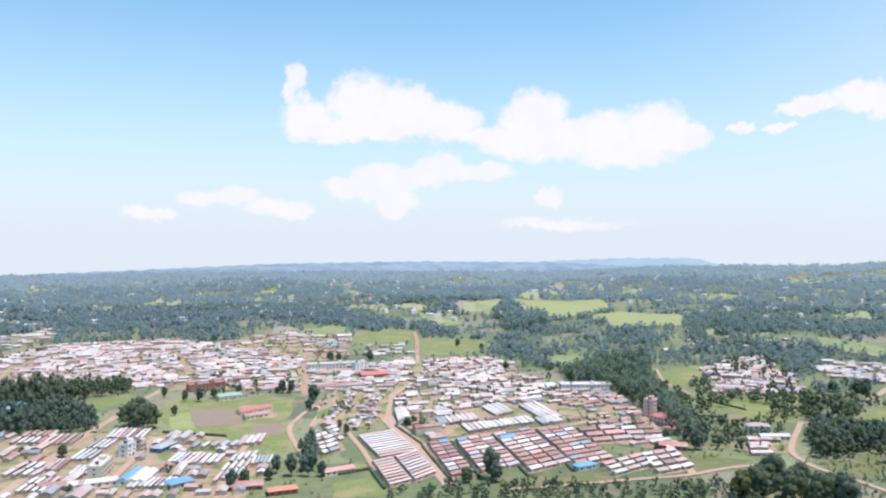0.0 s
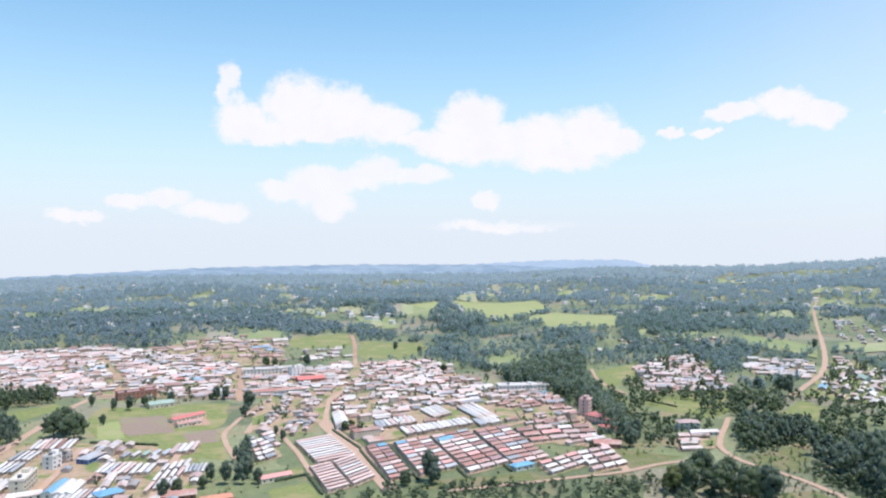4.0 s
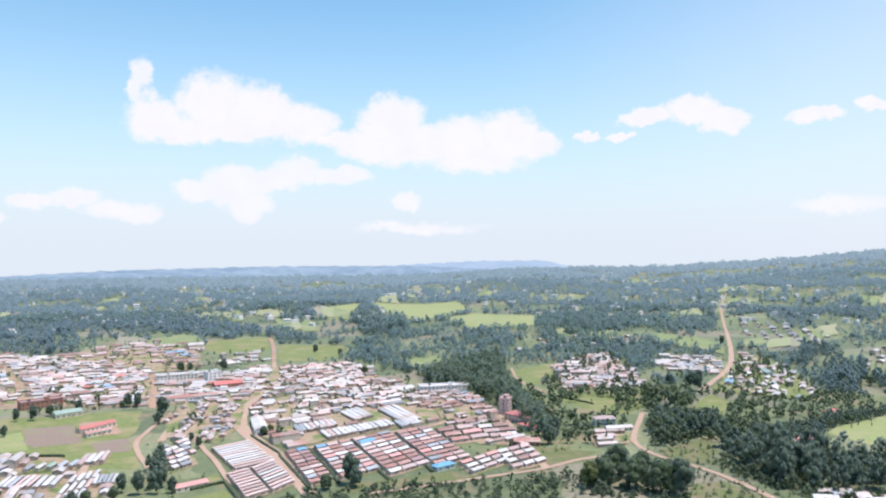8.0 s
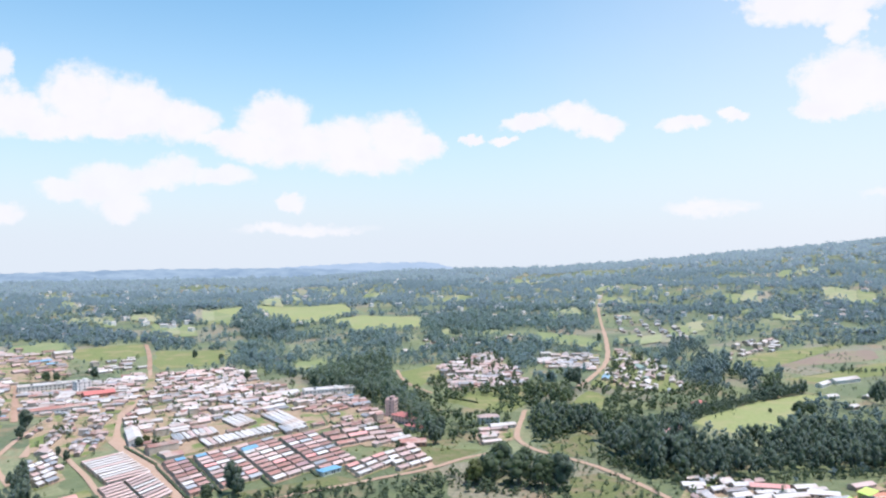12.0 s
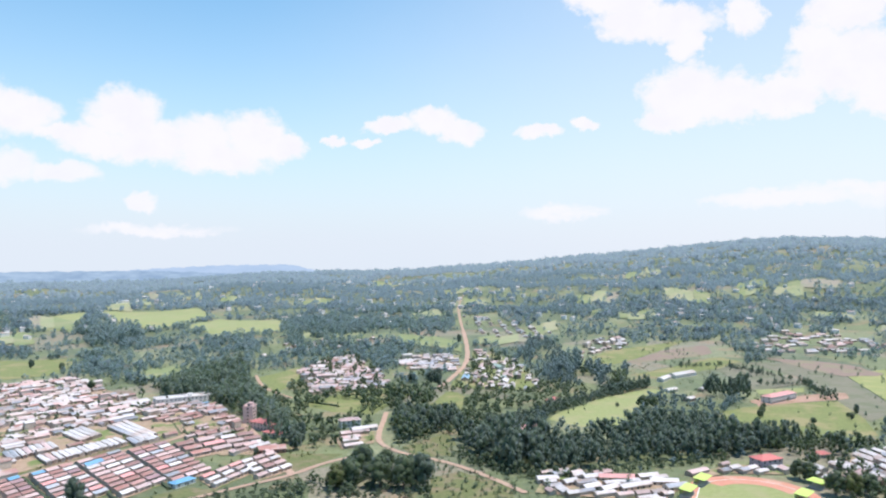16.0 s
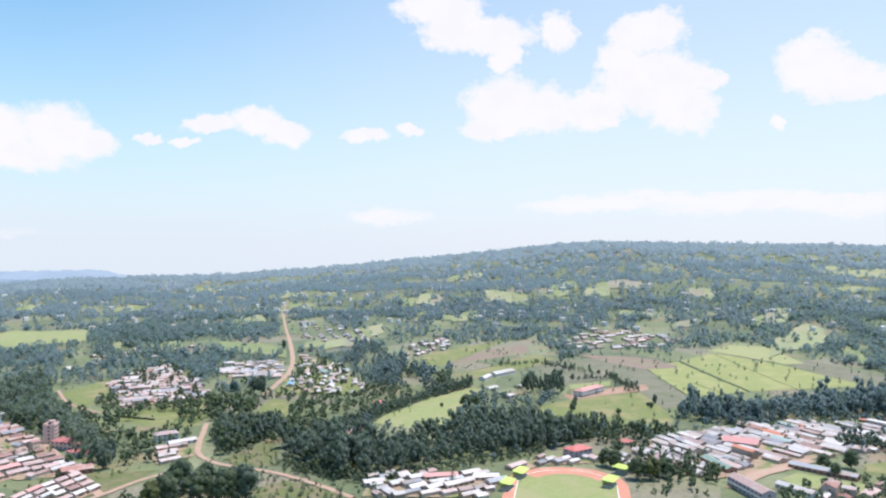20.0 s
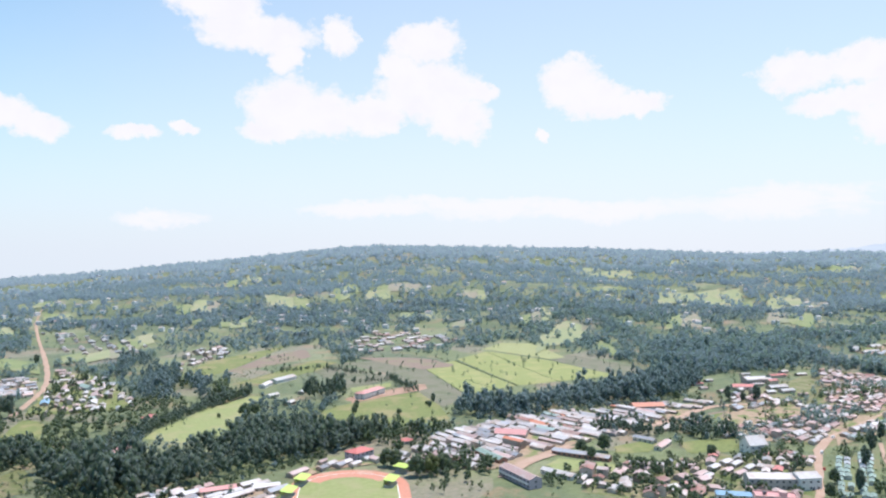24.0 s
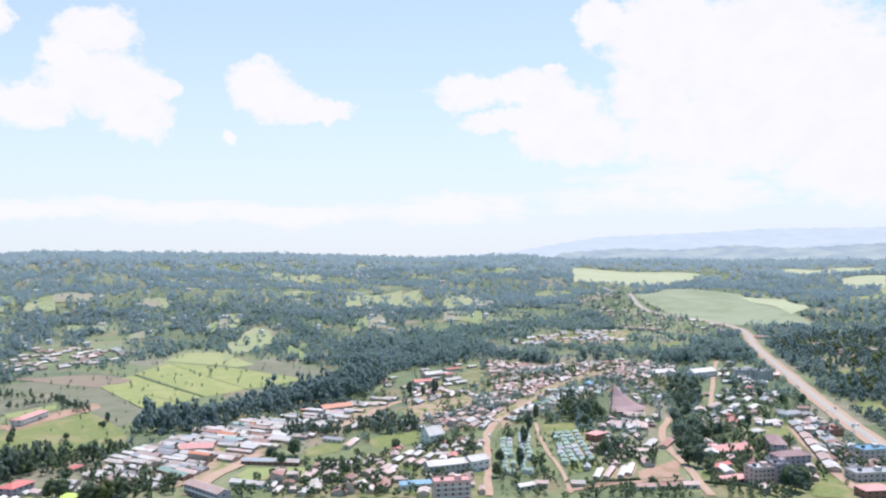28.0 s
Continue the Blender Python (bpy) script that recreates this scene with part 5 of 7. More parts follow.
big_house("hotel_wing", (638, -168), (612, -166), 34, 13, 3, "mauve", "mauve", "rear wing of a hotel with a mauve roof", "hotel", roof="hip", rise=3)
big_house("shop_row", (629, -131), (637, -150), 36, 18, 1, "salmon", "white", "row of shops with a faded salmon roof", "shops", storey=4)
big_house("shop_row", (623, -118), (652, -128), 26, 12, 1, "white", "white", "shop with a pale roof", "shops", storey=4)
big_house("house", (551, -118), (557, -131), 22, 11, 1, "salmon", "brick", "low house with a pinkish roof", "house", roof="hip")
big_house("house", (583, -115), (591, -125), 20, 8, 1, "red", "white", "low house with a red roof", "house")
big_house("shop_row", (572, -117), (555, -119), 20, 8, 1, "white", "white", "low shed with a pale roof", "shed")
big_house("petrol_station", (698, -229), (705, -245), 18, 14, 2, "mauve", "brick", "brick building by the highway", "building", roof="flat")
big_house("office", (620, -231), (626, -249), 26, 18, 3, "blue", "grey", "grey office building with a pale blue roof", "office", roof="flat")
big_house("office", (566, -211), (571, -231), 34, 16, 2, "grey", "grey", "grey building with arched openings", "office", roof="flat")
big_house("shop", (526, -198), (530, -214), 22, 14, 2, "salmon", "brick", "two-storey shop with a pinkish roof", "shop", roof="hip")
big_house("flats", (1000, -230), (1001, -250), 34, 14, 4, "grey", "grey", "grey blocks of flats near the highway", "flats", roof="flat")
big_house("flats", (994, -248), (1003, -267), 24, 14, 4, "grey", "grey", "grey blocks of flats near the highway", "flats", roof="flat")
big_house("store", (1026, -131), (1042, -158), 40, 18, 1, "white", "white", "wide white single-span store building", "store", storey=5)
big_house("store", (1014, -178), (1030, -202), 42, 20, 2, "white", "white", "wide white single-span store building", "store", storey=4)
big_house("warehouse", (989, 163), (1005, 147), 32, 14, 1, "white", "pink", "warehouse with white and red roofs", "warehouse", storey=5)
big_house("warehouse", (932, 165), (943, 145), 30, 12, 1, "red", "pink", "warehouse with a red roof", "warehouse", storey=4)
big_house("shed", (677, 220), (673, 205), 30, 14, 1, "white", "white", "white shed at a yard", "shed", storey=4)
big_house("villa", (776, -219), (786, -235), 26, 14, 1, "grey", "white", "house with a wide grey roof", "house", roof="hip", storey=4)
big_house("villa", (738, -189), (749, -209), 28, 10, 1, "white", "white", "long white villa with hipped roof", "villa", roof="hip")
big_house("villa", (1471, -368), (1478, -404), 30, 14, 1, "rust", "cream", "long red-roofed house among trees by the highway", "house", roof="hip")
big_house("villa", (1395, -437), (1404, -467), 24, 14, 1, "rust", "cream", "red-roofed house among tall trees", "house", roof="hip")
big_house("villa", (1306, -451), (1321, -486), 26, 14, 1, "rust", "cream", "red-roofed house among tall trees", "house", roof="hip")
big_house("villa", (1321, -494), (1323, -521), 26, 14, 1, "rust", "cream", "red-roofed house among tall trees", "house", roof="hip")
big_house("villa", (936, -329), (939, -345), 16, 10, 1, "white", "cream", "pale-roofed house among tall trees", "house", roof="hip")
big_house("church_hall", (720, -55), (722, -71), 26, 10, 1, "pink", "pink", "low pink-walled hall beside the church", "hall", roof="hip")
big_house("church_hall", (712, -74), (682, -72), 24, 9, 1, "pink", "pink", "low pink-walled hall beside the church", "hall", roof="hip")
big_house("row_block", (629, -43), (627, -57), 34, 7, 1, "rust", "cream", "long low block with a dull red roof", "house")
big_house("row_block", (620, -66), (621, -76), 20, 7, 1, "pink", "cream", "long low block with a faded pink roof", "house")
big_house("row_block", (525, -56), (526, -64), 14, 8, 1, "rust", "cream", "small house with a rust-red roof by a lane", "house")
big_house("row_block", (529, -72), (530, -79), 16, 8, 1, "rust", "cream", "small house with a rust-red roof by a lane", "house")
big_house("row_block", (533, -86), (534, -93), 12, 8, 1, "pink", "cream", "small house with a faded pink roof by a lane", "house")
big_house("row_block", (517, 23), (522, 16), 14, 7, 1, "white", "cream", "small pale-roofed house among garden trees", "house")
big_house("row_block", (524, 12), (524, 6), 9, 7, 1, "pink", "cream", "small house with a faded pink roof among garden trees", "house")
big_house("villa", (700, -169), (709, -183), 14, 10, 1, "white", "cream", "small white villa on a lawn", "villa", roof="hip")
for line, n, mix, seed, label in ((((740, -211), (577, -192)), 7, ("white", "grey", "pink"), 1, "street stall with a %s roof beside the dirt street"),
                                  (((752, -227), (580, -208)), 7, ("grey", "white", "rust"), 2, "street shop with a %s roof near the highway"),
                                  (((752, 45), (904, -27)), 11, ("grey", "teal", "white"), 3, "roadside shop with a %s roof")):
    g = np.random.default_rng(seed)
    (ax, ay), (bx, by) = line
    for k in range(n):
        t = (k + 0.5) / n
        x, y = ax + (bx - ax) * t, ay + (by - ay) * t
        c = mix[int(g.integers(len(mix)))]
        o = small_house(0.8 * math.hypot(bx - ax, by - ay) / n, g.uniform(7, 10), 3.4, c, label=label % SHEET_WORDS[c], group="roadside shops", name="shop")
        o.matrix_basis = pose(x, y, h(x, y), 0, 0, math.degrees(math.atan2(by - ay, bx - ax)))


# ---- church with a fan-shaped roof
def church(p, toward):
    t = thing("church", "church with a fan-shaped brown-pink roof sweeping to a peak", "church")
    t.matrix_basis = pose(p[0], p[1], h(*p), 0, 0, math.degrees(math.atan2(toward[1] - p[1], toward[0] - p[0]))) @ Matrix.Diagonal((1.4, 1.4, 1.05, 1))
    n, R = 18, 19.0
    V, F, W, G = [(-9.0, 0, 27.0), (-9.5, 0, 26.7)], [], [], []
    for k in range(n + 1):
        a = radians(-95 + 190 * k / n)
        for s, (r, z) in enumerate(((0.35, 16.0), (0.7, 8.6), (1.0, 5.0))):
            V.append((-9 + R * r * math.cos(a) * 1.15, R * r * math.sin(a), z))
        W += [(-9 + (R - 1.5) * math.cos(a) * 1.15, (R - 1.5) * math.sin(a), -0.5), (-9 + (R - 1.5) * math.cos(a) * 1.15, (R - 1.5) * math.sin(a), 5.2)]
    for k in range(n):
        i, j = 2 + 3 * k, 5 + 3 * k
        F += [(0, i, j), (i, i + 1, j + 1), (i, j + 1, j), (i + 1, i + 2, j + 2), (i + 1, j + 2, j + 1)]
        G += [(2 * k, 2 * k + 2, 2 * k + 3), (2 * k, 2 * k + 3, 2 * k + 1)]
    part("roof", (np.array(V), np.array(F)), ROOF_OF["mauve"], t)
    part("wall", (np.array(W), np.array(G)), WALL_OF["cream"], t)
    part("back_wall", boxes((-11, -15, -0.5, -9.5, 15, 6.5), (-10.6, -4, 6.5, -9.6, 4, 15), (-10.5, -1.6, 15, -9.7, 1.6, 22)), WALL_OF["pink"], t)
    part("porch", house_arrays(14, 9, 3.5, 2.2)[2:], ROOF_OF["pink"], t, at=pose(4, -20, 0))
    part("porch_wall", house_arrays(14, 9, 3.5, 2.2)[:2], WALL_OF["pink"], t, at=pose(4, -20, 0))
    for k in range(5):
        part("window", boxes((-0.5, -0.15, 1.2, 0.5, 0.15, 3.6)), WINDOW, t, at=pose(-9 + 17.6 * 1.15 * math.cos(radians(-60 + 30 * k)), 17.6 * math.sin(radians(-60 + 30 * k)), 0, 0, 0, 30 + 30 * k))


church((783, -66), (782, -94))
BUILT.append((*(789, -68), 34))


def water_tower(p):
    t = thing("water_tower", "slim pale water tower on a tall shaft", "tower")
    t.matrix_basis = pose(p[0], p[1], h(*p))
    part("shaft", boxes((-1.2, -1.2, -0.5, 1.2, 1.2, 19)), WALL_OF["grey"], t)
    part("tank", boxes((-2.0, -2.0, 19, 2.0, 2.0, 22.5)), WALL_OF["white"], t)
    part("tank_roof", hip_roof(4.2, 4.2, 22.6, 1.2, 0.2), ROOF_OF["grey"], t)


water_tower((746, -93))


def mast(p, height, label):
    t = thing("mast", label, "mast")
    t.matrix_basis = pose(p[0], p[1], h(*p))
    for k in range(4):
        a = math.pi / 4 + k * math.pi / 2
        part("leg", trunk_arrays(height, 0.16, 0, k), WALL_OF["grey"], t, at=Matrix.Translation((math.cos(a) * 0.9, math.sin(a) * 0.9, 0)))
    for k in range(1, 8):
        z = height * k / 8
        part("brace", boxes((-0.8, -0.75, z, 0.8, -0.6, z + 0.15), (-0.8, 0.6, z, 0.8, 0.75, z + 0.15), (-0.75, -0.8, z + 0.16, -0.6, 0.8, z + 0.3), (0.6, -0.8, z + 0.16, 0.75, 0.8, z + 0.3)), WALL_OF["grey"], t)
    part("antenna", boxes((-0.9, -0.9, height, 0.9, 0.9, height + 2.2)), WALL_OF["white"], t)


mast((-426, 1145), 34, "tall lattice telephone mast")
mast((594, -210), 30, "lattice telephone mast near the highway")


# ---- sports ground
def ring(rx, straight, z, n=64):
    """Corner points of a stadium outline: two half circles and two straights."""
    out = []
    for k in range(n):
        a = 2 * math.pi * k / n
        out.append((rx * math.cos(a), rx * math.sin(a) + (straight / 2 if math.sin(a) >= 0 else -straight / 2), z))
    return out


def sports_ground(head, toward):
    ang = math.atan2(toward[1] - head[1], toward[0] - head[0]) - math.pi / 2
    R, S = TRACK_R, 2.1 * TRACK_R
    cx = head[0] - math.cos(ang + math.pi / 2) * (R + S / 2)
    cy = head[1] - math.sin(ang + math.pi / 2) * (R + S / 2)
    t = tagged(new("running_track"), "red earth running track round a worn grass pitch", "track", kind="structure")
    t.matrix_basis = pose(cx, cy, h(cx, cy) + 0.25, 0, 0, math.degrees(ang))
    n = 64
    for name, r0, r1, mat, z in (("lane", R, R * 0.82, TRACK, 0.10), ("kerb", R * 0.82, R * 0.805, WALL_OF["white"], 0.16), ("inner_edge", R * 0.805, R * 0.66, PALE_GRASS, 0.08)):
        v = np.array(ring(r0, S, z) + ring(r1, S, z))
        f = np.array([q for i in range(n) for q in ((i, (i + 1) % n, n + (i + 1) % n), (i, n + (i + 1) % n, n + i))])
        part(name, (v, f), mat, t)
    v = np.array([(0, 0, 0.07)] + ring(R * 0.66, S, 0.07))
    part("pitch", (v, np.array([(0, 1 + i, 1 + (i + 1) % n) for i in range(n)])), PALE_GRASS, t)
    arc = np.linspace(0.5, 2.64, 24)
    v = np.array([(R * r * math.cos(a), S / 2 + R * r * math.sin(a), 0.18) for r in (0.79, 0.56) for a in arc])
    part("bare_end", (v, np.array([q for i in range(23) for q in ((i, i + 1, 25 + i), (i, 25 + i, 24 + i))])), TRACK, t)
    FIELDS.append([(cx + math.cos(a) * x - math.sin(a) * y, cy + math.sin(a) * x + math.cos(a) * y) for a in (ang,) for x, y in ((-R - 4, -S / 2 - R), (R + 4, -S / 2 - R), (R + 4, S / 2 + R * 0.7), (R * 0.5, S / 2 + R + 3), (-R * 0.5, S / 2 + R + 3), (-R - 4, S / 2 + R * 0.7))])


TRACK = surface("red_track", ((0.56, 0.26, 0.18), (0.48, 0.21, 0.14), (0.52, 0.30, 0.22)), 1.5, 0.9, 0.05)
LIME = surface("lime_stand_paint", ((0.50, 0.64, 0.16), (0.43, 0.57, 0.13)), 1.5, 0.6)
TRACK_R = 40.0
sports_ground((436, 345), (499, 394))


def stand(p, toward, L):
    """A small covered stand with tiers, posts and a lime-green roof."""
    t = thing("grandstand", "small covered stand with a lime-green roof", "stand", "covered stands round the track")
    t.matrix_basis = pose(p[0], p[1], h(*p), 0, 0, math.degrees(math.atan2(toward[1] - p[1], toward[0] - p[0])))
    for k in range(4):
        part("tier", boxes((-L / 2, -3 + 1.5 * k, -0.2, L / 2, -1.5 + 1.5 * k, 0.5 + 0.5 * k)), WALL_OF["grey"], t)
    for k in range(5):
        part("post", boxes((-L / 2 + k * L / 4.05, 2.9, 0, -L / 2 + k * L / 4.05 + 0.2, 3.1, 5.4)), WALL_OF["grey"], t)
    v, f = boxes((-L / 2 - 0.5, -4, 4.6, L / 2 + 0.5, 3.6, 4.8))
    v[:, 2] += (v[:, 1] + 4) * 0.12
    part("roof", (v, f), LIME, t, "lime-green sheet roof")
    part("back_wall", boxes((-L / 2, 3.12, 0, L / 2, 3.3, 5.3)), LIME, t)


stand((394, 352), (409, 358), 14)
stand((369, 341), (384, 348), 14)
stand((452, 310), (452, 307), 10)
stand((423, 299), (445, 306), 14)
for k, (p, q) in enumerate((((349, 367), (368, 365)), ((332, 371), (349, 372)), ((372, 364), (386, 354)), ((371, 353), (384, 351)), ((338, 395), (349, 393)), ((318, 394), (327, 394)), ((309, 406), (320, 402)), ((351, 386), (371, 373)), ((323, 379), (335, 379)))):
    c = ("white", "white", "white", "grey", "white", "white", "white", "salmon", "white")[k]
    big_house("market_shed", p, q, (26, 18, 20, 18, 16, 12, 16, 26, 14)[k], 8, 1, c, "plaster", "market shed with a %s sheet-metal roof" % SHEET_WORDS[c], "shed", storey=3.0)


# ---- vehicles
CAR_PAINT = {k: surface(k + "_car_paint", (c, tuple(0.9 * v for v in c)), 3.0, 0.3, spec=0.5) for k, c in
             {"white": (0.78, 0.78, 0.76), "silver": (0.5, 0.51, 0.52), "red": (0.5, 0.06, 0.05), "dark": (0.06, 0.07, 0.09), "blue": (0.08, 0.16, 0.4)}.items()}
TYRE = surface("tyre_rubber", ((0.03, 0.03, 0.03), (0.045, 0.045, 0.045)), 0.2, 0.9)


def wheel_arrays(r=0.33, w=0.22, n=12):
    v = [(r * math.cos(6.283 * k / n), s * w / 2, r + r * math.sin(6.283 * k / n)) for s in (-1, 1) for k in range(n)]
    f = [q for k in range(n) for q in ((k, (k + 1) % n, n + (k + 1) % n), (k, n + (k + 1) % n, n + k))]
    f += [(0, k + 1, k) for k in range(1, n - 1)] + [(n, n + k, n + k + 1) for k in range(1, n - 1)]
    return np.array(v), np.array(f)


def vehicle(colour, L, W, H, van):
    """A car or minibus with a shaped body, glass, lamps and wheels; its front is towards +x."""
    t = thing("minibus" if van else "car", "%s %s standing on the road" % (colour, "minibus" if van else "car"), "minibus" if van else "car", "vehicles on the roads")
    outline = [(-.5, .28), (-.5, .60), (-.44, .66), (-.36, 1), (.16 if not van else .34, 1), (.27 if not van else .44, .66), (.47, .56), (.5, .48), (.5, .28)] if not van else \
              [(-.5, .24), (-.5, .94), (-.47, 1), (.3, 1), (.41, .62), (.49, .52), (.5, .24)]
    n = len(outline)
    v = [(x * L, s * W / 2 * (0.86 if z > 0.8 else 1), z * H) for s in (-1, 1) for x, z in outline]
    f = [q for k in range(n) for q in ((k, n + k, n + (k + 1) % n), (k, n + (k + 1) % n, (k + 1) % n))]
    f += [(0, k, k + 1) for k in range(1, n - 1)] + [(n, n + k + 1, n + k) for k in range(1, n - 1)]
    part("body", (np.array(v), np.array(f)), CAR_PAINT[colour], t)
    x0, x1 = (-0.36, 0.2) if not van else (-0.42, 0.3)
    for s in (-1, 1):
        part("side_window", boxes((x0 * L, s * W / 2 * 0.93 - 0.04, 0.68 * H, x1 * L * 0.8, s * W / 2 * 0.93 + 0.04, 0.92 * H)), WINDOW, t)
    part("windscreen", boxes((x1 * L, -W * 0.4, 0.68 * H, x1 * L + 0.12 * L, W * 0.4, 0.9 * H)), WINDOW, t)
    for s in (-1, 1):
        part("headlight", boxes((0.495 * L, s * W * 0.36 - 0.15, 0.42 * H, 0.505 * L, s * W * 0.36 + 0.15, 0.5 * H)), CAR_PAINT["white"], t)
    wh = None
    for x in (-0.32, 0.32):
        for s in (-1, 1):
            m = pose(x * L, s * (W / 2 - 0.08), 0)
            wh = part("wheel", wheel_arrays(), TYRE, t, at=m) if wh is None else again(wh, m)
            part("rim", wheel_arrays(0.2, 0.24), CAR_PAINT["silver"], wh, at=pose(0, 0, 0.13))
    return t


FLEET = {}


def park(colour, van, p, q, side=0.0, lift=0.32):
    key = (colour, van)
    d = math.atan2(q[1] - p[1], q[0] - p[0])
    x, y = p[0] - math.sin(d) * side, p[1] + math.cos(d) * side
    m = pose(x, y, h(x, y) + lift, 0, 0, math.degrees(d))
    if key not in FLEET:
        FLEET[key] = vehicle(colour, *((5.0, 1.9, 2.1) if van else (4.3, 1.75, 1.45)), van)
        FLEET[key].matrix_basis = m
    else:
        copy_thing(FLEET[key], m)


for k, (a, b) in enumerate((((808, -259), (771, -255)), ((815, -274), (848, -278)), ((1023, -284), (991, -280)), ((1107, -297), (1164, -306)), ((1022, -267), (977, -263)), ((755, -252), (736, -251)), ((739, -256), (718, -255)), ((1177, -298), (1240, -310)), ((689, -259), (673, -257)))):
    park(("white", "dark", "white", "silver", "red", "dark", "white", "blue", "white")[k], k in (1, 4, 6), a, b, (2.2, 2.2, 2, 2, 6, 2, 9, 2, 2)[k])
for k, (a, b) in enumerate((((730, -212), (710, -209)), ((714, -210), (694, -207)), ((690, -207), (671, -205)), ((647, -202), (637, -201)), ((621, -197), (611, -197)), ((616, -201), (604, -201)), ((662, 57), (632, 55)), ((614, 51), (594, 50)), ((722, 57), (738, 53)), ((759, -102), (734, -96)), ((626, -189), (614, -188)), ((563, -195), (555, -195)))):
    park(("white", "silver", "white", "white", "silver", "white", "white", "red", "white", "silver", "white", "dark")[k], k in (0, 2, 6, 8), a, b, (1, -2, 1.5, 1, 2, -2, -3, -3, 0, 1, 2, 0)[k], 0.14)


# ---- hedges and lone trees
def hedge(a, b, high=2.4, wide=2.2, label="clipped dark green hedge along a plot"):
    """A leafy hedge between two points."""
    (ax, ay), (bx, by) = a, b
    L = math.hypot(bx - ax, by - ay)
    g = np.random.default_rng(int(abs(ax * 3 + by)))
    V, F = [], []
    for k in range(int(L / (wide * 0.6)) + 1):
        t = min(1, k * wide * 0.6 / L)
        x, y = ax + (bx - ax) * t + g.uniform(-.3, .3), ay + (by - ay) * t + g.uniform(-.3, .3)
        v = ICO1[0] * (1 + g.uniform(-.25, .25, (12, 1))) * (wide * 0.62, wide * 0.62, high * 0.6) + (x, y, h(x, y) + high * 0.5)
        F.append(ICO1[1] + 12 * len(V))
        V.append(v)
    tagged(link_mesh("hedge", np.concatenate(V), np.concatenate(F), [LEAF]), label, "hedge", "hedges round plots")


for a, b in (((-13, 568), (8, 486)), ((37, 603), (58, 497)), ((73, 616), (89, 510)), ((8, 582), (26, 497)), ((-66, 502), (-47, 514)), ((-47, 514), (-34, 473)),
             ((256, 735), (278, 694)), ((-220, 610), (-167, 599)), ((-37, 633), (-13, 574)), ((127, 660), (132, 624)),
             ((106, 633), (115, 575)), ((967, 570), (819, 397)), ((885, 573), (736, 418)), ((1070, 573), (872, 366)), ((747, 588), (782, 546)), ((547, -54), (532, -11)),
             ((545, -98), (539, -126)), ((597, -104), (554, -106)), ((563, -132), (568, -174)), ((676, 698), (801, 730)), ((695, 553), (792, 554)), ((826, 470), (783, 406))):
    hedge(a, b, *((0.6, 0.9) if a[0] > 350 and math.hypot(*a) > 600 else (2.0, 1.9)))


def tree_kind(seed, crown, mat, tall, label, trunk_h=0.34):
    """A lone tree one unit wide with its trunk and its crown."""
    t = thing("tree", label, "tree", "")
    part("trunk", trunk_arrays(trunk_h * tall + 0.25, 0.028, 5, seed), BARK, t)
    c = part("crown", crown, mat, t, at=pose(0, 0, 0.16 * tall))
    return t


KINDS = [tree_kind(1, LONE_CROWNS[0], LEAF, 1.0, "broad leafy green tree"), tree_kind(2, LONE_CROWNS[1], LEAF_GUM, 1.3, "tall dark gum tree"),
         tree_kind(3, LONE_CROWNS[2], LEAF, 0.85, "wide spreading dark green tree"), tree_kind(4, LONE_CROWNS[3], LEAF_LIGHT, 1.1, "light green garden tree")]
for ob in KINDS:
    for c in ob.children:
        c.data.polygons.foreach_set("use_smooth", [True] * len(c.data.polygons))
USED = set()


def tree(p, width, kind, spin=0.0, stretch=1.0):
    m = pose(p[0], p[1], h(*p) - 0.2, 0, 0, spin) @ Matrix.Diagonal((width, width, width * stretch, 1))
    if kind not in USED:
        USED.add(kind)
        KINDS[kind].matrix_basis = m
    else:
        o = copy_thing(KINDS[kind], pose(0, 0, 0))
        o.matrix_basis = m


for k, (p, w, kind, s) in enumerate((((-254, 627), 24, 2, 1), ((-237, 622), 24, 2, 1), ((-251, 638), 22, 0, 1), ((33, 493), 13, 1, 1.25), ((36, 487), 10, 1, 1.0), ((17, 486), 10, 0, 1),
                                     ((-119, 720), 13, 1, 1.1), ((-118, 690), 9, 1, 1), ((-158, 768), 9, 1, 1.2), ((-149, 768), 9, 1, 1.2), ((-163, 767), 7, 0, 1), ((-268, 745), 7, 1, 1.3), ((-242, 727), 7, 1, 1.3),
                                     ((-228, 727), 9, 1, 1.2), ((-219, 744), 10, 0, 1), ((-232, 669), 7, 1, 1.1), ((-199, 758), 8, 1, 1.1), ((-108, 505), 8, 1, 1.2), ((-97, 499), 9, 1, 1.3), ((-110, 492), 8, 0, 1),
                                     ((-93, 530), 8, 1, 1.3), ((-85, 511), 8, 1, 1.3), ((-77, 498), 7, 1, 1.2), ((-139, 972), 12, 0, 1), ((-128, 972), 10, 0, 1), ((-89, 972), 11, 1, 1), ((78, 909), 10, 0, 1),
                                     ((25, 1106), 9, 1, 1.1), ((58, 1074), 9, 0, 1), ((-123, 481), 9, 0, 1.1), ((-129, 473), 9, 1, 1.1), ((198, 575), 11, 1, 1.3), ((188, 562), 10, 1, 1.2), ((-27, 633), 8, 0, 1),
                                     ((-22, 640), 7, 3, 1), ((-74, 605), 6, 1, 1.2), ((-82, 625), 5, 1, 1.2), ((-267, 542), 9, 0, 1), ((175, 591), 8, 0, 1))):
    tree(p, 0.9 * w, kind, 47 * k, s)
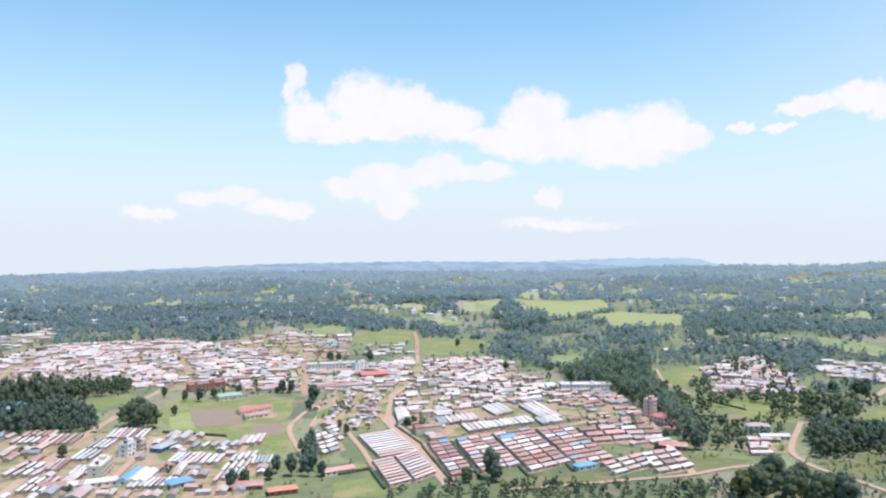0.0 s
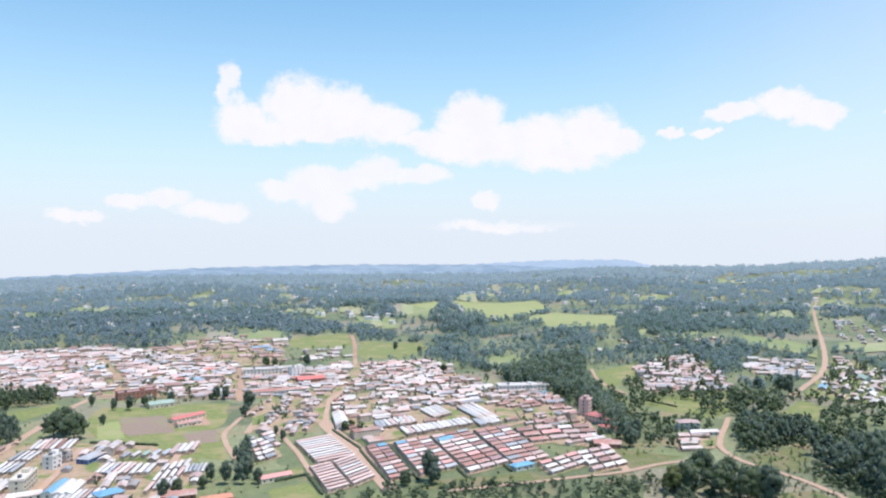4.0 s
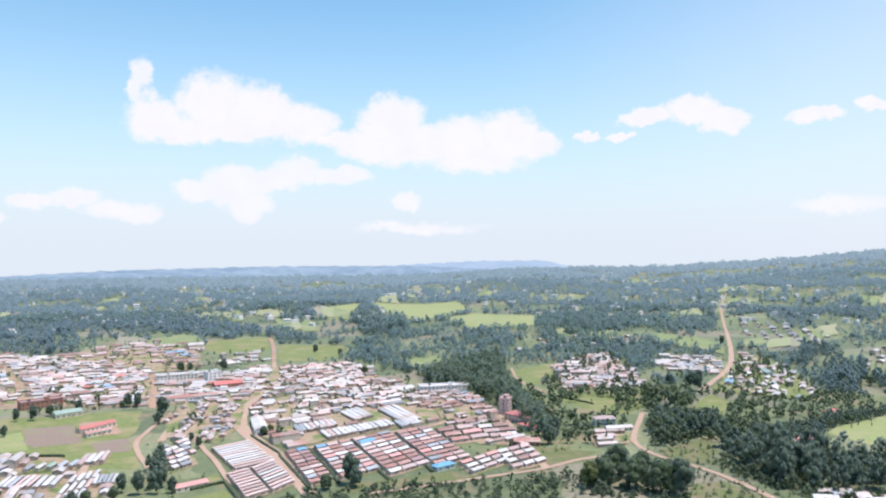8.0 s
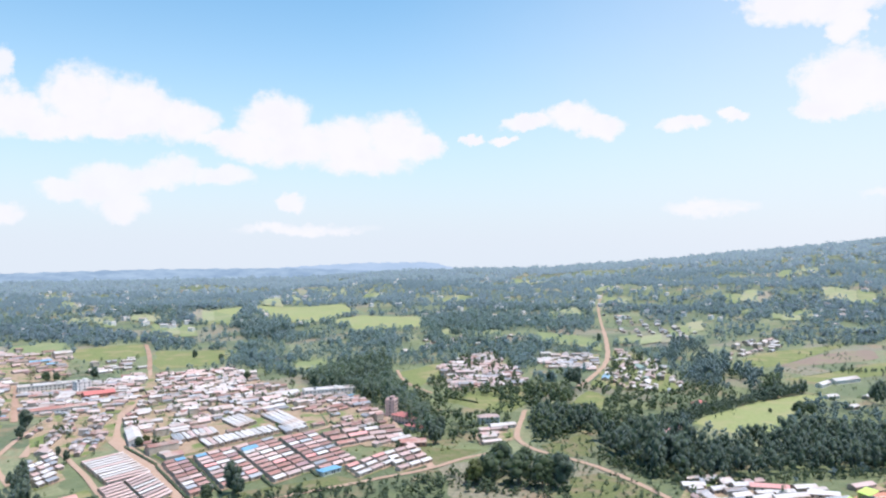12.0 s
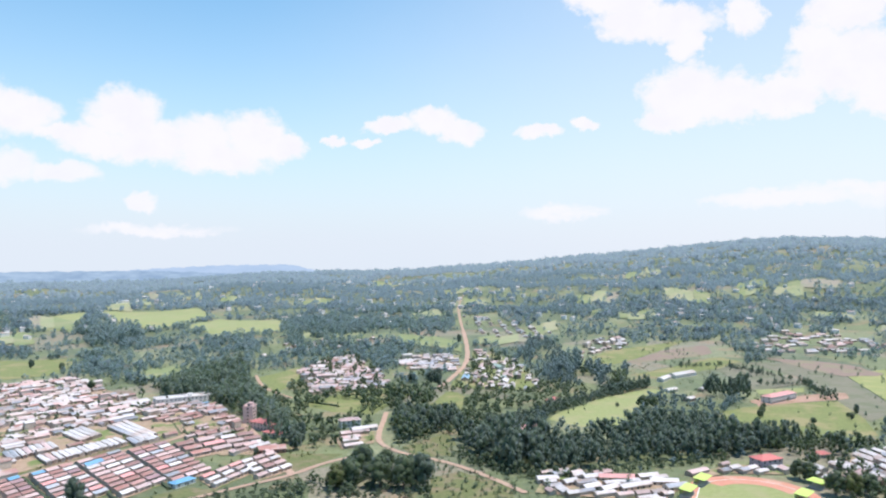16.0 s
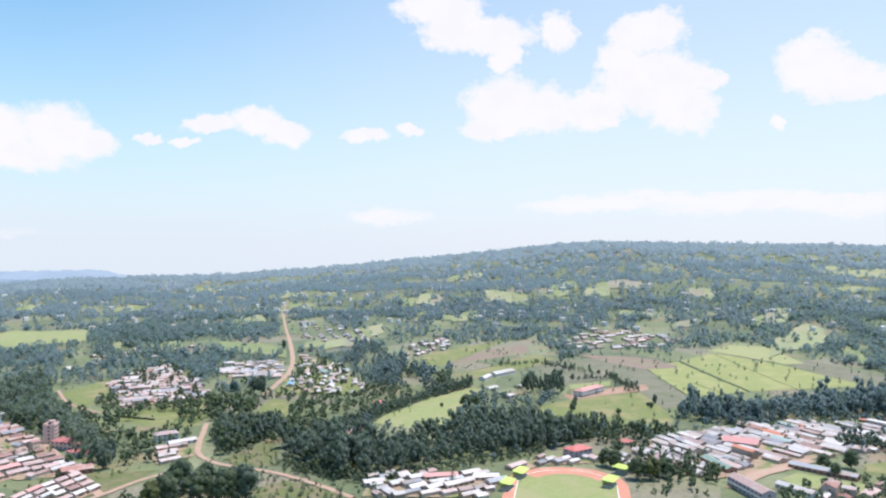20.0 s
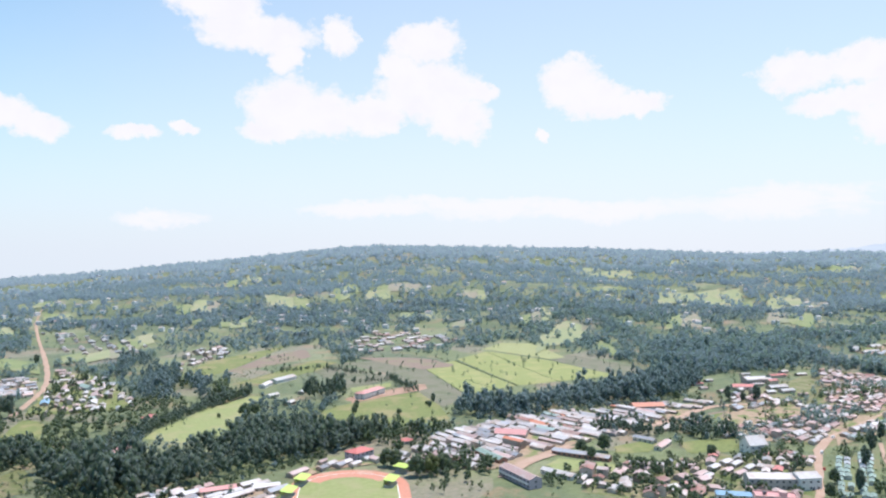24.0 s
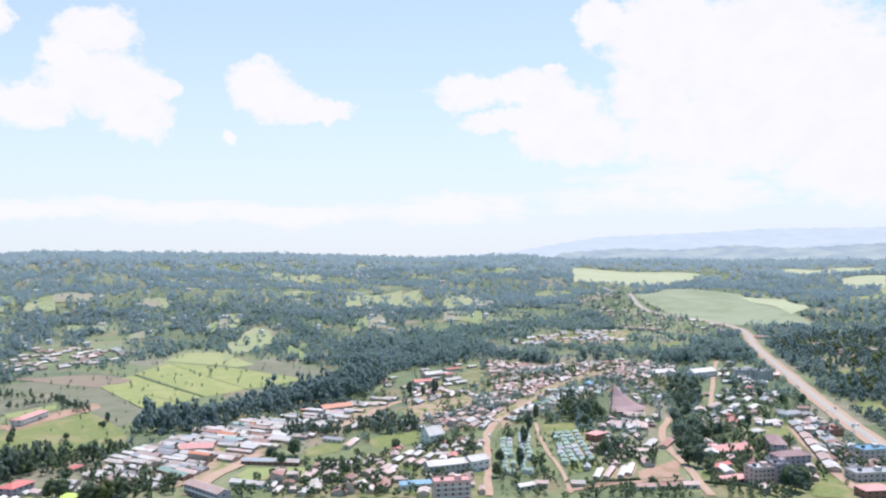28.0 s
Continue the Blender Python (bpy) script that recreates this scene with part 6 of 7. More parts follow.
for k, (p, w, kind, s) in enumerate((((208, 475), 22, 0, 1), ((208, 450), 24, 2, 1), ((191, 460), 20, 0, 1), ((219, 438), 22, 0, 1), ((230, 433), 19, 1, 1.0), ((235, 457), 16, 0, 1), ((226, 479), 18, 2, 1), ((181, 458), 16, 3, 1),
                                     ((459, 328), 16, 2, 1), ((459, 321), 14, 0, 1), ((529, 545), 16, 2, 1), ((538, 540), 12, 0, 1), ((617, 426), 5, 0, 1), ((657, 417), 5, 1, 1.2), ((689, 433), 6, 1, 1.2), ((594, 464), 8, 0, 1),
                                     ((624, 484), 6, 1, 1), ((512, 562), 5, 0, 1), ((409, 734), 14, 1, 1.3), ((411, 753), 12, 1, 1.2), ((401, 781), 12, 0, 1), ((618, 1040), 10, 1, 1.2), ((448, 295), 16, 0, 1), ((455, 288), 15, 3, 1), ((468, 285), 14, 0, 1))):
    tree(p, 0.85 * w, kind, 61 * k, s)
for k, (p, w, kind, s) in enumerate((((536, -149), 15, 0, 1.1), ((545, -160), 14, 0, 1), ((531, -152), 13, 1, 1), ((588, -94), 14, 0, 1.1), ((584, -100), 13, 1, 1), ((629, -95), 12, 0, 1), ((679, -100), 12, 1, 1.1), ((730, -105), 11, 1, 1.1),
                                     ((761, -120), 12, 1, 1.1), ((818, -125), 12, 0, 1), ((866, -143), 11, 1, 1), ((671, -122), 12, 0, 1), ((675, -132), 12, 1, 1), ((694, -142), 9, 0, 1), ((685, 27), 9, 1, 1.6), ((635, 29), 9, 1, 1.5), ((734, 22), 8, 1, 1.6),
                                     ((567, 29), 8, 1, 1.6), ((580, 45), 9, 0, 1.2), ((542, 44), 10, 0, 1.1), ((764, -16), 15, 0, 1), ((785, -31), 15, 0, 1), ((714, -23), 12, 0, 1), ((822, -12), 13, 1, 1), ((753, -38), 14, 2, 1), ((615, -35), 12, 0, 1), ((625, -42), 11, 2, 1),
                                     ((848, 166), 9, 1, 1.5), ((849, 151), 7, 1, 1.4), ((857, 139), 11, 1, 1.4), ((608, 131), 10, 0, 1), ((582, 207), 14, 0, 1), ((569, 221), 13, 2, 1), ((555, 207), 10, 0, 1), ((703, -226), 6, 0, 1), ((874, -215), 9, 1, 1), ((907, -196), 10, 0, 1),
                                     ((843, -230), 11, 0, 1), ((836, -247), 10, 1, 1), ((729, -169), 8, 1, 1.3), ((684, 430), 6, 1, 1.3), ((666, 426), 5, 0, 1), ((615, 426), 6, 0, 1), ((609, 474), 8, 0, 1), ((937, -338), 22, 3, 0.9), ((901, -313), 18, 3, 0.9))):
    tree(p, 0.85 * w, kind, 53 * k, s)

# ---------------------------------------------------------------- quarters too dense to count
MIXED = {"white": 5, "grey": 2, "pink": 4, "rust": 2, "blue": 0.15, "red": 0.15}
RUSTY = {"pink": 4, "rust": 5, "white": 1.6, "grey": 1, "blue": 0.25}
PALE = {"white": 8, "grey": 2, "pink": 1.5}
ROAD_A = ((-14, 566), (-37, 631))
CROSS = ((37, 607), (79, 625))
LEFT = ((-270, 516), (-281, 659))
quarter([(-557, 958), (-546, 1093), (-418, 1174), (-325, 967), (-264, 793), (-393, 785), (-453, 780)], ((-501, 882), (-341, 968)), 11, 6, 2.5, 3.5, 0.9, mix=MIXED)
quarter([(-414, 1173), (-319, 1113), (-227, 1029), (-172, 971), (-138, 766), (-256, 787), (-305, 925)], ((-265, 818), (-150, 851)), 11, 6, 2.5, 3.5, 0.9, mix=MIXED)
quarter([(-323, 1127), (-285, 1250), (-203, 1258), (-139, 1188), (-121, 971), (-168, 972), (-229, 1039)], ((-298, 1067), (-198, 1125)), 14, 7, 8, 9, 0.7, mix=RUSTY)
quarter([(-161, 934), (-96, 935), (-32, 989), (-38, 803), (-50, 766), (-133, 773)], ((-153, 887), (-52, 889)), 11, 6, 2.5, 3.5, 0.9, mix=MIXED)
quarter([(-116, 719), (-101, 788), (-50, 760), (-48, 664), (-63, 615), (-103, 640)], ((-104, 674), (-97, 746)), 7.5, 4.6, 1.6, 2.4, mix={"pink": 5, "white": 3, "grey": 3, "rust": 2})
quarter([(-44, 761), (-11, 788), (51, 852), (129, 790), (122, 655), (32, 615), (-10, 586), (-34, 643)], CROSS, 11, 6, 2.5, 3.5, mix={"white": 6, "pink": 4, "rust": 2, "grey": 2}, keep=0.85)
quarter([(129, 790), (173, 789), (178, 675), (172, 558), (136, 574), (124, 644)], CROSS, 9, 5, 2, 2.5, mix=RUSTY)
quarter([(-28, 972), (67, 990), (120, 789), (51, 846), (-20, 788), (-37, 789)], ((-25, 890), (62, 928)), 10, 5.5, 2.5, 3, 0.9, mix=MIXED)
quarter([(-122, 1190), (-43, 1205), (-37, 1019), (-96, 1009)], ((-116, 1130), (-42, 1163)), 14, 7, 8, 8, 0.6, mix=PALE, yards=None)
quarter([(-347, 597), (-287, 601), (-276, 521), (-280, 481)], LEFT, 14, 6, 3, 4, mix=RUSTY)
quarter([(-668, 1150), (-655, 1291), (-562, 1123), (-576, 991)], ((-501, 882), (-341, 968)), 14, 7, 9, 9, 0.5, mix=PALE, yards=None)
# villages across the valley
quarter([(304, 896), (370, 976), (418, 1005), (395, 853), (364, 764), (276, 761)], ((303, 800), (357, 787)), 11, 6, 2.5, 3.5, mix={"white": 3, "pink": 5, "grey": 2, "rust": 1})
quarter([(447, 910), (495, 974), (557, 935), (486, 821), (438, 861)], ((466, 916), (535, 901)), 12, 6.5, 3, 4, mix=PALE)
quarter([(606, 978), (596, 860), (523, 703), (487, 665), (421, 727), (459, 779), (522, 850)], ((473, 803), (530, 874)), 11, 6, 5, 6, 0.65, 1.3, mix={"white": 5, "teal": 0.4, "blue": 0.05, "pink": 3, "grey": 1}, yards=GRASS)
quarter([(298, 1065), (341, 1159), (402, 1184), (531, 1169), (499, 1098), (366, 1079)], ((310, 1055), (386, 1136)), 12, 7, 9, 12, 0.5, mix=PALE, yards=None)
quarter([(230, 587), (267, 588), (250, 552), (221, 547)], ((225, 569), (258, 568)), 14, 7, 3, 5, mix={"white": 4, "pink": 4})
quarter([(981, 791), (1149, 865), (1217, 791), (1166, 672), (1031, 670), (952, 737)], ((988, 785), (1147, 746)), 15, 8, 6, 9, 0.6, mix={"white": 5, "pink": 3, "rust": 2, "grey": 2}, yards=None)
quarter([(676, 832), (851, 986), (896, 953), (801, 864), (676, 806)], ((699, 847), (861, 928)), 15, 8, 6, 8, 0.75, mix=PALE, yards=None)
quarter([(845, 1410), (879, 1341), (825, 1076), (766, 1000), (678, 1086)], ((704, 1169), (840, 1413)), 13, 7, 12, 16, 0.5, mix=PALE, yards=None)
# sheds and shops below the tea fields
SHEDS = ((651, 160), (587, 218))
quarter([(524, 343), (600, 341), (655, 313), (725, 270), (776, 227), (835, 179), (748, 190), (691, 202), (613, 228), (572, 240), (513, 249), (486, 261), (504, 330)],
        ((627, 278), (613, 233)), 21, 6.8, 1.6, 1.4, 0.95, mix={"white": 10, "grey": 2.4, "pink": 1.5, "rust": 0.3, "teal": 0.3, "orange": 0.25})
quarter([(683, 200), (729, 185), (783, 156), (707, 163), (667, 190)], ((685, 201), (806, 172)), 20, 8, 4, 5, mix={"white": 6, "pink": 3})
quarter([(892, 168), (862, 88), (833, 39), (738, 59), (689, 68), (675, 135), (721, 147)], ((726, 58), (813, 35)), 10, 5.5, 3, 4, 0.85, mix={"rust": 3, "pink": 4, "white": 4, "grey": 2})
quarter([(1135, 107), (1092, 23), (1162, -92), (1110, -165), (917, -110), (1019, -37), (849, 31), (863, 75)], ((813, 35), (1005, -33)), 10, 5.5, 2.5, 3, mix={"pink": 4, "white": 3, "rust": 3})
quarter([(1342, 81), (1482, -12), (1510, -130), (1353, -117), (1300, 65)], ((1342, 81), (1482, -12)), 20, 9, 5, 8, 0.7, mix=PALE)
quarter([(2148, -34), (2331, -203), (1800, -268), (1521, -330), (1457, -237), (1542, -133)], ((1986, -200), (1745, -260)), 13, 7, 10, 14, 0.4, 1.4, mix={"white": 5, "pink": 3, "rust": 2}, yards=None)
quarter([(1147, -221), (1131, -267), (969, -264), (926, -194)], ((1275, -317), (1064, -294)), 18, 10, 6, 8, 0.6, mix={"grey": 5, "white": 3}, tall=0.5, yards=None)
quarter([(1439, -403), (1500, -591), (1115, -438), (1173, -355)], ((1409, -399), (1429, -553)), 18, 9, 20, 22, 0.5, mix={"red": 3, "rust": 4, "white": 3}, yards=None)
quarter([(886, 231), (1023, 220), (1134, 115), (900, 85), (856, 145)], ((929, 199), (1034, 113)), 12, 7, 14, 16, 0.5, mix={"white": 4, "red": 1, "pink": 2}, yards=None)
# small houses under the trees of the eastern town
LEAFY = {"white": 5, "pink": 4, "rust": 3, "grey": 3, "red": 0.6, "blue": 0.4}
R17 = ((579, 54), (667, 63))
quarter([(518, 201), (557, 181), (580, 152), (614, 132), (625, 106), (661, 65), (498, 49), (481, 187)], R17, 9, 5.5, 3.5, 4, 0.75, 1.0, mix=LEAFY, yards=None)
quarter([(516, -7), (703, -35), (914, -62), (919, -114), (666, -87), (553, -90), (551, -58)], ((595, -91), (646, -86)), 9, 5.5, 5, 6, 0.65, 1.0, mix=LEAFY, yards=None)
quarter([(526, -91), (885, -152), (926, -194), (895, -247), (745, -210), (640, -197), (535, -164)], ((730, -206), (659, -198)), 11, 6.5, 5, 6, 0.65, 0.9, mix={"white": 4, "red": 1.5, "grey": 3, "pink": 2, "rust": 2}, yards=None)
quarter([(772, -218), (800, -242), (595, -229), (516, -212), (520, -186), (659, -203)], ((730, -206), (659, -198)), 11, 8, 2, 3.5, 0.85, 0.8, mix={"white": 5, "grey": 4, "pink": 1, "rust": 2}, tall=0.3)
quarter([(799, 64), (908, -7), (954, -61), (875, -44), (774, 17), (694, 51)], ((813, 35), (918, 6)), 9, 6, 3, 4, 0.8, mix={"teal": 1.6, "white": 5, "grey": 3, "blue": 0.5})
quarter([(473, 372), (515, 342), (486, 253), (467, 250), (454, 358)], ((627, 278), (613, 233)), 11, 6, 6, 7, 0.6, mix={"white": 4, "pink": 3, "rust": 2}, yards=None)
quarter([(288, 391), (319, 420), (355, 402), (392, 359), (357, 344), (343, 336)], ((332, 371), (368, 365)), 11, 6, 1.5, 1.5, 0.95, mix={"white": 7, "grey": 1.5, "pink": 2})
quarter([(401, 370), (442, 373), (482, 351), (458, 339), (426, 360), (399, 360)], ((401, 370), (442, 373)), 8, 5, 3, 3, 0.8, mix=PALE)
quarter([(-279, 479), (-274, 518), (-281, 588), (-241, 606), (-147, 588), (-115, 503), (-120, 454), (-262, 449)], LEFT, 10, 5.5, 3, 3.5, 0.75, 0.9, mix={"white": 4, "pink": 4, "grey": 3, "rust": 2}, yards=None)


# ---------------------------------------------------------------- clearings on the wooded hills
CLEARINGS = []


def clearing(x, y, deep, wide, mat, label):
    """Two or three small plots side by side, so deep along the line from the viewpoint and so wide across it in all."""
    g = np.random.default_rng(int(abs(x) + 7 * abs(y)))
    r = math.hypot(x, y)
    ux, uy = x / r, y / r
    lean = g.uniform(-0.5, 0.5)
    n = 3 if wide > 28 else 2
    cuts = np.concatenate([[-1.1], np.linspace(-1, 1, n + 1)[1:-1] + g.uniform(-0.25, 0.25, n - 1), [1.1]])
    for k in range(n):
        near, far = -1 + g.uniform(-0.1, 0.55, 2), 1 + g.uniform(-0.6, 0.15, 2)
        kind = mat if k == n // 2 else (FAR_PLOT, FAR_GREEN, FAR_GREEN, FAR_SOIL, mat)[int(g.integers(5))]
        V, edge = [], {}
        for i, a in enumerate(np.linspace(0, 1, 5)):
            for j, b in enumerate(np.linspace(0, 1, 9)):
                v = cuts[k] + (cuts[k + 1] - cuts[k]) * a + (g.uniform(-0.05, 0.05) if 0 < j < 8 else 0)
                u = (near[0] + (near[1] - near[0]) * a) * (1 - b) + (far[0] + (far[1] - far[0]) * a) * b + lean * v
                px, py = x + ux * deep * u + uy * wide * v, y + uy * deep * u - ux * wide * v
                V.append((px, py, h(px, py) + 1.0 + r / 2500 + 0.01 * k))
                edge[i, j] = (px, py)
        tagged(link_mesh("field", V, grid_tris(5, 9)[:, ::-1], [kind], smooth=True), label, "field", kind="structure")
        CLEARINGS.append([edge[0, 0], edge[4, 0], edge[4, 8], edge[0, 8]])


for spot in ((-1373, 2728, 140, 79), (-1246, 3231, 136, 38), (-546, 2219, 116, 25), (-166, 1753, 121, 39), (-540, 2394, 56, 32), (1313, 2733, 268, 67),
             (506, 2584, 139, 39), (786, 2147, 68, 42), (779, 1452, 82, 30), (-1268, 2332, 403, 39), (-896, 2856, 178, 50), (-375, 2822, 160, 52),
             (-59, 1732, 61, 26), (74, 1688, 141, 37), (572, 2235, 236, 38), (1135, 1908, 72, 37),):
    clearing(*spot, FAR_PLOT, "pale green clearing among wooded farms")
for spot in ((1046, 1680, 101, 26), (716, 1038, 63, 49), (1304, 1505, 93, 48), (1130, 1180, 68, 36), (1882, 1939, 232, 50), (1460, 1358, 91, 51),
             (2631, 1007, 142, 52), (2061, 1780, 152, 30), (1224, 1242, 98, 19), (1644, 1206, 59, 30), (2089, 478, 111, 95), (1996, 381, 112, 45),
             (2936, 762, 182, 45), (2475, 887, 95, 87), (2066, 239, 157, 61), (2250, 12, 101, 50),):
    clearing(*spot, FAR_PLOT, "pale green clearing among wooded farms")
for spot in ((2824, 179, 158, 42),):
    clearing(*spot, FAR_PLOT, "pale green clearing among wooded farms")
for spot in ((-1059, 2620, 440, 31), (-817, 1846, 118, 26), (-210, 1270, 81, 62), (470, 1198, 73, 47), (582, 1076, 81, 45), (162, 974, 44, 18),
             (1132, 1311, 94, 19), (1427, 944, 68, 31), (1348, 772, 52, 23), (1192, 417, 96, 14), (1732, 214, 171, 39),):
    clearing(*spot, FAR_GREEN, "bright green clearing among wooded farms")
for spot in ((-688, 1941, 162, 49), (330, 2402, 327, 62), (-4, 1510, 115, 36), (839, 1120, 85, 26), (1684, 1342, 145, 32), (1294, 540, 155, 36),
             (2044, 716, 44, 56),):
    clearing(*spot, FAR_PLOT, "yellow-green plot among wooded farms")
for spot in ((-251, 2324, 376, 39), (1745, 1207, 96, 55), (1780, 988, 62, 30), (1526, 693, 139, 31), (1592, 396, 123, 30),):
    clearing(*spot, FAR_SOIL, "dry brown plot among wooded farms")


# ---------------------------------------------------------------- woods
def off_houses(x, y):
    ok = np.ones(len(x), bool)
    for bx, by, br in BUILT:
        ok &= (x - bx) ** 2 + (y - by) ** 2 > (br + 2.5) ** 2
    return ok


def wood(poly, spacing, size, mat, seed, crowns=None, tall=1.4, label="dense dark wood of broad trees", trunk=0.18, clear=False, gaps=False):
    x, y = scatter(poly, spacing, seed, (lambda a, b: clear_of_things(a, b, 1.0) & off_houses(a, b)) if clear else None)
    if gaps:
        ok = np.sin(x / 23 + 1) * np.sin(y / 19) + 0.6 * np.sin(x / 9 - y / 13) > -0.25
        x, y = x[ok], y[ok]
    plant("wood", x, y, size, crowns or MID_CROWNS, mat, label, seed, trunk, tall)


GUMS = "dense plantation of dark gum trees"
wood([(-397, 658), (-304, 666), (-274, 609), (-361, 598)], 5, 9, LEAF_GUM, 1, label=GUMS, tall=1.5)
wood([(-437, 743), (-417, 787), (-384, 792), (-322, 804), (-310, 766), (-361, 712), (-400, 679)], 6, 8, LEAF, 2)
wood([(138, 847), (202, 975), (268, 978), (217, 762), (218, 661), (193, 560), (186, 589), (192, 681), (176, 776)], 6.5, 8, LEAF_GUM, 3, FAR_CROWNS, tall=1.5, label=GUMS)
wood([(112, 1504), (197, 1477), (196, 1354), (109, 1328)], 9, 10, LEAF_HAZE_TINT, 4, FAR_CROWNS)
wood([(287, 599), (364, 630), (340, 559), (277, 550)], 7, 8, LEAF_GUM, 5)
wood([(314, 532), (339, 517), (368, 477), (429, 469), (495, 501), (519, 460), (504, 423), (539, 385), (465, 385), (405, 407), (346, 412), (299, 435), (300, 496)], 5.4, 9.5, LEAF_GUM, 6, tall=1.45, label=GUMS)
wood([(366, 571), (427, 577), (533, 618), (626, 638), (613, 621), (520, 598), (440, 567), (418, 551), (368, 533), (347, 538)], 3.6, 6.5, LEAF_GUM, 7, label="thick dark hedgerow of trees", tall=1.25)
wood([(633, 371), (677, 387), (705, 360), (873, 283), (995, 252), (964, 214), (843, 214), (780, 253), (656, 329)], 6.4, 10.5, LEAF_HAZE_TINT, 8, tall=1.45, label=GUMS)
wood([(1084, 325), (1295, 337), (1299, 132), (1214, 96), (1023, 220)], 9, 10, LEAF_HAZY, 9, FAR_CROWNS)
wood([(1442, -361), (1552, -611), (907, -396), (688, -283), (764, -280), (973, -300)], 10, 8.5, LEAF_HAZE_TINT, 10, clear=True, gaps=True)
wood([(1404, -361), (1478, -582), (907, -396), (709, -291), (792, -291)], 18, 9, LEAF_LIGHT, 47, clear=True, gaps=True, label="light green broad trees")
wood([(672, 9), (691, -27), (575, -28), (570, -4)], 11, 4.5, LEAF, 48, clear=True, label="small garden trees between cottages")
wood([(1283, -199), (1405, -305), (1239, -297), (1165, -279), (1143, -130), (1233, -149)], 8, 9, LEAF_HAZE_TINT, 11, FAR_CROWNS, clear=True)
wood([(278, 590), (329, 593), (320, 547), (271, 544)], 8, 7, LEAF, 12, clear=True)
wood([(747, 680), (811, 654), (800, 563), (742, 502), (757, 540), (777, 626)], 26, 4, LEAF_GUM, 13, label="thin trees round a field")
for k, line in enumerate((((748, 705), (802, 688)), ((802, 688), (792, 631)), ((792, 631), (793, 576)), ((793, 566), (744, 511)), ((744, 511), (720, 474)), ((728, 573), (751, 557)), ((751, 557), (794, 553)))):
    (ax, ay), (bx, by) = line
    n = int(math.hypot(bx - ax, by - ay) / 2.6)
    t = np.linspace(0, 1, n)
    g = np.random.default_rng(500 + k)
    plant("tree_row", ax + (bx - ax) * t + g.normal(size=n) * 1.5, ay + (by - ay) * t + g.normal(size=n) * 1.5, 5.0, MID_CROWNS, LEAF_GUM, "close row of dark trees round a field", 510 + k, tall=1.6)
wood([(614, 546), (643, 512), (675, 549), (646, 571)], 7.5, 8.5, LEAF_GUM, 520, tall=1.8, label="tall dark grove beside a school")
wood([(564, 635), (638, 698), (639, 684), (575, 620)], 8, 8, LEAF, 15)
wood([(141, 490), (207, 483), (188, 439), (135, 469)], 7, 6, LEAF, 16, label="low scrub and bushes", tall=0.9)
wood([(-31, 469), (8, 480), (42, 472), (41, 450), (-29, 451)], 7, 6, LEAF, 17, label="low scrub and bushes", tall=0.9)
wood([(616, 114), (626, 113), (607, 103), (541, 121), (537, 158), (560, 160), (583, 135)], 9, 6, LEAF, 18, clear=True, label="leafy gardens round houses")
wood([(670, 228), (704, 228), (706, 120), (682, 126), (645, 209)], 7, 7, LEAF_GUM, 19, clear=True, label="row of dark trees by playing fields")

wood([(40, 486), (98, 486), (166, 482), (152, 434), (37, 456)], 6, 5.5, LEAF, 40, label="low scrub and bushes", tall=0.9)
wood([(569, 451), (579, 400), (581, 346), (531, 343), (495, 392)], 7, 6.5, LEAF, 41, label="scrub and young trees below a meadow", clear=True)
wood([(464, 316), (507, 309), (514, 272), (447, 241), (408, 276)], 9, 5, LEAF, 42, label="leafy trees beside the sports ground", clear=True)
wood([(522, 42), (672, 53), (698, 20), (526, 14)], 8, 5, LEAF, 43, label="leafy garden trees between cottages", clear=True)
wood([(720, -5), (820, 3), (875, -41), (733, -41)], 13, 8, LEAF, 44, label="thick dark trees near the church", clear=True)

wood([(516, -21), (623, -32), (685, -68), (629, -83), (549, -86)], 9, 5, LEAF, 45, label="leafy garden trees round houses", clear=True)
wood([(532, -94), (885, -155), (928, -219), (679, -200), (537, -129)], 11, 5.5, LEAF, 46, label="leafy garden trees round houses", clear=True)

wood([(744, 1017), (718, 896), (642, 761), (704, 760), (631, 669), (543, 648), (523, 703), (605, 853)], 8, 8.5, LEAF_HAZE_TINT, 53, clear=True, tall=1.3, gaps=True, label="dense dark wood in a valley")
wood([(335, 702), (371, 668), (359, 596), (322, 560), (287, 554), (276, 569)], 8, 7.5, LEAF, 54, clear=True, gaps=True, tall=1.3, label="dense wood beside the dirt road")
wood([(378, 641), (390, 595), (372, 562), (327, 550)], 8.5, 7.5, LEAF, 55, clear=True, gaps=True, tall=1.3)
wood([(402, 1257), (570, 1491), (592, 1341), (471, 1088), (372, 1092)], 9, 9, LEAF_HAZE_TINT, 56, FAR_CROWNS, clear=True)
wood([(2148, -34), (2331, -203), (1800, -268), (1521, -330), (1457, -237), (1542, -133)], 17, 7, LEAF_HAZE_TINT, 57, FAR_CROWNS, clear=True, gaps=True, label="trees between far houses")
wood([(606, 978), (596, 860), (523, 703), (487, 665), (421, 727), (459, 779), (522, 850)], 17, 6, LEAF, 58, clear=True, label="garden trees between village houses")
wood([(304, 896), (370, 976), (418, 1005), (395, 853), (364, 764), (276, 761)], 15, 6, LEAF, 59, clear=True, label="garden trees between village houses")
wood([(184, 465), (204, 489), (231, 499), (251, 476), (236, 432), (224, 411), (175, 443)], 6, 5.5, LEAF, 60, tall=0.9, trunk=0.0, label="low scrub under a clump of trees")
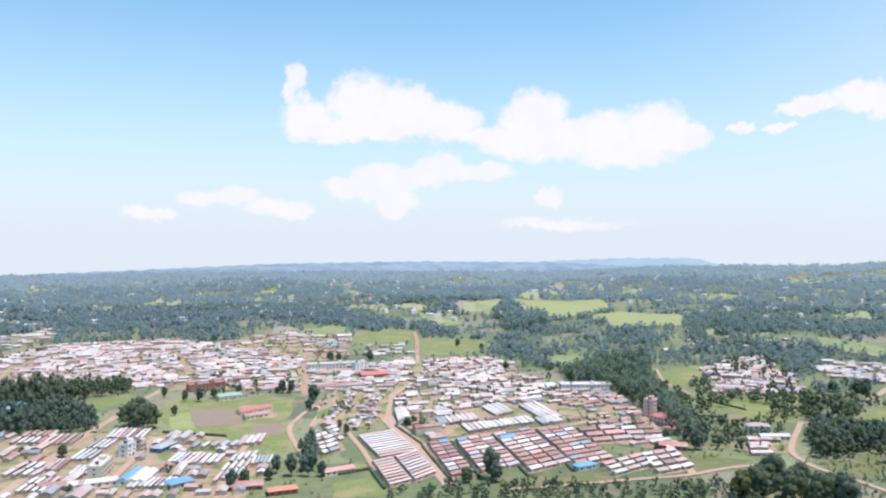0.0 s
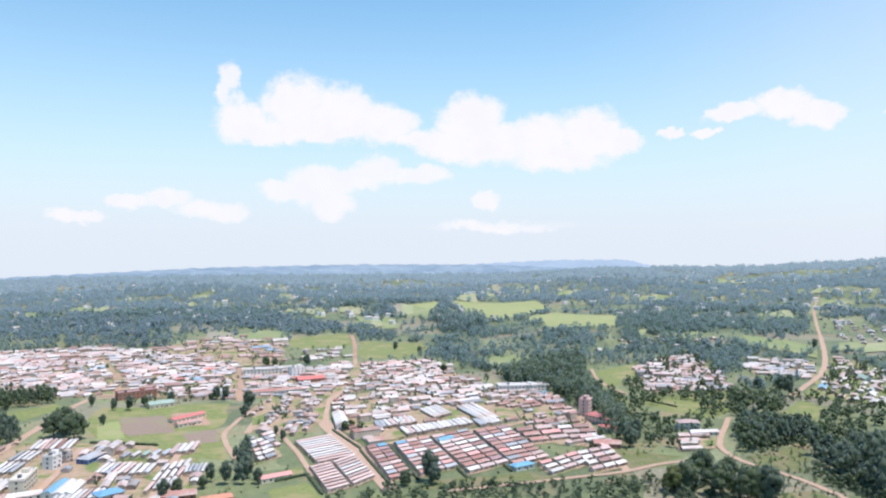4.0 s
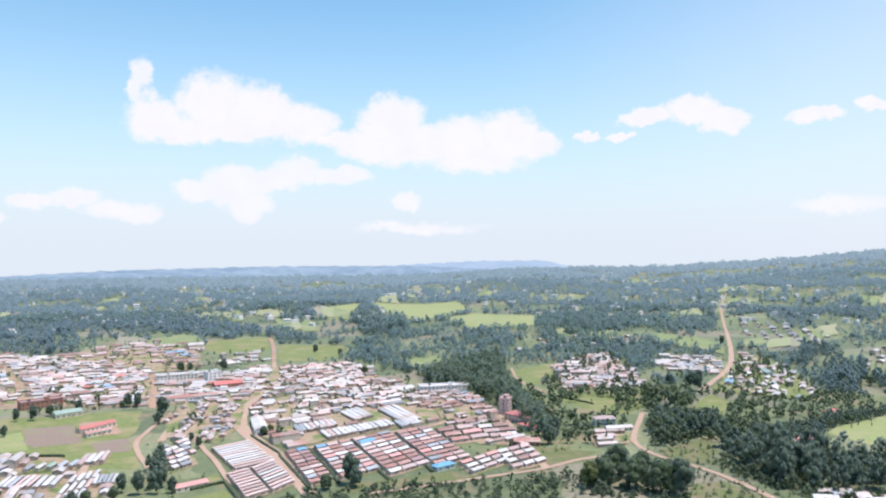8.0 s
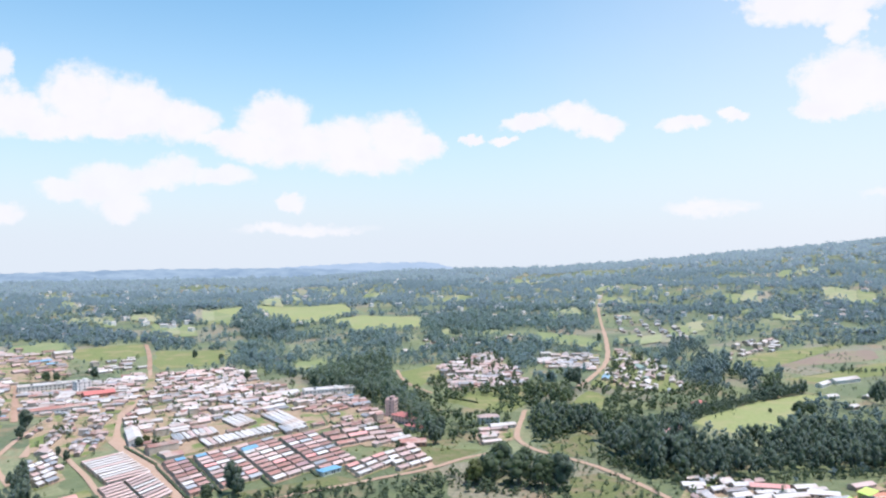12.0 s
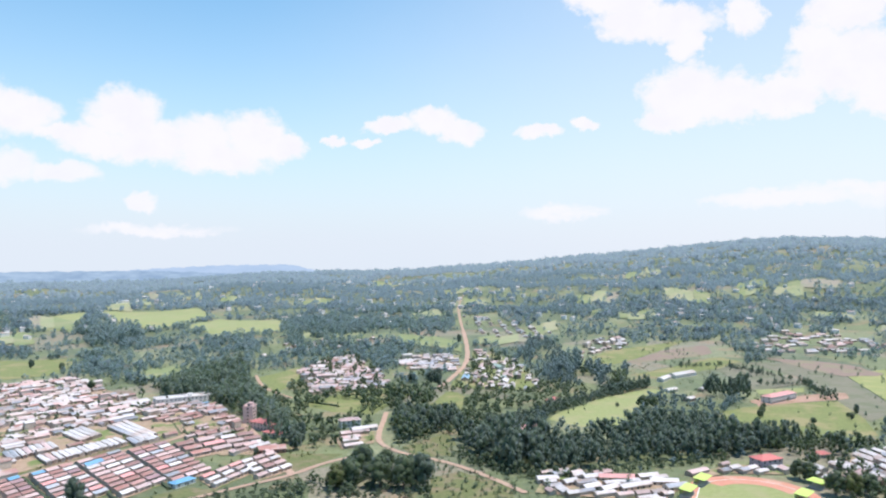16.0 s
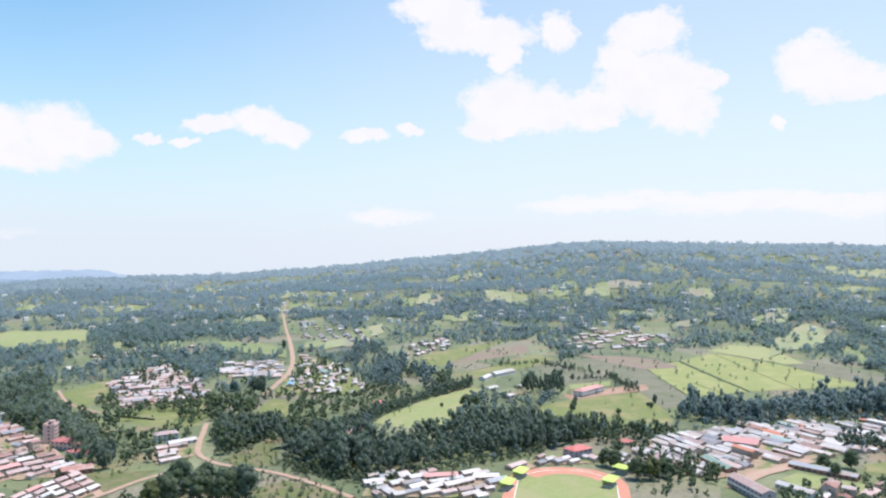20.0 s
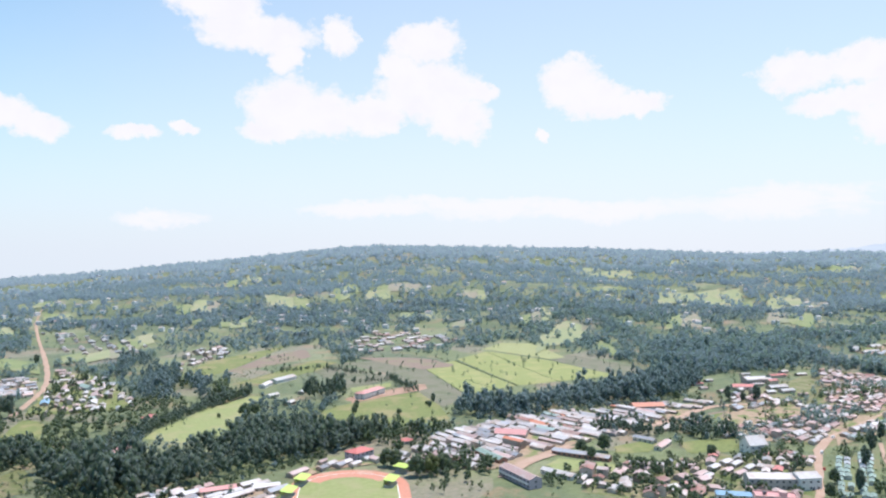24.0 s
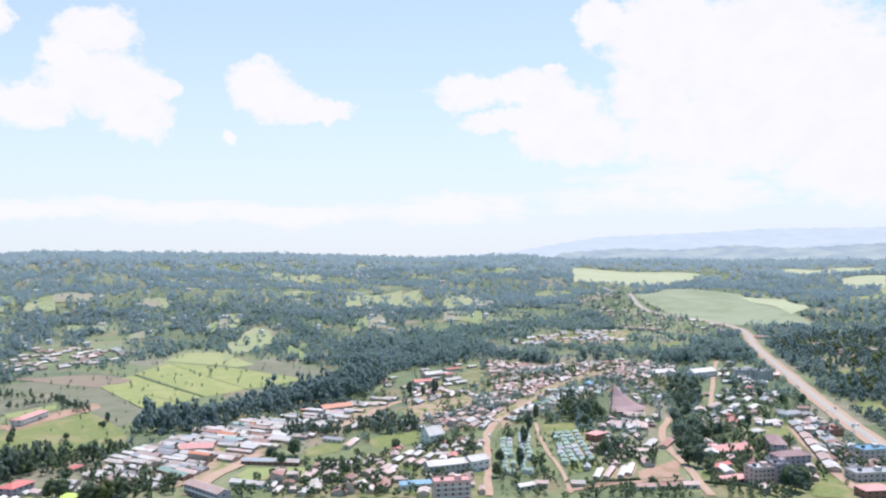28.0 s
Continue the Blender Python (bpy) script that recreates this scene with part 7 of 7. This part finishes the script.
wood([(259, 467), (270, 411), (274, 380), (224, 411)], 14, 4, LEAF, 61, tall=0.8, trunk=0.0, clear=True, label="low scrub on rough grass")

wood([(513, 38), (538, 42), (552, 2), (518, -3)], 9, 5, LEAF, 62, clear=True, label="garden trees along a lane")
wood([(514, -10), (530, -45), (546, -93), (502, -89), (494, -10)], 10, 4.5, LEAF, 63, clear=True, label="garden trees along a lane")
wood([(570, 3), (666, 11), (691, -29), (585, -31)], 8.5, 3.4, LEAF, 64, clear=True, label="small garden trees between cottages")

# young growth along the foot of the plantation
wood([(290, 498), (312, 430), (350, 410), (404, 407), (462, 388), (455, 378), (400, 390), (345, 396), (304, 412), (282, 470)], 5, 5, LEAF, 321, tall=1.1, trunk=0.05, clear=True, label="young trees and scrub below a plantation")
# groves and rows of tall dark trees in and above the eastern town
for k, (poly, gap, size) in enumerate((([(1116, 58), (1117, 15), (1162, 16), (1161, 60)], 9, 14), ([(1153, -26), (1166, -96), (1191, -98), (1178, -27)], 8, 11),
                                       ([(1138, -129), (1145, -195), (1175, -200), (1168, -132)], 8, 13), ([(1165, -201), (1165, -277), (1223, -291), (1224, -211)], 9, 13),
                                       ([(798, -110), (801, -139), (890, -154), (887, -122)], 9, 11), ([(603, -88), (607, -106), (715, -125), (712, -99)], 8, 11),
                                       ([(711, 3), (718, -38), (828, -44), (821, 3)], 12, 9), ([(599, -29), (601, -59), (631, -62), (629, -30)], 7, 7),
                                       ([(636, 236), (654, 182), (672, 187), (653, 243)], 6, 8), ([(660, 158), (671, 123), (685, 126), (673, 161)], 6, 7),
                                       ([(589, 195), (607, 165), (622, 169), (604, 200)], 7, 7))):
    # groves beyond 900 m get leaves with haze in their colour
    wood(poly, gap, size, LEAF_HAZE_TINT if poly[0][0] > 900 else LEAF_GUM, 300 + k, FAR_CROWNS if poly[0][0] > 900 else MID_CROWNS, tall=1.35, label="tall dark trees in a close grove", clear=True)
wood([(-90, 496), (-82, 494), (-95, 573), (-104, 575)], 5, 7, LEAF_GUM, 320, tall=1.35, label="dark row of trees along a loop track")

# trees in the yards of the crowded quarters
g = np.random.default_rng(83)
X, Y = [], []
for k, poly in enumerate(YARDS):
    x, y = scatter(poly, 13, 200 + k, off_houses)
    ok = g.random(len(x)) < 0.42
    X.append(x[ok])
    Y.append(y[ok])
for k, poly in enumerate(CLEARED):
    x, y = scatter(poly, 13, 400 + k, clear_of_things)
    ok = (g.random(len(x)) < 0.3) & (np.hypot(x, y) > 640)
    X.append(x[ok])
    Y.append(y[ok])
X, Y = np.concatenate(X), np.concatenate(Y)
half = g.random(len(X)) < 0.6
plant("yard_trees", X[half], Y[half], 4.6, FAR_CROWNS, LEAF, "small leafy trees in crowded yards", 84)
plant("yard_trees", X[~half], Y[~half], 2.8, FAR_CROWNS, LEAF_LIGHT, "light green bushes in crowded yards", 85, 0.0)

# trees between houses, gardens and along lanes
TOWN = [(-612, 1041), (-421, 1192), (87, 972), (176, 791), (169, 505), (-26, 455), (-268, 455)]
x, y = scatter(TOWN, 22, 20, lambda a, b: clear_of_things(a, b) & off_houses(a, b) & (np.sin(a / 41) * np.sin(b / 57) > 0.1))
plant("garden_trees", x, y, 5.5, MID_CROWNS, LEAF, "scattered garden trees between houses", 20)
EAST = [(510, 397), (472, 253), (521, -246), (895, -253), (1177, -215), (1038, 67), (733, 158), (546, 212)]
OPEN = [[(575, 203), (605, 201), (615, 168), (564, 159)], [(620, 160), (649, 119), (607, 108), (583, 144)], [(463, 245), (534, 251), (593, 235), (565, 215), (502, 219), (467, 215)]]
def leafy_town(a, b):
    ok = clear_of_things(a, b) & off_houses(a, b) & (np.sin(a / 31) * np.sin(b / 37) + 0.5 * np.sin(a / 13 + b / 17) + 0.4 * np.sin(a / 7 - b / 5) > -0.7)
    for poly in OPEN:
        ok &= ~inside(poly, a, b)
    return ok


x, y = scatter(EAST, 7.5, 21, leafy_town)
near = np.hypot(x, y) < 660
plant("garden_trees", x[near], y[near], 6, MID_CROWNS, LEAF, "leafy garden trees round houses", 21)
x, y = scatter(EAST, 8.5, 23, leafy_town)
far = np.hypot(x, y) >= 660
dark = np.sin(x / 41 + 1) * np.sin(y / 29) > 0
plant("garden_trees", x[far & dark], y[far & dark], 7.0, FAR_CROWNS, LEAF_HAZE_TINT, "dark garden trees between houses", 26)
plant("garden_trees", x[far & ~dark], y[far & ~dark], 6.5, FAR_CROWNS, LEAF, "leafy garden trees between houses", 27)
VALLEY = [(232, 809), (377, 755), (533, 695), (701, 790), (481, 583), (333, 542), (270, 540), (204, 562), (217, 720)]
x, y = scatter(VALLEY, 9.5, 22, lambda a, b: clear_of_things(a, b) & off_houses(a, b) & (np.sin(a / 43 + 1) * np.sin(b / 39) + 0.5 * np.sin(a / 17 - b / 23) > -0.75))
for poly in CLEARED:
    ok = ~inside(poly, x, y)
    x, y = x[ok], y[ok]
plant("valley_trees", x, y, 8, MID_CROWNS, LEAF, "mixed trees in a green valley", 22)

FARM = [(633, 515), (824, 670), (988, 716), (1009, 600), (1204, 614), (1115, 459), (1037, 295), (881, 285), (725, 370), (648, 377), (583, 412)]
FARM_WEST = [(663, 815), (827, 892), (1012, 873), (857, 690), (597, 508), (595, 615), (469, 560), (420, 548)]
x, y = scatter(FARM, 17, 24, lambda a, b: (np.modf(np.abs(np.sin(a * 3.1 + b * 7.7)) * 91)[0] < 0.3) & off_houses(a, b))
plant("saplings", x, y, 3.8, FAR_CROWNS, LEAF_GUM, "slim young trees scattered over fields", 24, 0.3, 1.3)
x, y = scatter(FARM_WEST, 13, 25, lambda a, b: (np.sin(a / 23) * np.sin(b / 27) > 0.25) & off_houses(a, b))
plant("saplings", x, y, 3.2, FAR_CROWNS, LEAF_GUM, "slim young trees scattered over fields", 25, 0.3, 1.3)


# the wooded country all the way to the skyline

def country(r0, r1, spacing, size, crowns, seed, bias, patch_leaf=None, others=None):
    g = np.random.default_rng(seed)
    n = int(radians(170) * (r1 * r1 - r0 * r0) / 2 / spacing ** 2)
    a, r = np.radians(g.uniform(-42, 128, n)), np.sqrt(g.uniform(r0 * r0, r1 * r1, n))
    r += g.normal(size=n) * 0.07 * r0  # the belts run into one another
    x, y = np.sin(a) * r, np.cos(a) * r
    thick = 1.0 * np.sin(x / 170 + 0.6 + np.sin(y / 210)) * np.sin(y / 140 + np.sin(x / 260)) + 0.6 * np.sin(x / 61 + y / 83 + np.sin(x / 190)) + 0.6 * np.sin(x / 29 - y / 23 + 2 * np.sin(y / 97)) + 0.5 * g.normal(size=n)
    bias = bias - 0.25 * np.clip((np.degrees(a) - 48) / 15, 0, 1)
    bias = bias - 0.5 * np.clip((-4 - np.degrees(a)) / 8, 0, 1)
    ok = (thick > bias) & clear_of_things(x, y) & ~inside(TOWN, x, y) & ~inside(EAST, x, y) & ~inside(VALLEY, x, y)
    for poly in YARDS + CLEARED + [FARM, FARM_WEST]:
        ok &= ~inside(poly, x, y)
    x, y = x[ok], y[ok]
    gum = np.sin(x / 260) * np.sin(y / 310 + 1) > 0
    plant("country_woods", x[gum], y[gum], size, crowns, patch_leaf or LEAF_GUM, "wide bluish woods over rolling country", seed)
    plant("country_woods", x[~gum], y[~gum], size, crowns, others or LEAF, "wide green woods over rolling country", seed + 1)


# leaf colours turn bluer belt by belt, as painted haze; the last two glow
country(650, 900, 9, 7, MID_CROWNS, 30, 0.25, LEAF_HAZE_TINT, LEAF)
country(900, 1300, 9.8, 8.8, FAR_CROWNS, 37, -0.1, LEAF_HAZE_TINT, LEAF_HAZY)
country(1300, 2000, 10.2, 10.4, FARTHEST_CROWNS, 36, -0.38, LEAF_HAZE_BLUE, LEAF_HAZY)
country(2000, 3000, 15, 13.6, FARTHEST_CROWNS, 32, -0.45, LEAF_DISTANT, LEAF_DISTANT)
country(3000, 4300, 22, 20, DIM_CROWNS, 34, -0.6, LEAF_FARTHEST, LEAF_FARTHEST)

# homesteads far out among the woods
g = np.random.default_rng(61)
V, F, I, base = [], [], [], 0
keys = list(ROOF)
for k in range(800):
    a, r = radians(g.uniform(-30, 88)), g.uniform(1450, 3600)
    x, y = math.sin(a) * r, math.cos(a) * r
    if inside(FARM, x, y) or any(bool(inside(f, x, y)) for f in FIELDS):
        continue
    size = g.uniform(5.5, 9) * (1 + r / 6000)
    wv, wf, rv, rf = house_arrays(size * 1.3, size * 0.75, 3.6, 1.4)
    up = h(x, y) + 3.5
    turn = g.uniform(0, 3.14)
    c = keys.index(("white", "white", "white", "white", "grey", "grey", "pink")[int(g.integers(7))])
    wv[:4, 2] = -6.0
    for v, f, m in ((wv, wf, 0), (rv, rf, 1 + c)):
        V.append(turned(v, turn, x, y, up))
        F.append(f + base)
        I.append(np.full(len(f), m))
        base += len(v)
tagged(link_mesh("homesteads", np.concatenate(V), np.concatenate(F), [WALL_OF["white"]] + [ROOF[k] for k in keys], np.concatenate(I)), "small farm houses dotted over distant wooded hills", "houses", kind="stuff")

# single trees along the hedges of far plots
g = np.random.default_rng(66)
a, r = np.radians(g.uniform(-38, 122, 5600)), np.sqrt(g.uniform(1000 ** 2, 2300 ** 2, 5600))
x, y = np.sin(a) * r, np.cos(a) * r
ok = clear_of_things(x, y)
for poly in YARDS + CLEARED + [FARM, FARM_WEST]:
    ok &= ~inside(poly, x, y)
plant("hedge_trees", x[ok], y[ok], 6, FARTHEST_CROWNS, LEAF_HAZE_TINT, "single trees along hedges between far plots", 66)

# thick low growth beside the near dirt road and in the cottage gardens
for k, (poly, gap, size, mat) in enumerate((([(230, 520), (300, 560), (345, 520), (330, 430), (290, 380), (225, 400), (180, 445)], 6.5, 3.0, LEAF),
                                            ([(40, 470), (120, 505), (200, 540), (230, 600), (180, 610), (100, 500), (30, 480)], 7, 2.6, LEAF_LIGHT),
                                            ([(540, 46), (680, 56), (690, -28), (545, -30)], 6.5, 3.0, LEAF), ([(500, 40), (540, 44), (552, -90), (502, -92)], 7, 3.4, LEAF),
                                            ([(560, -60), (690, -70), (700, -40), (570, -30)], 7, 3.6, LEAF))):
    x, y = scatter(poly, gap, 700 + k, lambda a, b: off_houses(a, b))
    ok = np.ones(len(x), bool)
    for line, width in ROADS:
        for i in range(0, len(line), 2):
            ok &= (x - line[i, 0]) ** 2 + (y - line[i, 1]) ** 2 > (width / 2 + 4) ** 2
    plant("undergrowth", x[ok], y[ok], size, FAR_CROWNS, mat, "thick low bushes on rough ground", 710 + k, 0.0, 0.9, category="bushes", stretch=0.4)

# bushes and tufts on open ground
g = np.random.default_rng(50)
a, r = np.radians(g.uniform(-38, 122, 12000)), np.sqrt(g.uniform(400 ** 2, 1150 ** 2, 12000))
x, y = np.sin(a) * r, np.cos(a) * r
ok = (np.sin(x / 23) * np.sin(y / 31) + 0.6 * g.normal(size=len(x)) > 0.1) & clear_of_things(x, y, 0.0)
for poly in YARDS + CLEARED:
    ok &= ~inside(poly, x, y)
half = g.random(len(x)) < 0.5
plant("bushes", x[ok & half], y[ok & half], 2.6, FARTHEST_CROWNS, LEAF, "low green bushes on rough ground", 51, 0.0, category="bushes")
plant("bushes", x[ok & ~half], y[ok & ~half], 2.2, FARTHEST_CROWNS, LEAF_LIGHT, "low light green bushes on rough ground", 52, 0.0, category="bushes")
